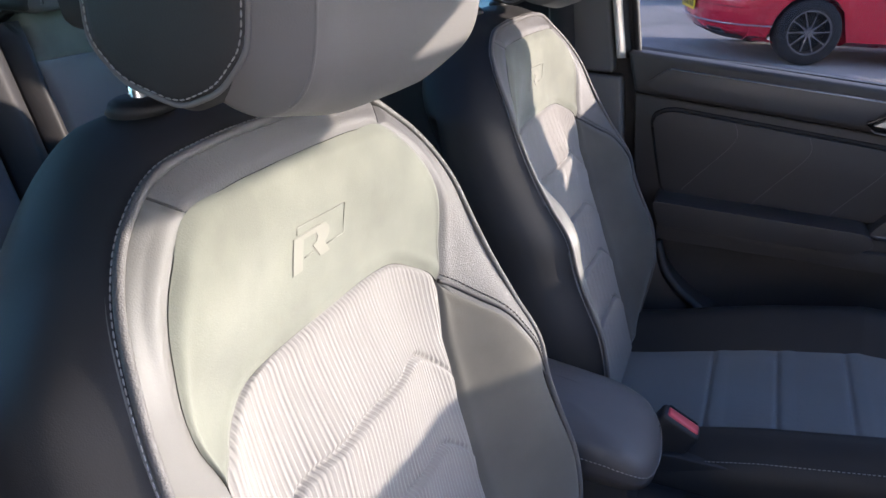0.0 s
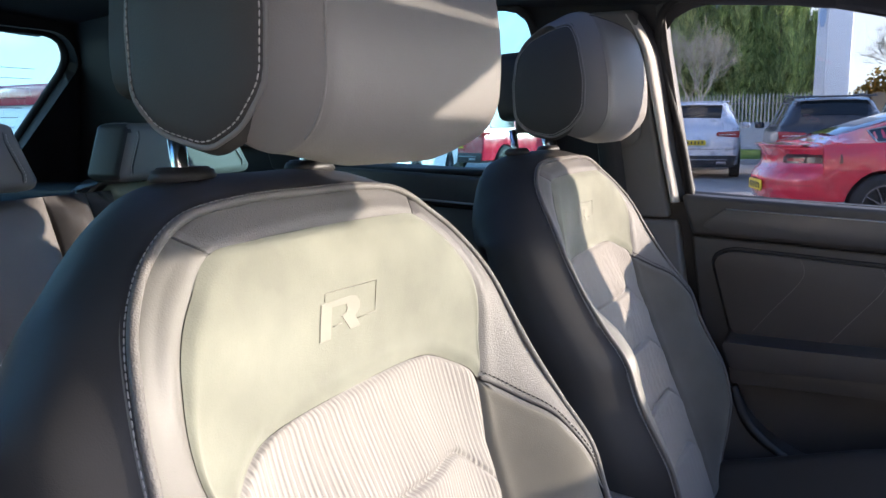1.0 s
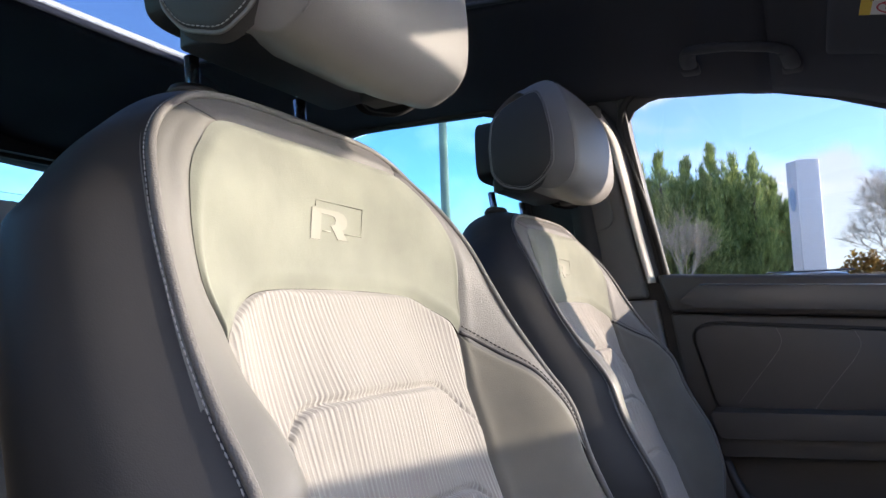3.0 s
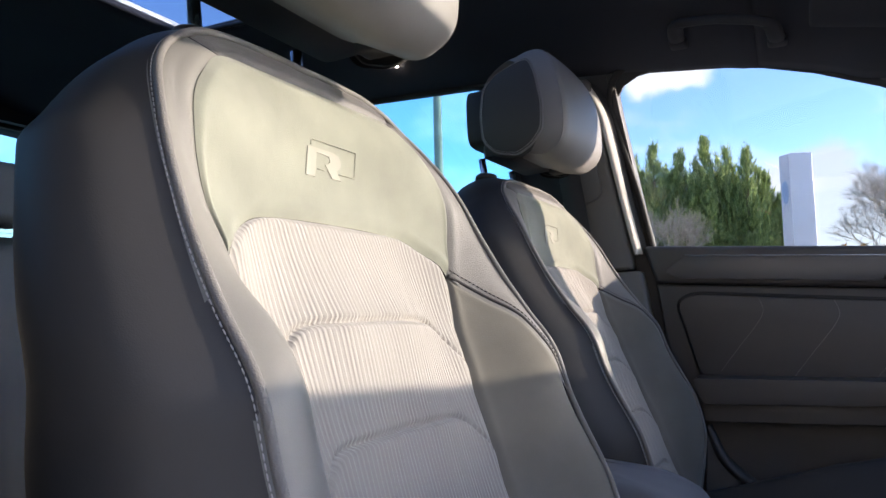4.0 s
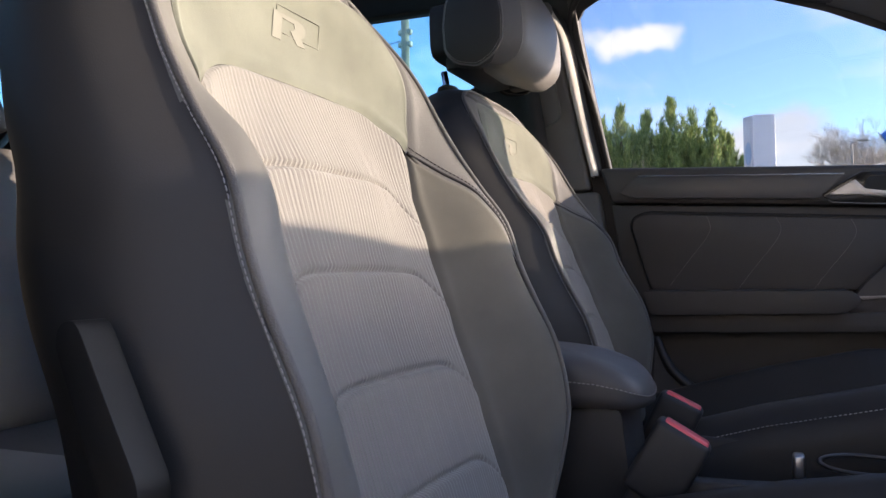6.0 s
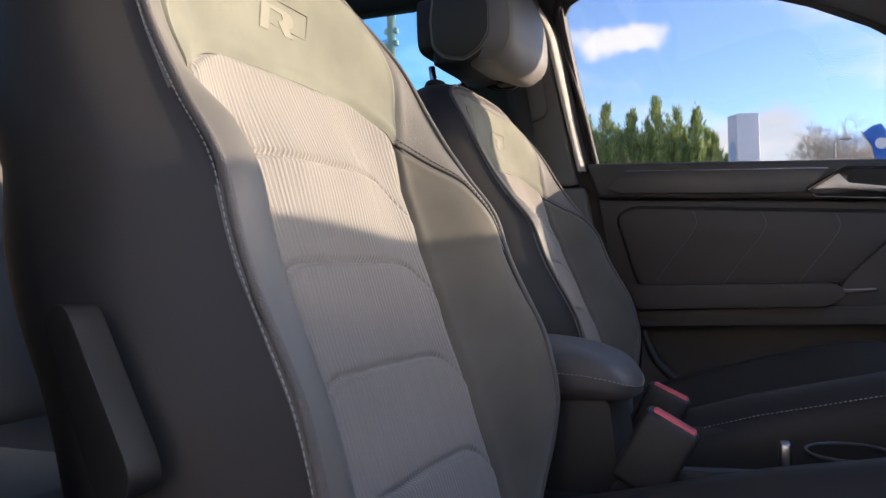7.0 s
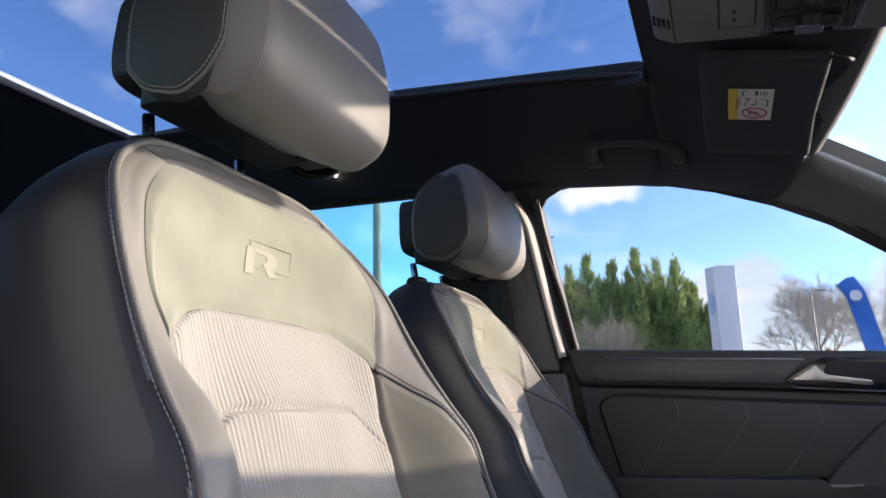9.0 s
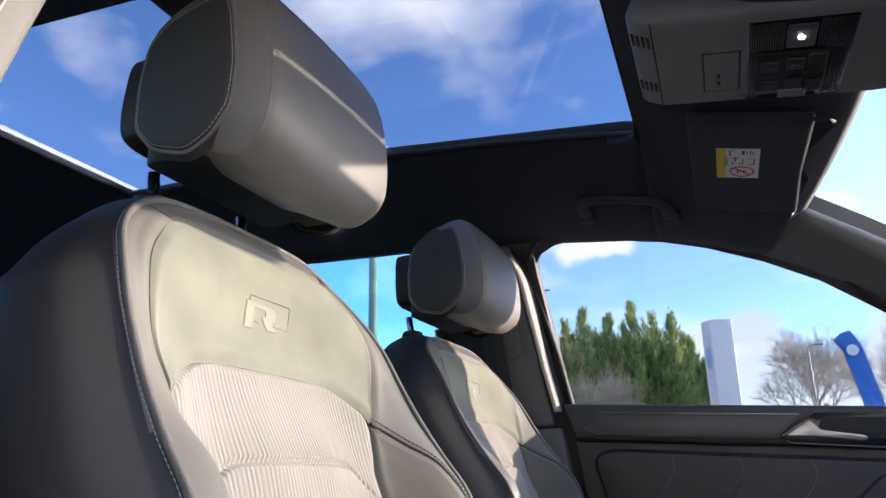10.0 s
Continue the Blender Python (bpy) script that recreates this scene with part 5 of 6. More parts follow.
over = thing("overhead_console", "dark grey overhead console with reading lamps and buttons", "overhead console")
def on_over(x, y, d):
    return Vector((x, y, interp(x, [(0.088, 1.500), (0.12, 1.484), (0.25, 1.470), (0.40, 1.452)]) - d))
def over_patch(name, x0, x1, y0, y1, d, mat, parent, thick=0.02, n=12, bev=0.004):
    V = [on_over(x0 + (x1 - x0) * i / (n - 1), y0 + (y1 - y0) * j / (n - 1), d) for i in range(n) for j in range(n)]
    ob = put(name, mesh_of(name, V, grid_faces(n, n), mat), parent)
    m = ob.modifiers.new("thickness", "SOLIDIFY"); m.thickness, m.offset = thick, 1
    b = ob.modifiers.new("round", "BEVEL"); b.width, b.segments = bev, 2
    return ob
over_patch("housing", 0.088, 0.425, -0.165, 0.076, 0.0, OVERC, over, 0.05, 12, 0.012)
over_patch("front_seam", 0.1195, 0.1212, -0.160, 0.070, 0.0006, RUBBER, over, 0.002, 3, 0.0)
over_patch("switch_panel", 0.232, 0.352, -0.140, 0.066, 0.001, GLOSSP, over, 0.006)
for i in range(4):
    for y0 in (-0.128, -0.004):
        over_patch("vent_slot", 0.0945 + i * 0.0062, 0.0980 + i * 0.0062, y0, y0 + 0.026, 0.0012, RUBBER, over, 0.002, 3, 0.0003)
over_patch("lid_groove", 0.178, 0.2255, -0.0765, 0.0315, 0.0006, RUBBER, over, 0.002, 3, 0.0)
over_patch("lid", 0.180, 0.2235, -0.0745, 0.0295, 0.0015, OVERC, over, 0.004)
for y0 in (-0.02, 0.0):
    over_patch("lid_mark", 0.196, 0.200, y0, y0 + 0.011, 0.0022, RUBBER, over, 0.001, 3, 0.0)
for i in range(14):
    over_patch("rib", 0.236 + i * 0.0028, 0.2372 + i * 0.0028, -0.135, -0.072, 0.0025, PLASTIC, over, 0.002, 3, 0.0)
    over_patch("rib", 0.312 + i * 0.0028, 0.3132 + i * 0.0028, -0.135, -0.075 + i * 0.001, 0.0025, PLASTIC, over, 0.002, 3, 0.0)
for i in range(5):
    over_patch("rib", 0.236 + i * 0.0028, 0.2372 + i * 0.0028, 0.010, 0.060, 0.0025, PLASTIC, over, 0.002, 3, 0.0)
    over_patch("rib", 0.332 + i * 0.0028, 0.3332 + i * 0.0028, -0.060, 0.052, 0.0025, PLASTIC, over, 0.002, 3, 0.0)
over_patch("button_block", 0.243, 0.328, -0.066, 0.036, 0.004, TRIMB, over, 0.005)
over_patch("slot", 0.249, 0.274, -0.014, 0.002, 0.0048, RUBBER, over, 0.002, 4, 0.0)
over_patch("slot", 0.300, 0.325, -0.030, -0.010, 0.0048, RUBBER, over, 0.002, 4, 0.0)
for x0, y0 in ((0.249, -0.046), (0.279, -0.052), (0.252, 0.006), (0.281, 0.000), (0.304, -0.062), (0.304, 0.010)):
    b = over_patch("button", x0, x0 + 0.021, y0, y0 + 0.026, 0.0072, PLASTIC, over, 0.004, 4, 0.002)
    if x0 < 0.3:
        for k in (0.006, 0.012):
            over_patch("button_mark", x0 + k, x0 + k + 0.0035, y0 + 0.011, y0 + 0.015, 0.0078, TRIM, b, 0.0008, 3, 0.0)
    else:
        for k in range(6):
            over_patch("button_slot", x0 + 0.002 + k * 0.0031, x0 + 0.0035 + k * 0.0031, y0 + 0.004, y0 + 0.022, 0.0078, RUBBER, b, 0.0008, 3, 0.0)
LAMP = bpy.data.materials.new("lamp_on")
LAMP.use_nodes = True
LAMP.node_tree.nodes["Principled BSDF"].inputs["Emission Color"].default_value = (1, 0.93, 0.82, 1)
LAMP.node_tree.nodes["Principled BSDF"].inputs["Emission Strength"].default_value = 14
over_patch("reading_lamp", 0.276, 0.309, -0.128, -0.076, 0.0035, TRIM, over, 0.004, 4)
over_patch("lamp_lens", 0.2885, 0.2955, -0.1045, -0.0975, 0.0055, LAMP, over, 0.004, 4)
over_patch("reading_lamp", 0.274, 0.309, 0.040, 0.063, 0.0035, SATIN, over, 0.004, 4)

rv = thing("rear_view_mirror", "black rear-view mirror hanging from the windscreen", "mirror")
bm = slab_bm(rounded([(-0.122, -0.028), (0.122, -0.028), (0.130, 0.027), (-0.130, 0.027)], 0.02, 6), "x", -0.012, 0.025, 0.008, 3)
o = part("housing", bm, GLOSSP, rv)
o.matrix_basis = pose(0.43, -0.015, 1.354, 1.5, 6, -12)
tube("stem", [(0.45, -0.02, 1.35), (0.485, -0.02, 1.39), (0.50, -0.02, 1.41)], 0.012, PLASTIC, rv)
# unseen block added above the mirror; its slanted edge shapes the near headrest's shadow
part("shading_cover", slab_bm([(-0.160, 1.366), (-0.055, 1.365), (-0.030, 1.382), (0.100, 1.433), (0.100, 1.454), (-0.160, 1.453)], "x", 0.428, 0.528, 0.004, 2), PLASTIC, rv)

grab = thing("grab_handle", "black folding grab handle under the roof rail", "grab handle")
def grab_at(x, y):
    return Vector((x, y, liner_z(x, y)))


P = smoothed([(-0.074, 0.548, 0), (-0.073, 0.505, 0.020), (-0.068, 0.470, 0.030), (-0.055, 0.455, 0.034), (0.01, 0.451, 0.035), (0.077, 0.456, 0.034), (0.091, 0.472, 0.030), (0.097, 0.510, 0.020), (0.099, 0.553, 0)], 48)
V = []
for i, p in enumerate(P):
    d = P[min(i + 1, 47)] - P[max(i - 1, 0)]
    n = Vector((-d[1], d[0])).normalized()
    c = grab_at(p[0], p[1]) - Vector((0, 0, p[2] + 0.004))
    for a, h in ((-0.0145, 0.003), (-0.012, -0.003), (0.0, -0.0055), (0.012, -0.003), (0.0145, 0.003), (0.010, 0.008), (-0.010, 0.008)):
        V.append(c + Vector((n[0] * a, n[1] * a, h)))
F = [(i * 7 + j, (i + 1) * 7 + j, (i + 1) * 7 + (j + 1) % 7, i * 7 + (j + 1) % 7) for i in range(47) for j in range(7)]
put("grip", mesh_of("grip", V, F, HANDLEP), grab)
for x in (-0.074, 0.099):
    part("foot", box_bm((0.034, 0.04, 0.018), grab_at(x, 0.548) - Vector((0, 0, 0.004)), 0.006), HANDLEP, grab)
# small rear reading lamp on the headliner
lampo = thing("roof_lamp", "small lit lamp in the headliner", "lamp")
bm = bmesh.new()
bmesh.ops.create_uvsphere(bm, u_segments=12, v_segments=8, radius=0.0030)
bmesh.ops.translate(bm, vec=(-0.675, 0.518, liner_z(-0.675, 0.518) - 0.003), verts=bm.verts)
part("lens", bm, LAMP, lampo)


# ---- outdoors ----
ASPHALT = material("asphalt", (0.33, 0.305, 0.275), 0.95, grain=0.6, grain_size=60, mottle=0.25, mottle_size=0.7, spec=0.2)
GRASS = material("grass", (0.07, 0.13, 0.022), 0.95, grain=0.8, grain_size=20, mottle=0.35, mottle_size=1.2, spec=0.1)
KERB = material("kerb_concrete", (0.33, 0.32, 0.30), 0.9, grain=0.4, grain_size=40, mottle=0.15)
STEEL = material("galvanised_steel", (0.40, 0.37, 0.31), 0.6, 0.2, mottle=0.15, mottle_size=1)
FENCEW = material("weathered_boards", (0.36, 0.25, 0.16), 0.9, grain=0.4, grain_size=20, mottle=0.2, mottle_size=1)
REDP = material("red_car_paint", (0.60, 0.012, 0.035), 0.25, coat=0.8, mottle=0.03)
SILVERP = material("silver_car_paint", (0.58, 0.61, 0.66), 0.3, 0.3, coat=0.6, mottle=0.03)
NAVYP = material("dark_blue_car_paint", (0.020, 0.026, 0.034), 0.3, coat=0.5, mottle=0.03)
CARGLASS = material("dark_car_glass", (0.012, 0.016, 0.018), 0.06, mottle=0)
TYRE = material("tyre_rubber", (0.016, 0.016, 0.017), 0.85, mottle=0.2, mottle_size=20)
ALLOY = material("alloy_rim", (0.16, 0.16, 0.17), 0.35, 0.8, mottle=0)
LAMPDARK = material("smoked_lamp_glass", (0.045, 0.008, 0.010), 0.08, coat=0.6, mottle=0)
LAMPRED = material("red_lamp_glass", (0.35, 0.01, 0.015), 0.15, coat=0.5, mottle=0)
PLATE = material("yellow_plate", (0.75, 0.50, 0.02), 0.5, mottle=0.05)
BARK = material("bark", (0.16, 0.125, 0.09), 0.9, grain=0.5, grain_size=30, mottle=0.25)
WOODPOLE = material("weathered_pole", (0.30, 0.255, 0.19), 0.9, grain=0.4, grain_size=30, mottle=0.25, mottle_size=2)
BLUEFLAG = material("blue_flag_cloth", (0.03, 0.20, 0.62), 0.8, grain=0.2, grain_size=80, mottle=0.08)
SIGNW = material("white_sign_panel", (0.80, 0.80, 0.79), 0.35, mottle=0.04)
SIGNG = material("grey_sign_panel", (0.50, 0.52, 0.53), 0.4, mottle=0.04)
EMBLEM = material("blue_emblem", (0.22, 0.34, 0.48), 0.4, mottle=0.03)


def leaf_material(name, a, b):
    m = material(name, a, 0.8, mottle=0, spec=0.2)
    nt = m.node_tree
    g = nt.nodes.new("ShaderNodeNewGeometry")
    r = nt.nodes.new("ShaderNodeValToRGB")
    r.color_ramp.elements[0].color, r.color_ramp.elements[1].color = (*a, 1), (*b, 1)
    nt.links.new(g.outputs["Random Per Island"], r.inputs[0])
    p = nt.nodes["Principled BSDF"]
    nt.links.new(r.outputs[0], p.inputs["Base Color"])
    tl, mx = nt.nodes.new("ShaderNodeBsdfTranslucent"), nt.nodes.new("ShaderNodeMixShader")
    nt.links.new(r.outputs[0], tl.inputs[0])
    mx.inputs[0].default_value = 0.5
    nt.links.new(p.outputs[0], mx.inputs[1])
    nt.links.new(tl.outputs[0], mx.inputs[2])
    nt.links.new(mx.outputs[0], nt.nodes["Material Output"].inputs[0])
    return m


CONIFER = leaf_material("conifer_needles", (0.14, 0.22, 0.085), (0.60, 0.69, 0.27))
AUTUMN = leaf_material("autumn_leaves", (0.30, 0.15, 0.03), (0.45, 0.27, 0.06))
HEDGE = leaf_material("hedge_leaves", (0.15, 0.14, 0.08), (0.32, 0.28, 0.18))
PALEBARK = material("pale_twigs", (0.52, 0.44, 0.33), 0.9, mottle=0.2)
GREYBARK = material("grey_twigs", (0.60, 0.51, 0.41), 0.9, mottle=0.2)

ground = put("ground", mesh_of("ground", [(-1500, -1500, 0), (1500, -1500, 0), (1500, 1500, 0), (-1500, 1500, 0)], [(0, 1, 2, 3)], ASPHALT, False))
tagged(ground, "grey asphalt car park", "ground", kind="structure")
verge = part("grass_verge", box_bm((160, 9, 0.16), (0, 27.5, 0.05), 0.03), GRASS, None)
tagged(verge, "strip of bright green grass along the car park", "grass", kind="structure")
V = [(x, y, z) for x in (-90, 0, 90) for y, z in ((31.9, 0.0), (33.0, 0.14), (35.0, 0.75), (36.3, 1.18), (46.0, 1.22), (46.0, -0.1))]
bank = put("bank", mesh_of("bank", V, grid_faces(3, 6), KERB, False))
tagged(bank, "pale paved bank rising behind the grass", "bank", kind="structure")
kerb = part("kerb", box_bm((160, 0.14, 0.24), (0, 22.9, 0.03), 0.02), KERB, None)
tagged(kerb, "pale concrete kerb", "kerb", kind="structure")


def wheel_parts(r, w):
    prof = [(r * 0.68, -w / 2), (r * 0.93, -w / 2), (r, -w * 0.36), (r, w * 0.36), (r * 0.93, w / 2), (r * 0.68, w / 2)]
    V, F = [], []
    n = 36
    for i in range(n):
        t = 2 * math.pi * i / n
        for a, y in prof:
            V.append((a * math.cos(t), y, a * math.sin(t)))
    F = grid_faces(n, len(prof), True)
    tm = mesh_of("tyre", V, F, TYRE)
    V, F = [], []
    ringp = [(r * 0.69, -w * 0.45), (r * 0.63, -w * 0.45), (r * 0.60, -w * 0.2), (r * 0.60, w * 0.1)]
    for i in range(n):
        t = 2 * math.pi * i / n
        for a, y in ringp:
            V.append((a * math.cos(t), y, a * math.sin(t)))
    F = grid_faces(n, len(ringp), True)
    def spoke(t0):
        o = len(V)
        for a, hw, y in ((r * 0.10, 0.10, -w * 0.40), (r * 0.35, 0.040, -w * 0.43), (r * 0.64, 0.040, -w * 0.44)):
            for sgn in (-1, 1):
                t = t0 + sgn * hw * r / a * 0.35 + 0.12 * a / r
                V.append((a * math.cos(t), y, a * math.sin(t)))
                V.append((a * math.cos(t), y + w * 0.1, a * math.sin(t)))
        for k in (0, 4):
            F.extend([(o + k, o + k + 2, o + k + 6, o + k + 4), (o + k, o + k + 4, o + k + 5, o + k + 1), (o + k + 2, o + k + 3, o + k + 7, o + k + 6)])
    for i in range(10):
        spoke(2 * math.pi * i / 10)
    o = len(V)
    for i in range(16):
        t = 2 * math.pi * i / 16
        V.append((r * 0.14 * math.cos(t), -w * 0.42, r * 0.14 * math.sin(t)))
    F.append(tuple(o + i for i in range(16)))
    rm = mesh_of("rim", V, F, ALLOY, False)
    V = [(r * 0.6 * math.cos(2 * math.pi * i / 24), -w * 0.02, r * 0.6 * math.sin(2 * math.pi * i / 24)) for i in range(24)]
    dm = mesh_of("brake_disc", V, [tuple(range(24))], RUBBER, False)
    return tm, rm, dm


def fast_tail(car, spec, paint):
    """Rounded tail with a lip, wrap-round lamps, low plate and a bright bumper line."""
    prof = [(0.21, -2.20), (0.25, -2.30), (0.31, -2.385), (0.39, -2.42), (0.50, -2.452), (0.62, -2.448), (0.70, -2.41), (0.755, -2.352), (0.80, -2.335), (0.87, -2.335), (0.92, -2.355), (0.948, -2.385), (0.962, -2.388)]
    wide = [(0.21, 0.80), (0.31, 0.90), (0.50, 0.915), (0.70, 0.925), (0.90, 0.905), (0.962, 0.88), (1.03, 0.86)]
    def at(u, z, off=0.0):
        a = abs(u)
        return Vector((interp(z, prof) + 0.50 * (1 - max(0.0, 1 - a ** 3) ** 0.6) - off * (1 - 0.6 * a), u * (interp(z, wide) + off * a), z))
    us = [math.sin(math.pi / 2 * (-1 + 2 * i / 40)) for i in range(41)]
    zs = [0.21 + 0.752 * j / 44 for j in range(45)]
    V = []
    for u in us:
        V += [at(u, z) for z in zs]
        for x, z in ((0.03, 0.968), (0.14, 0.975), (0.30, 0.99), (0.46, 1.022)):
            p = at(u, 0.962)
            V.append(Vector((p[0] + x * (1 - 0.9 * abs(u) ** 3), p[1], z)))
    put("tail", mesh_of("tail", V, grid_faces(41, 49), paint), car)
    def band(name, u0, u1, zlo, zhi, off, mat, parent, label="", n=18):
        V = []
        for i in range(n):
            u = u0 + (u1 - u0) * i / (n - 1)
            lo, hi = zlo(i / (n - 1)), zhi(i / (n - 1))
            V += [at(u, lo, -0.004), at(u, lo, off)] + [at(u, lo + (hi - lo) * k / 3, off) for k in (1, 2)] + [at(u, hi, off), at(u, hi, -0.004)]
        return put(name, mesh_of(name, V, grid_faces(n, 6), mat, False), parent, label)
    for s in (-1, 1):
        lamp = band("tail_lamp", s * 0.50, s * 1.0, lambda t: 0.792 + 0.012 * t, lambda t: 0.855 + 0.040 * min(1, t * 6), 0.007, LAMPDARK, car, "smoked red tail lamp wrapping round the corner")
        band("lamp_element", s * 0.58, s * 0.80, lambda t: 0.818, lambda t: 0.850, 0.011, LAMPRED, lamp)
        band("exhaust_trim", s * 0.52, s * 0.76, lambda t: 0.275, lambda t: 0.325, 0.012, SATIN, car)
        band("exhaust_opening", s * 0.54, s * 0.74, lambda t: 0.285, lambda t: 0.315, 0.016, RUBBER, car)
        band("lower_crease", s * 0.30, s * 0.95, lambda t: 0.560, lambda t: 0.566, 0.003, RUBBER, car)
        tube("bumper_line", [at(s * u, 0.375 + 0.012 * u, 0.008) for u in [0.06 * k for k in range(17)]] + [Vector((-1.90, s * 0.93, 0.39)), Vector((-1.80, s * 0.94, 0.392))], 0.009, SATIN, car, "bright line along the bumper", sides=6)
    band("rear_valance", -0.9, 0.9, lambda t: 0.212, lambda t: 0.272, 0.006, PLASTIC, car, n=30)
    lip = []
    for i in range(31):
        u = -0.86 + 1.72 * i / 30
        p = at(u, 0.955)
        lip += [p + Vector(d) for d in ((0.10, 0, 0.012), (-0.030, 0, 0.040), (-0.042, 0, 0.034), (-0.020, 0, 0.006), (0.10, 0, -0.004))]
    put("spoiler_lip", mesh_of("spoiler_lip", lip, grid_faces(31, 5), paint), car)
    part("rear_plate", box_bm((0.015, 0.52, 0.125), (-2.468, 0, 0.525), 0.004), PLATE, car, "yellow rear number plate")
    for k in range(6):
        part("plate_mark", box_bm((0.004, 0.035, 0.065), (-2.477, -0.19 + 0.075 * k, 0.525), 0.0), INK, car)


def build_car(name, label, spec, paint, at, heading):
    """spec: stations of (x, belt height, roof height, half width, roof half width, floor height), nose at +x; wheel stations; wheel radius."""
    car = thing(name, label, "car", "parked cars")
    st = spec["stations"]
    n = 60
    x0, x1 = st[0][0], st[-1][0]
    cols = [smoothed([(s[0], s[k], 0) for s in st], 200) for k in range(1, 6)]
    tab = [[(p[0], p[1]) for p in c] for c in cols]
    rings = []
    for i in range(n):
        x = x0 + (x1 - x0) * (0.5 - 0.5 * math.cos(math.pi * i / (n - 1))) if i not in (0, n - 1) else (x0 if i == 0 else x1)
        zb, zr, w, wr, zf = [interp(x, t) for t in tab]
        zr = max(zr, zb + 0.01)
        wr = min(wr, w * 0.94) if zr > zb + 0.05 else w * 0.86
        pts = [(0, zf), (w * 0.80, zf), (w * 0.95, zf + 0.06), (w * 0.985, zf + (zb - zf) * 0.35), (w, zf + (zb - zf) * 0.62), (w * 0.985, zf + (zb - zf) * 0.88), (w * 0.955, zb), (wr * 1.0, zb + (zr - zb) * 0.86), (wr * 0.90, zb + (zr - zb) * 0.97), (wr * 0.5, zr), (0, zr + 0.012)]
        for wx in spec["wheels"]:
            d = abs(x - wx)
            R = spec["r"] * 1.13
            if d < R:
                h = spec["r"] + math.sqrt(R * R - d * d)
                pts = [(a, max(b, min(h, zb - 0.12))) if k in (1, 2, 3, 4) and a > 0 else (a, b) for k, (a, b) in enumerate(pts)]
        rings.append((x, pts))
    m = len(rings[0][1])
    V, F = [], []
    for x, pts in rings:
        V += [(x, y, z) for y, z in pts] + [(x, -y, z) for y, z in pts]
    for i in range(n - 1):
        for h in (0, 1):
            for j in range(m - 1):
                a = i * 2 * m + h * m + j
                q = (a, a + 2 * m, a + 2 * m + 1, a + 1)
                F.append(q if h else q[::-1])
    for e in (0, n - 1):
        F.append(tuple(e * 2 * m + j for j in range(m)) + tuple(e * 2 * m + m + j for j in range(m - 1, -1, -1)))
    body = put("body", mesh_of("body", V, F, paint), car)
    body.data.set_sharp_from_angle(angle=radians(38))
    # side windows and the two screens lie a little proud
    def station(x):
        zb, zr, w, wr, zf = [interp(x, t) for t in tab]
        return zb, zr, w, min(wr, w * 0.94)
    for s in (-1, 1):
        for a, b in spec["windows"]:
            V = []
            k = 14
            for i in range(k):
                x = a + (b - a) * i / (k - 1)
                zb, zr, w, wr = station(x)
                for t in (0.06, 0.35, 0.65, 0.92):
                    z = zb + (zr - zb) * 0.86 * t
                    V.append((x, s * (w * 0.955 + (wr - w * 0.955) * t + 0.006), z))
            sw = put("side_window", mesh_of("side_window", V, grid_faces(k, 4), CARGLASS), car)
            rim = [Vector(V[i * 4]) for i in range(k)] + [Vector(V[i * 4 + 3]) for i in range(k - 1, -1, -1)]
            tube("window_trim", rim + rim[:1], 0.010, SATIN, sw, sides=5)
    for nm, a, b in (("rear_screen", *spec["rear"]), ("front_screen", *spec["front"])):
        V = []
        for i in range(10):
            x = a + (b - a) * i / 9
            zb, zr, w, wr = station(x)
            wr = wr if zr > zb + 0.05 else w * 0.86
            for j in range(9):
                u = -0.84 + 1.68 * j / 8
                V.append((x, u * wr, zr + 0.02 - 0.03 * abs(u) ** 3))
        put(nm, mesh_of(nm, V, grid_faces(10, 9), CARGLASS), car)
    tm, rm, dm = wheel_parts(spec["r"], 0.23)
    half = max(s[3] for s in st) - 0.115
    for wx in spec["wheels"]:
        for s in (-1, 1):
            wh = new("wheel")
            wh.parent = car
            wh.matrix_basis = pose(wx, s * half, spec["r"], 0, 0, 0 if s < 0 else 180)
            put("tyre", tm, wh), put("rim", rm, wh, "dark multi-spoke alloy rim"), put("brake_disc", dm, wh)
    # rear end
    xr = x0
    zb, zr, w, wr = station(x0 + 0.12)
    if spec.get("tail"):
        fast_tail(car, spec, paint)
    else:
        L0 = spec["lamp"]
        for s in (-1, 1):
            tl = part("tail_lamp", slab_bm(rounded([(s * w * 0.50, L0 - 0.035), (s * w * 0.98, L0 - 0.075), (s * w * 1.0, L0 + 0.075), (s * w * 0.50, L0 + 0.045)], 0.03), "x", xr - 0.022, xr + 0.30, 0.012), LAMPRED, car, "red tail lamp")
            part("lamp_bar", box_bm((0.006, w * 0.36, 0.014), (xr - 0.025, s * w * 0.74, L0 - 0.01), 0.002), SIGNW, tl)
            part("exhaust_trim", box_bm((0.05, 0.20, 0.06), (xr - 0.05, s * w * 0.62, 0.36), 0.015), SATIN, car)
        part("boot_recess", box_bm((0.03, 0.66, 0.20), (xr - 0.006, 0, spec["plate"] + 0.01), 0.012), paint, car)
        part("boot_crease", box_bm((0.012, w * 1.84, 0.012), (xr - 0.006, 0, 0.66), 0.003), RUBBER, car)
        part("rear_plate", box_bm((0.015, 0.52, 0.115), (xr - 0.028, 0, spec["plate"]), 0.004), PLATE, car, "yellow rear number plate")
        for k in range(6):
            part("plate_mark", box_bm((0.004, 0.035, 0.065), (xr - 0.037, -0.19 + 0.075 * k, spec["plate"]), 0.0), INK, car)
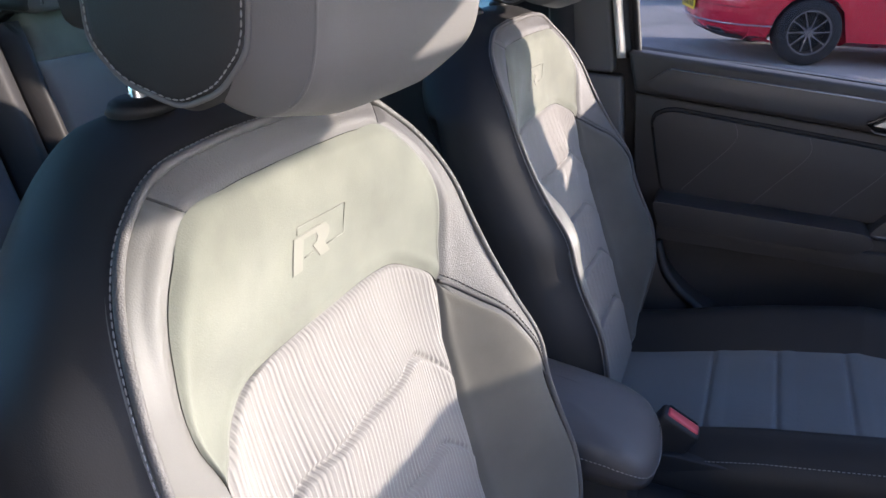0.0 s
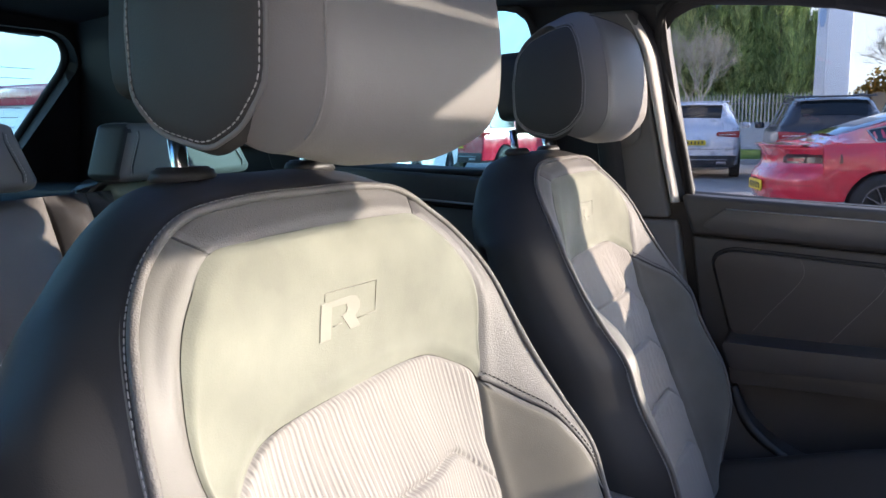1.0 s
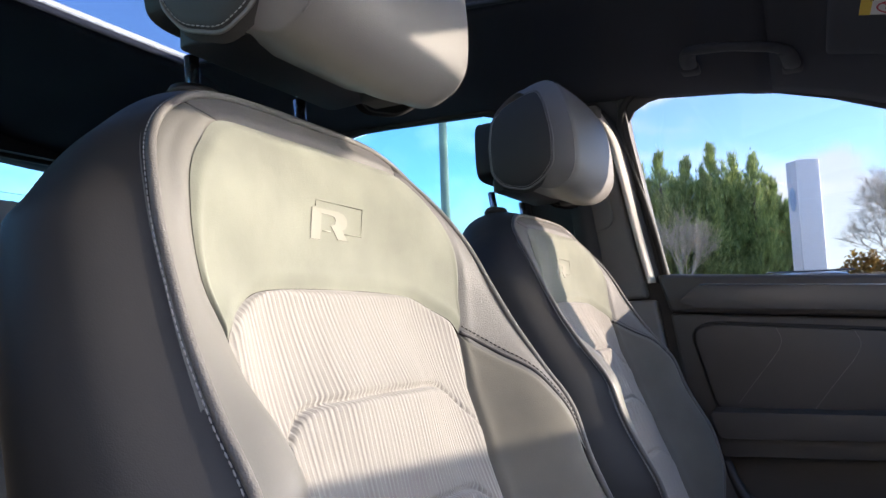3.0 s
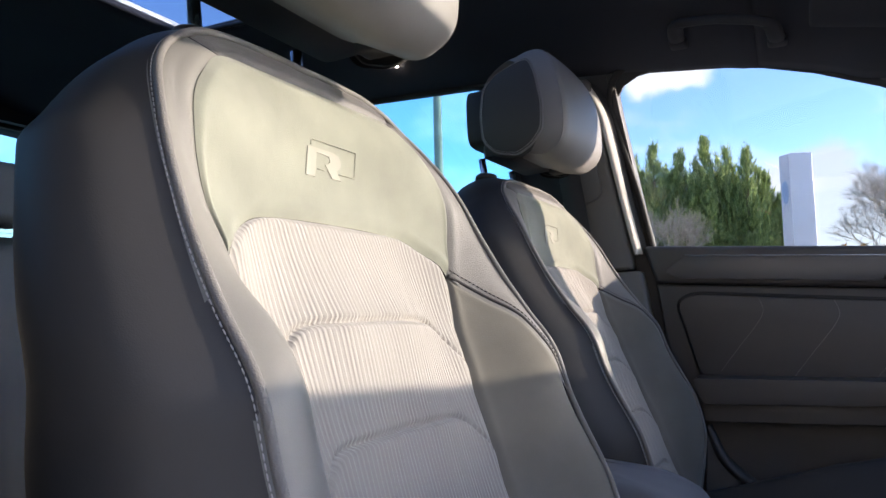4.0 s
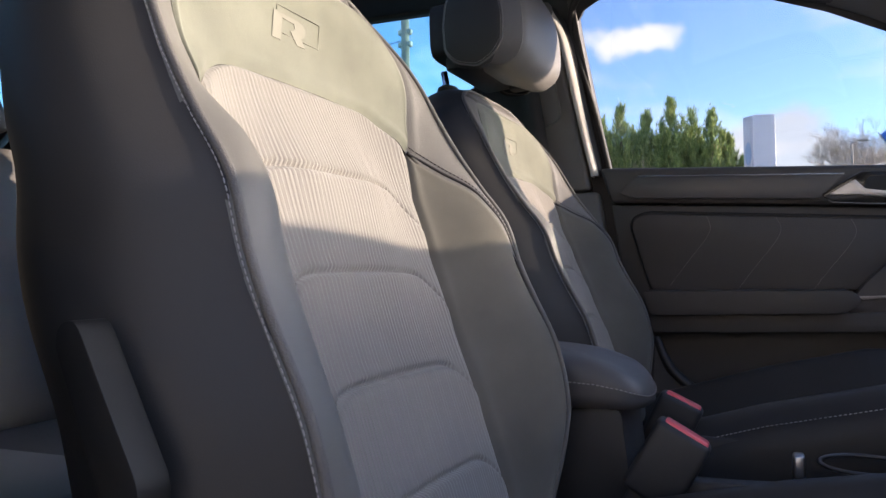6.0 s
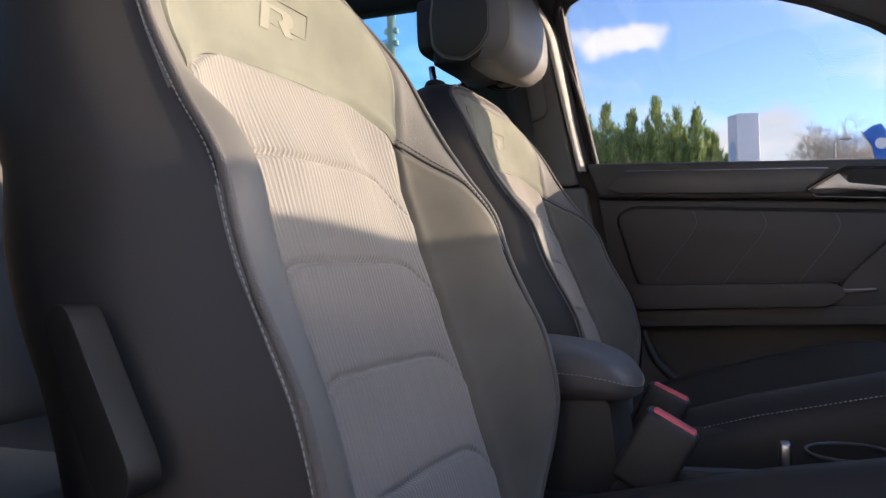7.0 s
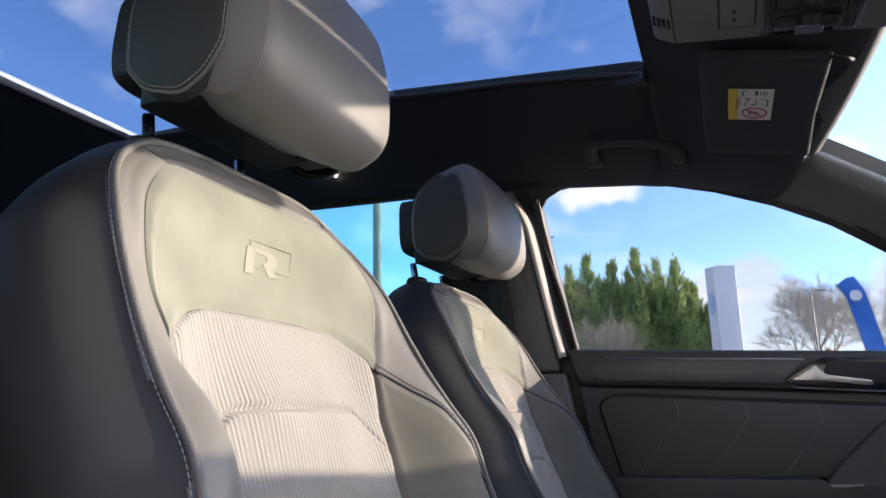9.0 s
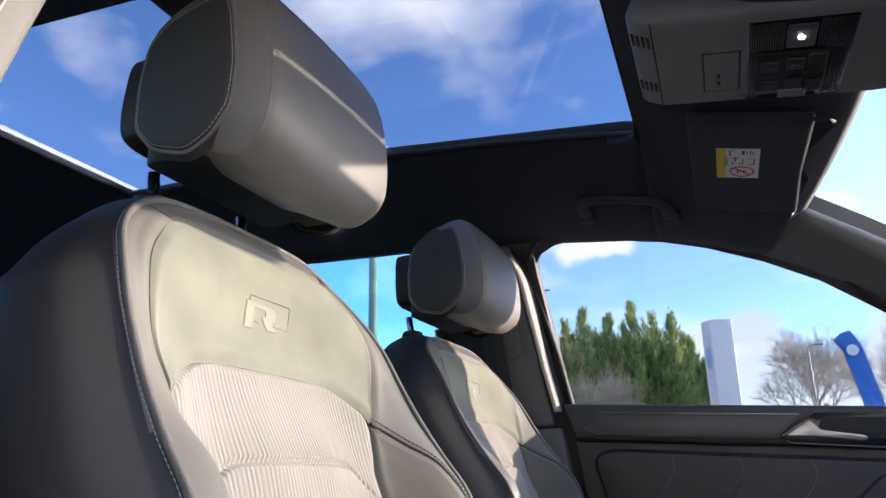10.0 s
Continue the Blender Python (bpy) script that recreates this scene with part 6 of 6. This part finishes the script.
        part("rear_valance", slab_bm(rounded([(-w * 0.88, 0.26), (w * 0.88, 0.26), (w * 0.95, 0.52), (-w * 0.95, 0.52)], 0.04), "x", xr - 0.04, xr + 0.3, 0.02), PLASTIC, car)
        part("bumper_line", box_bm((0.02, w * 1.5, 0.02), (xr - 0.045, 0, 0.43), 0.005), SATIN, car)
    if spec.get("spoiler"):
        part("spoiler", box_bm((0.16, w * 1.5, 0.03), (xr + spec["spoiler"][0], 0, spec["spoiler"][1]), 0.012, 3), paint, car)
    if spec.get("rails"):
        for s in (-1, 1):
            xa, xb = spec["rails"]
            tube("roof_rail", [(xa + (xb - xa) * k / 8, s * station(xa + (xb - xa) * k / 8)[3] * 0.95, station(xa + (xb - xa) * k / 8)[1] + (0.02 if 0 < k < 8 else -0.01)) for k in range(9)], 0.018, PLASTIC, car)
    for s in (-1, 1):
        part("side_mirror", box_bm((0.16, 0.20, 0.14), (spec["mirror"], s * (w + 0.14), station(spec["mirror"])[0] + 0.07), 0.04, 3), paint, car)
    car.matrix_basis = pose(*at, 0, 0, heading)
    return car


FAST = dict(stations=[(-2.02, 1.00, 1.015, 0.915, 0.58, 0.22), (-1.75, 1.01, 1.10, 0.925, 0.57, 0.21), (-1.4, 1.01, 1.20, 0.935, 0.57, 0.2), (-1.0, 0.99, 1.31, 0.935, 0.58, 0.2), (-0.6, 0.97, 1.39, 0.935, 0.60, 0.2), (0.1, 0.95, 1.43, 0.935, 0.60, 0.2), (0.7, 0.95, 1.28, 0.93, 0.62, 0.2), (1.25, 0.95, 0.99, 0.92, 0.7, 0.2), (1.9, 0.86, 0.87, 0.90, 0.7, 0.2), (2.3, 0.72, 0.73, 0.82, 0.6, 0.22), (2.43, 0.56, 0.57, 0.70, 0.5, 0.26)],
            wheels=(-1.40, 1.44), r=0.345, windows=((-1.50, -0.72), (-0.66, 0.10), (0.14, 0.86)), rear=(-1.80, -0.95), front=(0.3, 1.15), tail=True, mirror=0.72)
SUV = dict(stations=[(-2.40, 0.80, 0.81, 0.84, 0.6, 0.30), (-2.36, 1.10, 1.11, 0.94, 0.62, 0.28), (-2.22, 1.14, 1.35, 0.96, 0.66, 0.26), (-1.95, 1.14, 1.62, 0.97, 0.68, 0.25), (-1.4, 1.13, 1.70, 0.98, 0.70, 0.25), (-0.4, 1.11, 1.73, 0.98, 0.71, 0.25), (0.2, 1.10, 1.70, 0.98, 0.70, 0.25), (0.75, 1.09, 1.45, 0.98, 0.72, 0.25), (1.25, 1.08, 1.12, 0.97, 0.75, 0.25), (1.9, 1.02, 1.03, 0.95, 0.7, 0.25), (2.3, 0.86, 0.87, 0.88, 0.6, 0.28), (2.42, 0.6, 0.61, 0.74, 0.5, 0.32)],
           wheels=(-1.45, 1.45), r=0.375, windows=((-1.75, -1.12), (-1.05, -0.22), (-0.15, 0.85)), rear=(-2.24, -1.98), front=(0.35, 1.15), lamp=0.98, plate=0.80, spoiler=(0.42, 1.69), rails=(-1.7, 0.2), mirror=0.75)
VAN = dict(stations=[(-2.45, 0.80, 0.81, 0.90, 0.7, 0.30), (-2.42, 1.15, 1.85, 0.95, 0.78, 0.28), (-2.2, 1.15, 1.94, 0.96, 0.80, 0.26), (-1.0, 1.14, 1.97, 0.96, 0.81, 0.25), (0.6, 1.13, 1.95, 0.96, 0.80, 0.25), (1.05, 1.12, 1.80, 0.96, 0.78, 0.25), (1.7, 1.10, 1.25, 0.95, 0.76, 0.25), (2.2, 1.0, 1.01, 0.93, 0.7, 0.26), (2.45, 0.7, 0.71, 0.82, 0.5, 0.3)],
           wheels=(-1.5, 1.5), r=0.35, windows=((-2.1, -1.1), (-0.95, 0.15), (0.25, 1.25)), rear=(-2.43, -2.40), front=(1.0, 1.65), lamp=1.0, plate=0.7, mirror=1.2)
build_car("red_car", "glossy red fastback car parked with its tail turned", FAST, REDP, (1.775, 9.52, 0), 18)
build_car("silver_car", "silver off-roader parked, seen from behind", SUV, SILVERP, (-2.6, 19.0, 0), 95)
build_car("dark_car", "dark blue off-roader parked beside the pylon", SUV, NAVYP, (0.05, 17.2, 0), 97)
build_car("blue_hatchback", "blue car parked beyond the dark off-roader", SUV, NAVYP, (2.55, 26.0, 0), 88)
build_car("white_van", "white van parked beyond the rear doors", VAN, SIGNW, (-8.35, 13.7, 0), -77)
build_car("red_van", "red van parked beyond the rear doors", VAN, REDP, (-8.0, 20.2, 0), 72)
build_car("blue_car", "blue estate parked behind the car", SUV, NAVYP, (-12.0, 2.2, 0), 20)


def fence(name, label, x0, x1, y, h, pitch, w, mat):
    V, F = [], []
    x = x0
    k = 0
    while x < x1:
        o = len(V)
        t = 0.05
        hh = h + 0.02 * math.sin(k * 7.3)
        pts = [(x, 0.0), (x + w, 0.0), (x + w, hh - 0.08), (x + w / 2, hh), (x, hh - 0.08)]
        V += [(a, y, b) for a, b in pts] + [(a, y + 0.02, b) for a, b in pts]
        F += [tuple(o + i for i in range(5)), tuple(o + 9 - i for i in range(5))] + [(o + i, o + 5 + i, o + 5 + (i + 1) % 5, o + (i + 1) % 5) for i in range(5)]
        x += pitch
        k += 1
    f = thing(name, label, "fence")
    ob = put("pales", mesh_of("pales", V, F, mat, False), f)
    ob["kind"] = "stuff"
    for z in (0.5, h - 0.45):
        part("rail", box_bm((x1 - x0, 0.04, 0.05), ((x0 + x1) / 2, y + 0.05, z), 0.0), mat, f)
    return f


fence("palisade_fence", "galvanised steel palisade fence behind the grass", -30, 1.9, 36.8, 2.50, 0.16, 0.07, STEEL)
fence("board_fence", "brown close-boarded timber fence beside the trees", 2.1, 34, 37.0, 2.42, 0.125, 0.12, FENCEW)


def conifer(x, y, h, r, seed):
    rnd = random.Random(seed)
    t = thing("conifer", "tall dense green conifer behind the fence", "tree", "conifers", at=(x, y, 0))
    tube("trunk", [(0, 0, 0), (0.05, 0, h * 0.4), (0, 0.05, h * 0.75), (0, 0, h * 0.93)], [0.28, 0.2, 0.1, 0.02], BARK, t)
    spires = [(0, 0, h, r * 0.80)]
    for k in range(24):
        a, q = rnd.random() * 6.283, 0.35 + 0.65 * rnd.random()
        spires.append((r * 0.95 * q * math.cos(a), r * 0.95 * q * math.sin(a), h * (0.52 + (0.46 - 0.16 * q) * rnd.random()), r * (0.26 + 0.26 * rnd.random())))
    V, F = [], []
    for sx, sy, sh, sr in spires:
        # plumes: short rising sprays, each of many needles
        for _ in range(int((125 if sx else 300) * sh / h)):
            u = rnd.random() ** 0.8
            z = 0.8 + (sh - 0.8) * u
            a = rnd.random() * 6.283
            ca, sa = math.cos(a), math.sin(a)
            rr = 1.4 * sr * (1 - u) ** 0.95 * (0.20 + 0.85 * rnd.random())
            reach, up = (0.25 + 0.45 * rnd.random()) * (0.32 + 0.9 * (1 - u)), 0.8 + 1.6 * u + rnd.gauss(0, 0.3)
            for _ in range(16):
                k = rnd.random()
                cx, cy, cz = sx + (rr + reach * k) * ca + rnd.gauss(0, 0.05), sy + (rr + reach * k) * sa + rnd.gauss(0, 0.05), z + reach * up * k + rnd.gauss(0, 0.05)
                b = a + rnd.gauss(0, 0.8)
                v = up + rnd.gauss(0, 0.5)
                q = 1 / math.sqrt(1 + v * v)
                l = (0.18 + 0.22 * rnd.random()) * (1.15 - 0.4 * k)
                w = 0.022 + 0.028 * rnd.random()
                c = rnd.random() * 6.283
                wx, wy, wz = -math.sin(b) * math.cos(c) * w, math.cos(b) * math.cos(c) * w, math.sin(c) * w
                o = len(V)
                V += [(cx - wx, cy - wy, cz - wz), (cx + wx, cy + wy, cz + wz), (cx + math.cos(b) * q * l, cy + math.sin(b) * q * l, cz + v * q * l)]
                F.append((o, o + 1, o + 2))
    put("crown", mesh_of("crown", V, F, CONIFER, False), t)


for k, (x, y, h, r) in enumerate(((-10.4, 40, 8.2, 1.5), (-8.9, 40.5, 8.6, 1.4), (-7.6, 41, 8.7, 1.4), (-6.4, 40, 9.1, 1.3), (-5.1, 40, 8.6, 1.3), (-3.8, 40, 9.2, 1.3), (-2.8, 41, 8.7, 1.2), (-1.8, 40, 8.4, 1.2), (-1.0, 41, 7.2, 1.0), (-12.0, 40.5, 7.4, 1.5))):
    conifer(x, y, h, r, k + 1)


def bare_tree(name, label, x, y, h, seed, spread=0.55, depth=6, mat=BARK):
    rnd = random.Random(seed)
    t = thing(name, label, "tree", at=(x, y, 0))
    V, F = [], []
    def grow(p, d, length, rad, left):
        q = p + d * length
        v, f = tube_data([p, p.lerp(q, 0.5) + Vector((rnd.gauss(0, 1), rnd.gauss(0, 1), 0)) * length * 0.05, q], [rad, rad * 0.8, rad * 0.6], 5, False)
        o = len(V)
        V.extend(v)
        F.extend([tuple(o + i for i in g) for g in f])
        if left == 0:
            return
        for _ in range(3 if left > 1 else 4):
            nd = (d + Vector((rnd.gauss(0, spread), rnd.gauss(0, spread), rnd.gauss(0.12, 0.25)))).normalized()
            grow(p.lerp(q, 0.55 + 0.45 * rnd.random()), nd, length * (0.66 + 0.2 * rnd.random()), rad * 0.64, left - 1)
    grow(Vector((0, 0, 0)), Vector((0, 0, 1)), h * 0.27, h * 0.012, depth)
    put("branches", mesh_of("branches", V, F, mat, True), t)
    return t


bare_tree("bare_tree", "leafless winter tree behind the fence", 5.2, 44, 9.8, 5, 0.50, 8, GREYBARK)
bare_tree("bare_tree", "leafless winter tree behind the fence", 9.6, 45, 9.0, 8, 0.5, 7, GREYBARK)
bare_tree("bare_tree", "thin leafless sapling by the fence", -5.4, 37.6, 6.6, 11, 0.30, 7, PALEBARK)


def bush(x, y, h, r, mat, seed, label):
    rnd = random.Random(seed)
    t = thing("bush", label, "bush", at=(x, y, 0))
    tube("stem", [(0, 0, 0), (0.1, 0, h * 0.5), (0.05, 0, h * 0.8)], [0.08, 0.05, 0.02], BARK, t)
    V, F = [], []
    for _ in range(2600):
        a, b, q = rnd.random() * 6.283, math.acos(2 * rnd.random() - 1), rnd.random() ** 0.4
        lob = 0.8 + 0.2 * math.sin(4 * a + seed) * math.sin(3 * b)
        c = Vector((r * q * lob * math.sin(b) * math.cos(a), r * q * lob * math.sin(b) * math.sin(a), h * 0.55 + h * 0.45 * q * lob * math.cos(b)))
        n = Vector((rnd.gauss(0, 1), rnd.gauss(0, 1), rnd.gauss(0, 1))).normalized()
        s = n.orthogonal().normalized() * (0.07 + 0.08 * rnd.random())
        w = n.cross(s)
        o = len(V)
        V += [c - s, c + w * 0.6, c + s, c - w * 0.6]
        F.append((o, o + 1, o + 2, o + 3))
    put("leaves", mesh_of("leaves", V, F, mat, False), t)


for k, (x, y, h, r) in enumerate(((2.9, 41.5, 3.9, 1.6), (4.9, 42, 4.0, 1.9), (7.4, 42.5, 3.7, 1.7), (9.8, 41.5, 4.0, 1.9), (12.4, 42, 4.2, 2.0))):
    bush(x, y, h, r, AUTUMN, 30 + k, "orange-leaved autumn bush behind the fence")
for k in range(9):
    bush(-12 + k * 1.5, 40.6 + 0.5 * (k % 2), 3.0 + 0.5 * (k % 3), 1.1, HEDGE, 50 + k, "scrubby undergrowth below the conifers")

ROOFT = material("olive_roof_tiles", (0.52, 0.42, 0.13), 0.9, grain=0.5, grain_size=30, mottle=0.25, mottle_size=1.5)
RENDERW = material("cream_render", (0.66, 0.62, 0.52), 0.9, grain=0.3, grain_size=40, mottle=0.08)
house = thing("bungalow", "cream bungalow with an olive-green tiled roof", "house", at=(-19.7, 20.4, 0))
part("wall", box_bm((7.0, 5.0, 2.6), (0, 0, 1.3), 0.02), RENDERW, house)
V = [(-3.9, -2.9, 2.58), (3.9, -2.9, 2.58), (3.9, 2.9, 2.58), (-3.9, 2.9, 2.58), (-1.6, 0, 4.3), (1.6, 0, 4.3), (-3.9, -2.9, 2.46), (3.9, -2.9, 2.46), (3.9, 2.9, 2.46), (-3.9, 2.9, 2.46)]
F = [(0, 1, 5, 4), (1, 2, 5), (2, 3, 4, 5), (3, 0, 4), (6, 7, 1, 0), (7, 8, 2, 1), (8, 9, 3, 2), (9, 6, 0, 3), (9, 8, 7, 6)]
put("roof", mesh_of("roof", V, F, ROOFT, False), house)
for x in (-2.0, 0.6, 2.4):
    w = part("window", box_bm((1.2, 0.08, 1.0), (x, -2.52, 1.45), 0.01), SIGNW, house)
    part("pane", box_bm((1.0, 0.04, 0.8), (x, -2.56, 1.45), 0.005), CARGLASS, w)
tube("flue", [(0.4, 0, 4.35), (0.4, 0, 5.0)], 0.06, STEEL, house)

# pylon sign
py = thing("pylon_sign", "tall white and grey pylon sign with a round emblem", "sign", at=(0.0, 0, 0))
part("front_panel", slab_bm([(0.16, 24.0), (0.80, 24.25), (0.80, 24.50), (0.16, 24.5)], "z", 0.1, 5.45, 0.02), SIGNW, py)
part("side_panel", slab_bm([(-0.12, 24.35), (0.155, 23.995), (0.155, 24.495), (-0.08, 24.6)], "z", 0.1, 5.43, 0.02), SIGNG, py)
V = []
for i in range(32):
    t = 2 * math.pi * i / 32
    V.append((0.01 + 0.09 * math.cos(t), 24.155 - 0.115 * math.cos(t), 4.25 + 0.36 * math.sin(t)))
put("emblem", mesh_of("emblem", V, [tuple(range(32))], EMBLEM, False), py)
part("base", box_bm((1.5, 0.7, 0.12), (0.3, 24.3, 0.06), 0.02), KERB, py)

pole = thing("telegraph_pole", "weathered wooden telegraph pole with fittings", "pole", at=(-8.8, 18.0, 0))
tube("shaft", [(0, 0, 0), (0, 0, 4), (0, 0, 7.95)], [0.15, 0.13, 0.115], WOODPOLE, pole, sides=14)
for z in (7.55, 7.2):
    part("bracket", box_bm((0.42, 0.16, 0.16), (0, 0, z), 0.04, 2), STEEL, pole)
tube("cap", [(0, 0, 7.94), (0, 0, 8.02)], 0.13, STEEL, pole, sides=12)
wire = tube("overhead_wire", [Vector((-8.8 - 14 * t, 18 + 3 * t, 7.35 + 1.2 * t - 2.2 * t * (1 - t))) for t in [k / 12 for k in range(13)]], 0.012, RUBBER, None, sides=5)
tagged(wire, "black overhead cable slung from the pole", "cable")

tall = thing("street_lamp", "tall slim street lamp rising beyond the trees", "street lamp", at=(-10.15, 46.0, 0))
tube("column", [(0, 0, 0), (0, 0, 11.7), (0.03, 0, 12.0), (0.3, 0, 12.15)], [0.09, 0.05, 0.04, 0.035], STEEL, tall)
part("head", box_bm((0.55, 0.2, 0.10), (0.55, 0, 12.17), 0.04), STEEL, tall)
lampp = thing("street_lamp", "slim grey street lamp", "street lamp", at=(4.15, 36.0, 0))
tube("column", [(0, 0, 0), (0, 0, 5.9), (-0.03, 0, 6.0), (0.25, 0, 6.1)], [0.06, 0.045, 0.04, 0.03], STEEL, lampp)
part("head", box_bm((0.45, 0.16, 0.08), (0.42, 0, 6.1), 0.03), STEEL, lampp)

flag = thing("feather_flag", "tall blue feather flag on a pole", "flag", at=(4.15, 23.0, 0))
tube("pole", [(0, 0, 0), (-0.1, 0, 2.0), (-0.5, 0, 4.0), (-0.75, 0, 4.45)], 0.02, STEEL, flag)
V = []
for i in range(24):
    t = i / 23
    z = 1.0 + 3.4 * t
    xx = interp(z, [(0, 0), (2.0, -0.1), (4.0, -0.5), (4.45, -0.75)])
    for j in range(8):
        u = j / 7
        V.append((xx + u * 0.52 * (1 - 0.10 * t), 0.08 * math.sin(u * 5 + t * 7), z + 0.25 * u * t + 0.03 * math.sin(u * 6 + t * 5)))
ob = put("cloth", mesh_of("cloth", V, grid_faces(24, 8), BLUEFLAG), flag)
V = [(xx0, yy0, zz0) for xx0, yy0, zz0 in [(-0.27 + 0.16 * math.cos(2 * math.pi * i / 24), -0.10, 4.05 + 0.16 * math.sin(2 * math.pi * i / 24)) for i in range(24)]]
put("emblem", mesh_of("emblem", V, [tuple(range(24))], SIGNW, False), flag)

bld = thing("showroom", "pale low showroom building with a red fascia", "building")
part("wall", box_bm((14, 6, 2.2), (-27, 20, 1.1), 0.02), SIGNW, bld)
part("fascia", box_bm((14.4, 6.4, 0.7), (-27, 20, 2.55), 0.03), REDP, bld)
for k in range(5):
    part("window", box_bm((0.06, 0.9, 1.7), (-19.98, 17.7 + k * 1.15, 1.2), 0.01), CARGLASS, bld)

# plain unseen building added behind the camera; its pale wall bounces sunlight into the cabin
CREAMW = material("cream_bounce_wall", (0.74, 0.68, 0.58), 0.9, grain=0.5, grain_size=30, mottle=0.2, mottle_size=1.5)
back = thing("bounce_building", "unseen plain cream building added to bounce sunlight into the car", "building")
part("wall", box_bm((36, 4, 5.6), (2, -14, 2.8), 0.03), CREAMW, back)
part("roof", box_bm((36.6, 4.6, 0.3), (2, -14, 5.75), 0.03), STEEL, back)
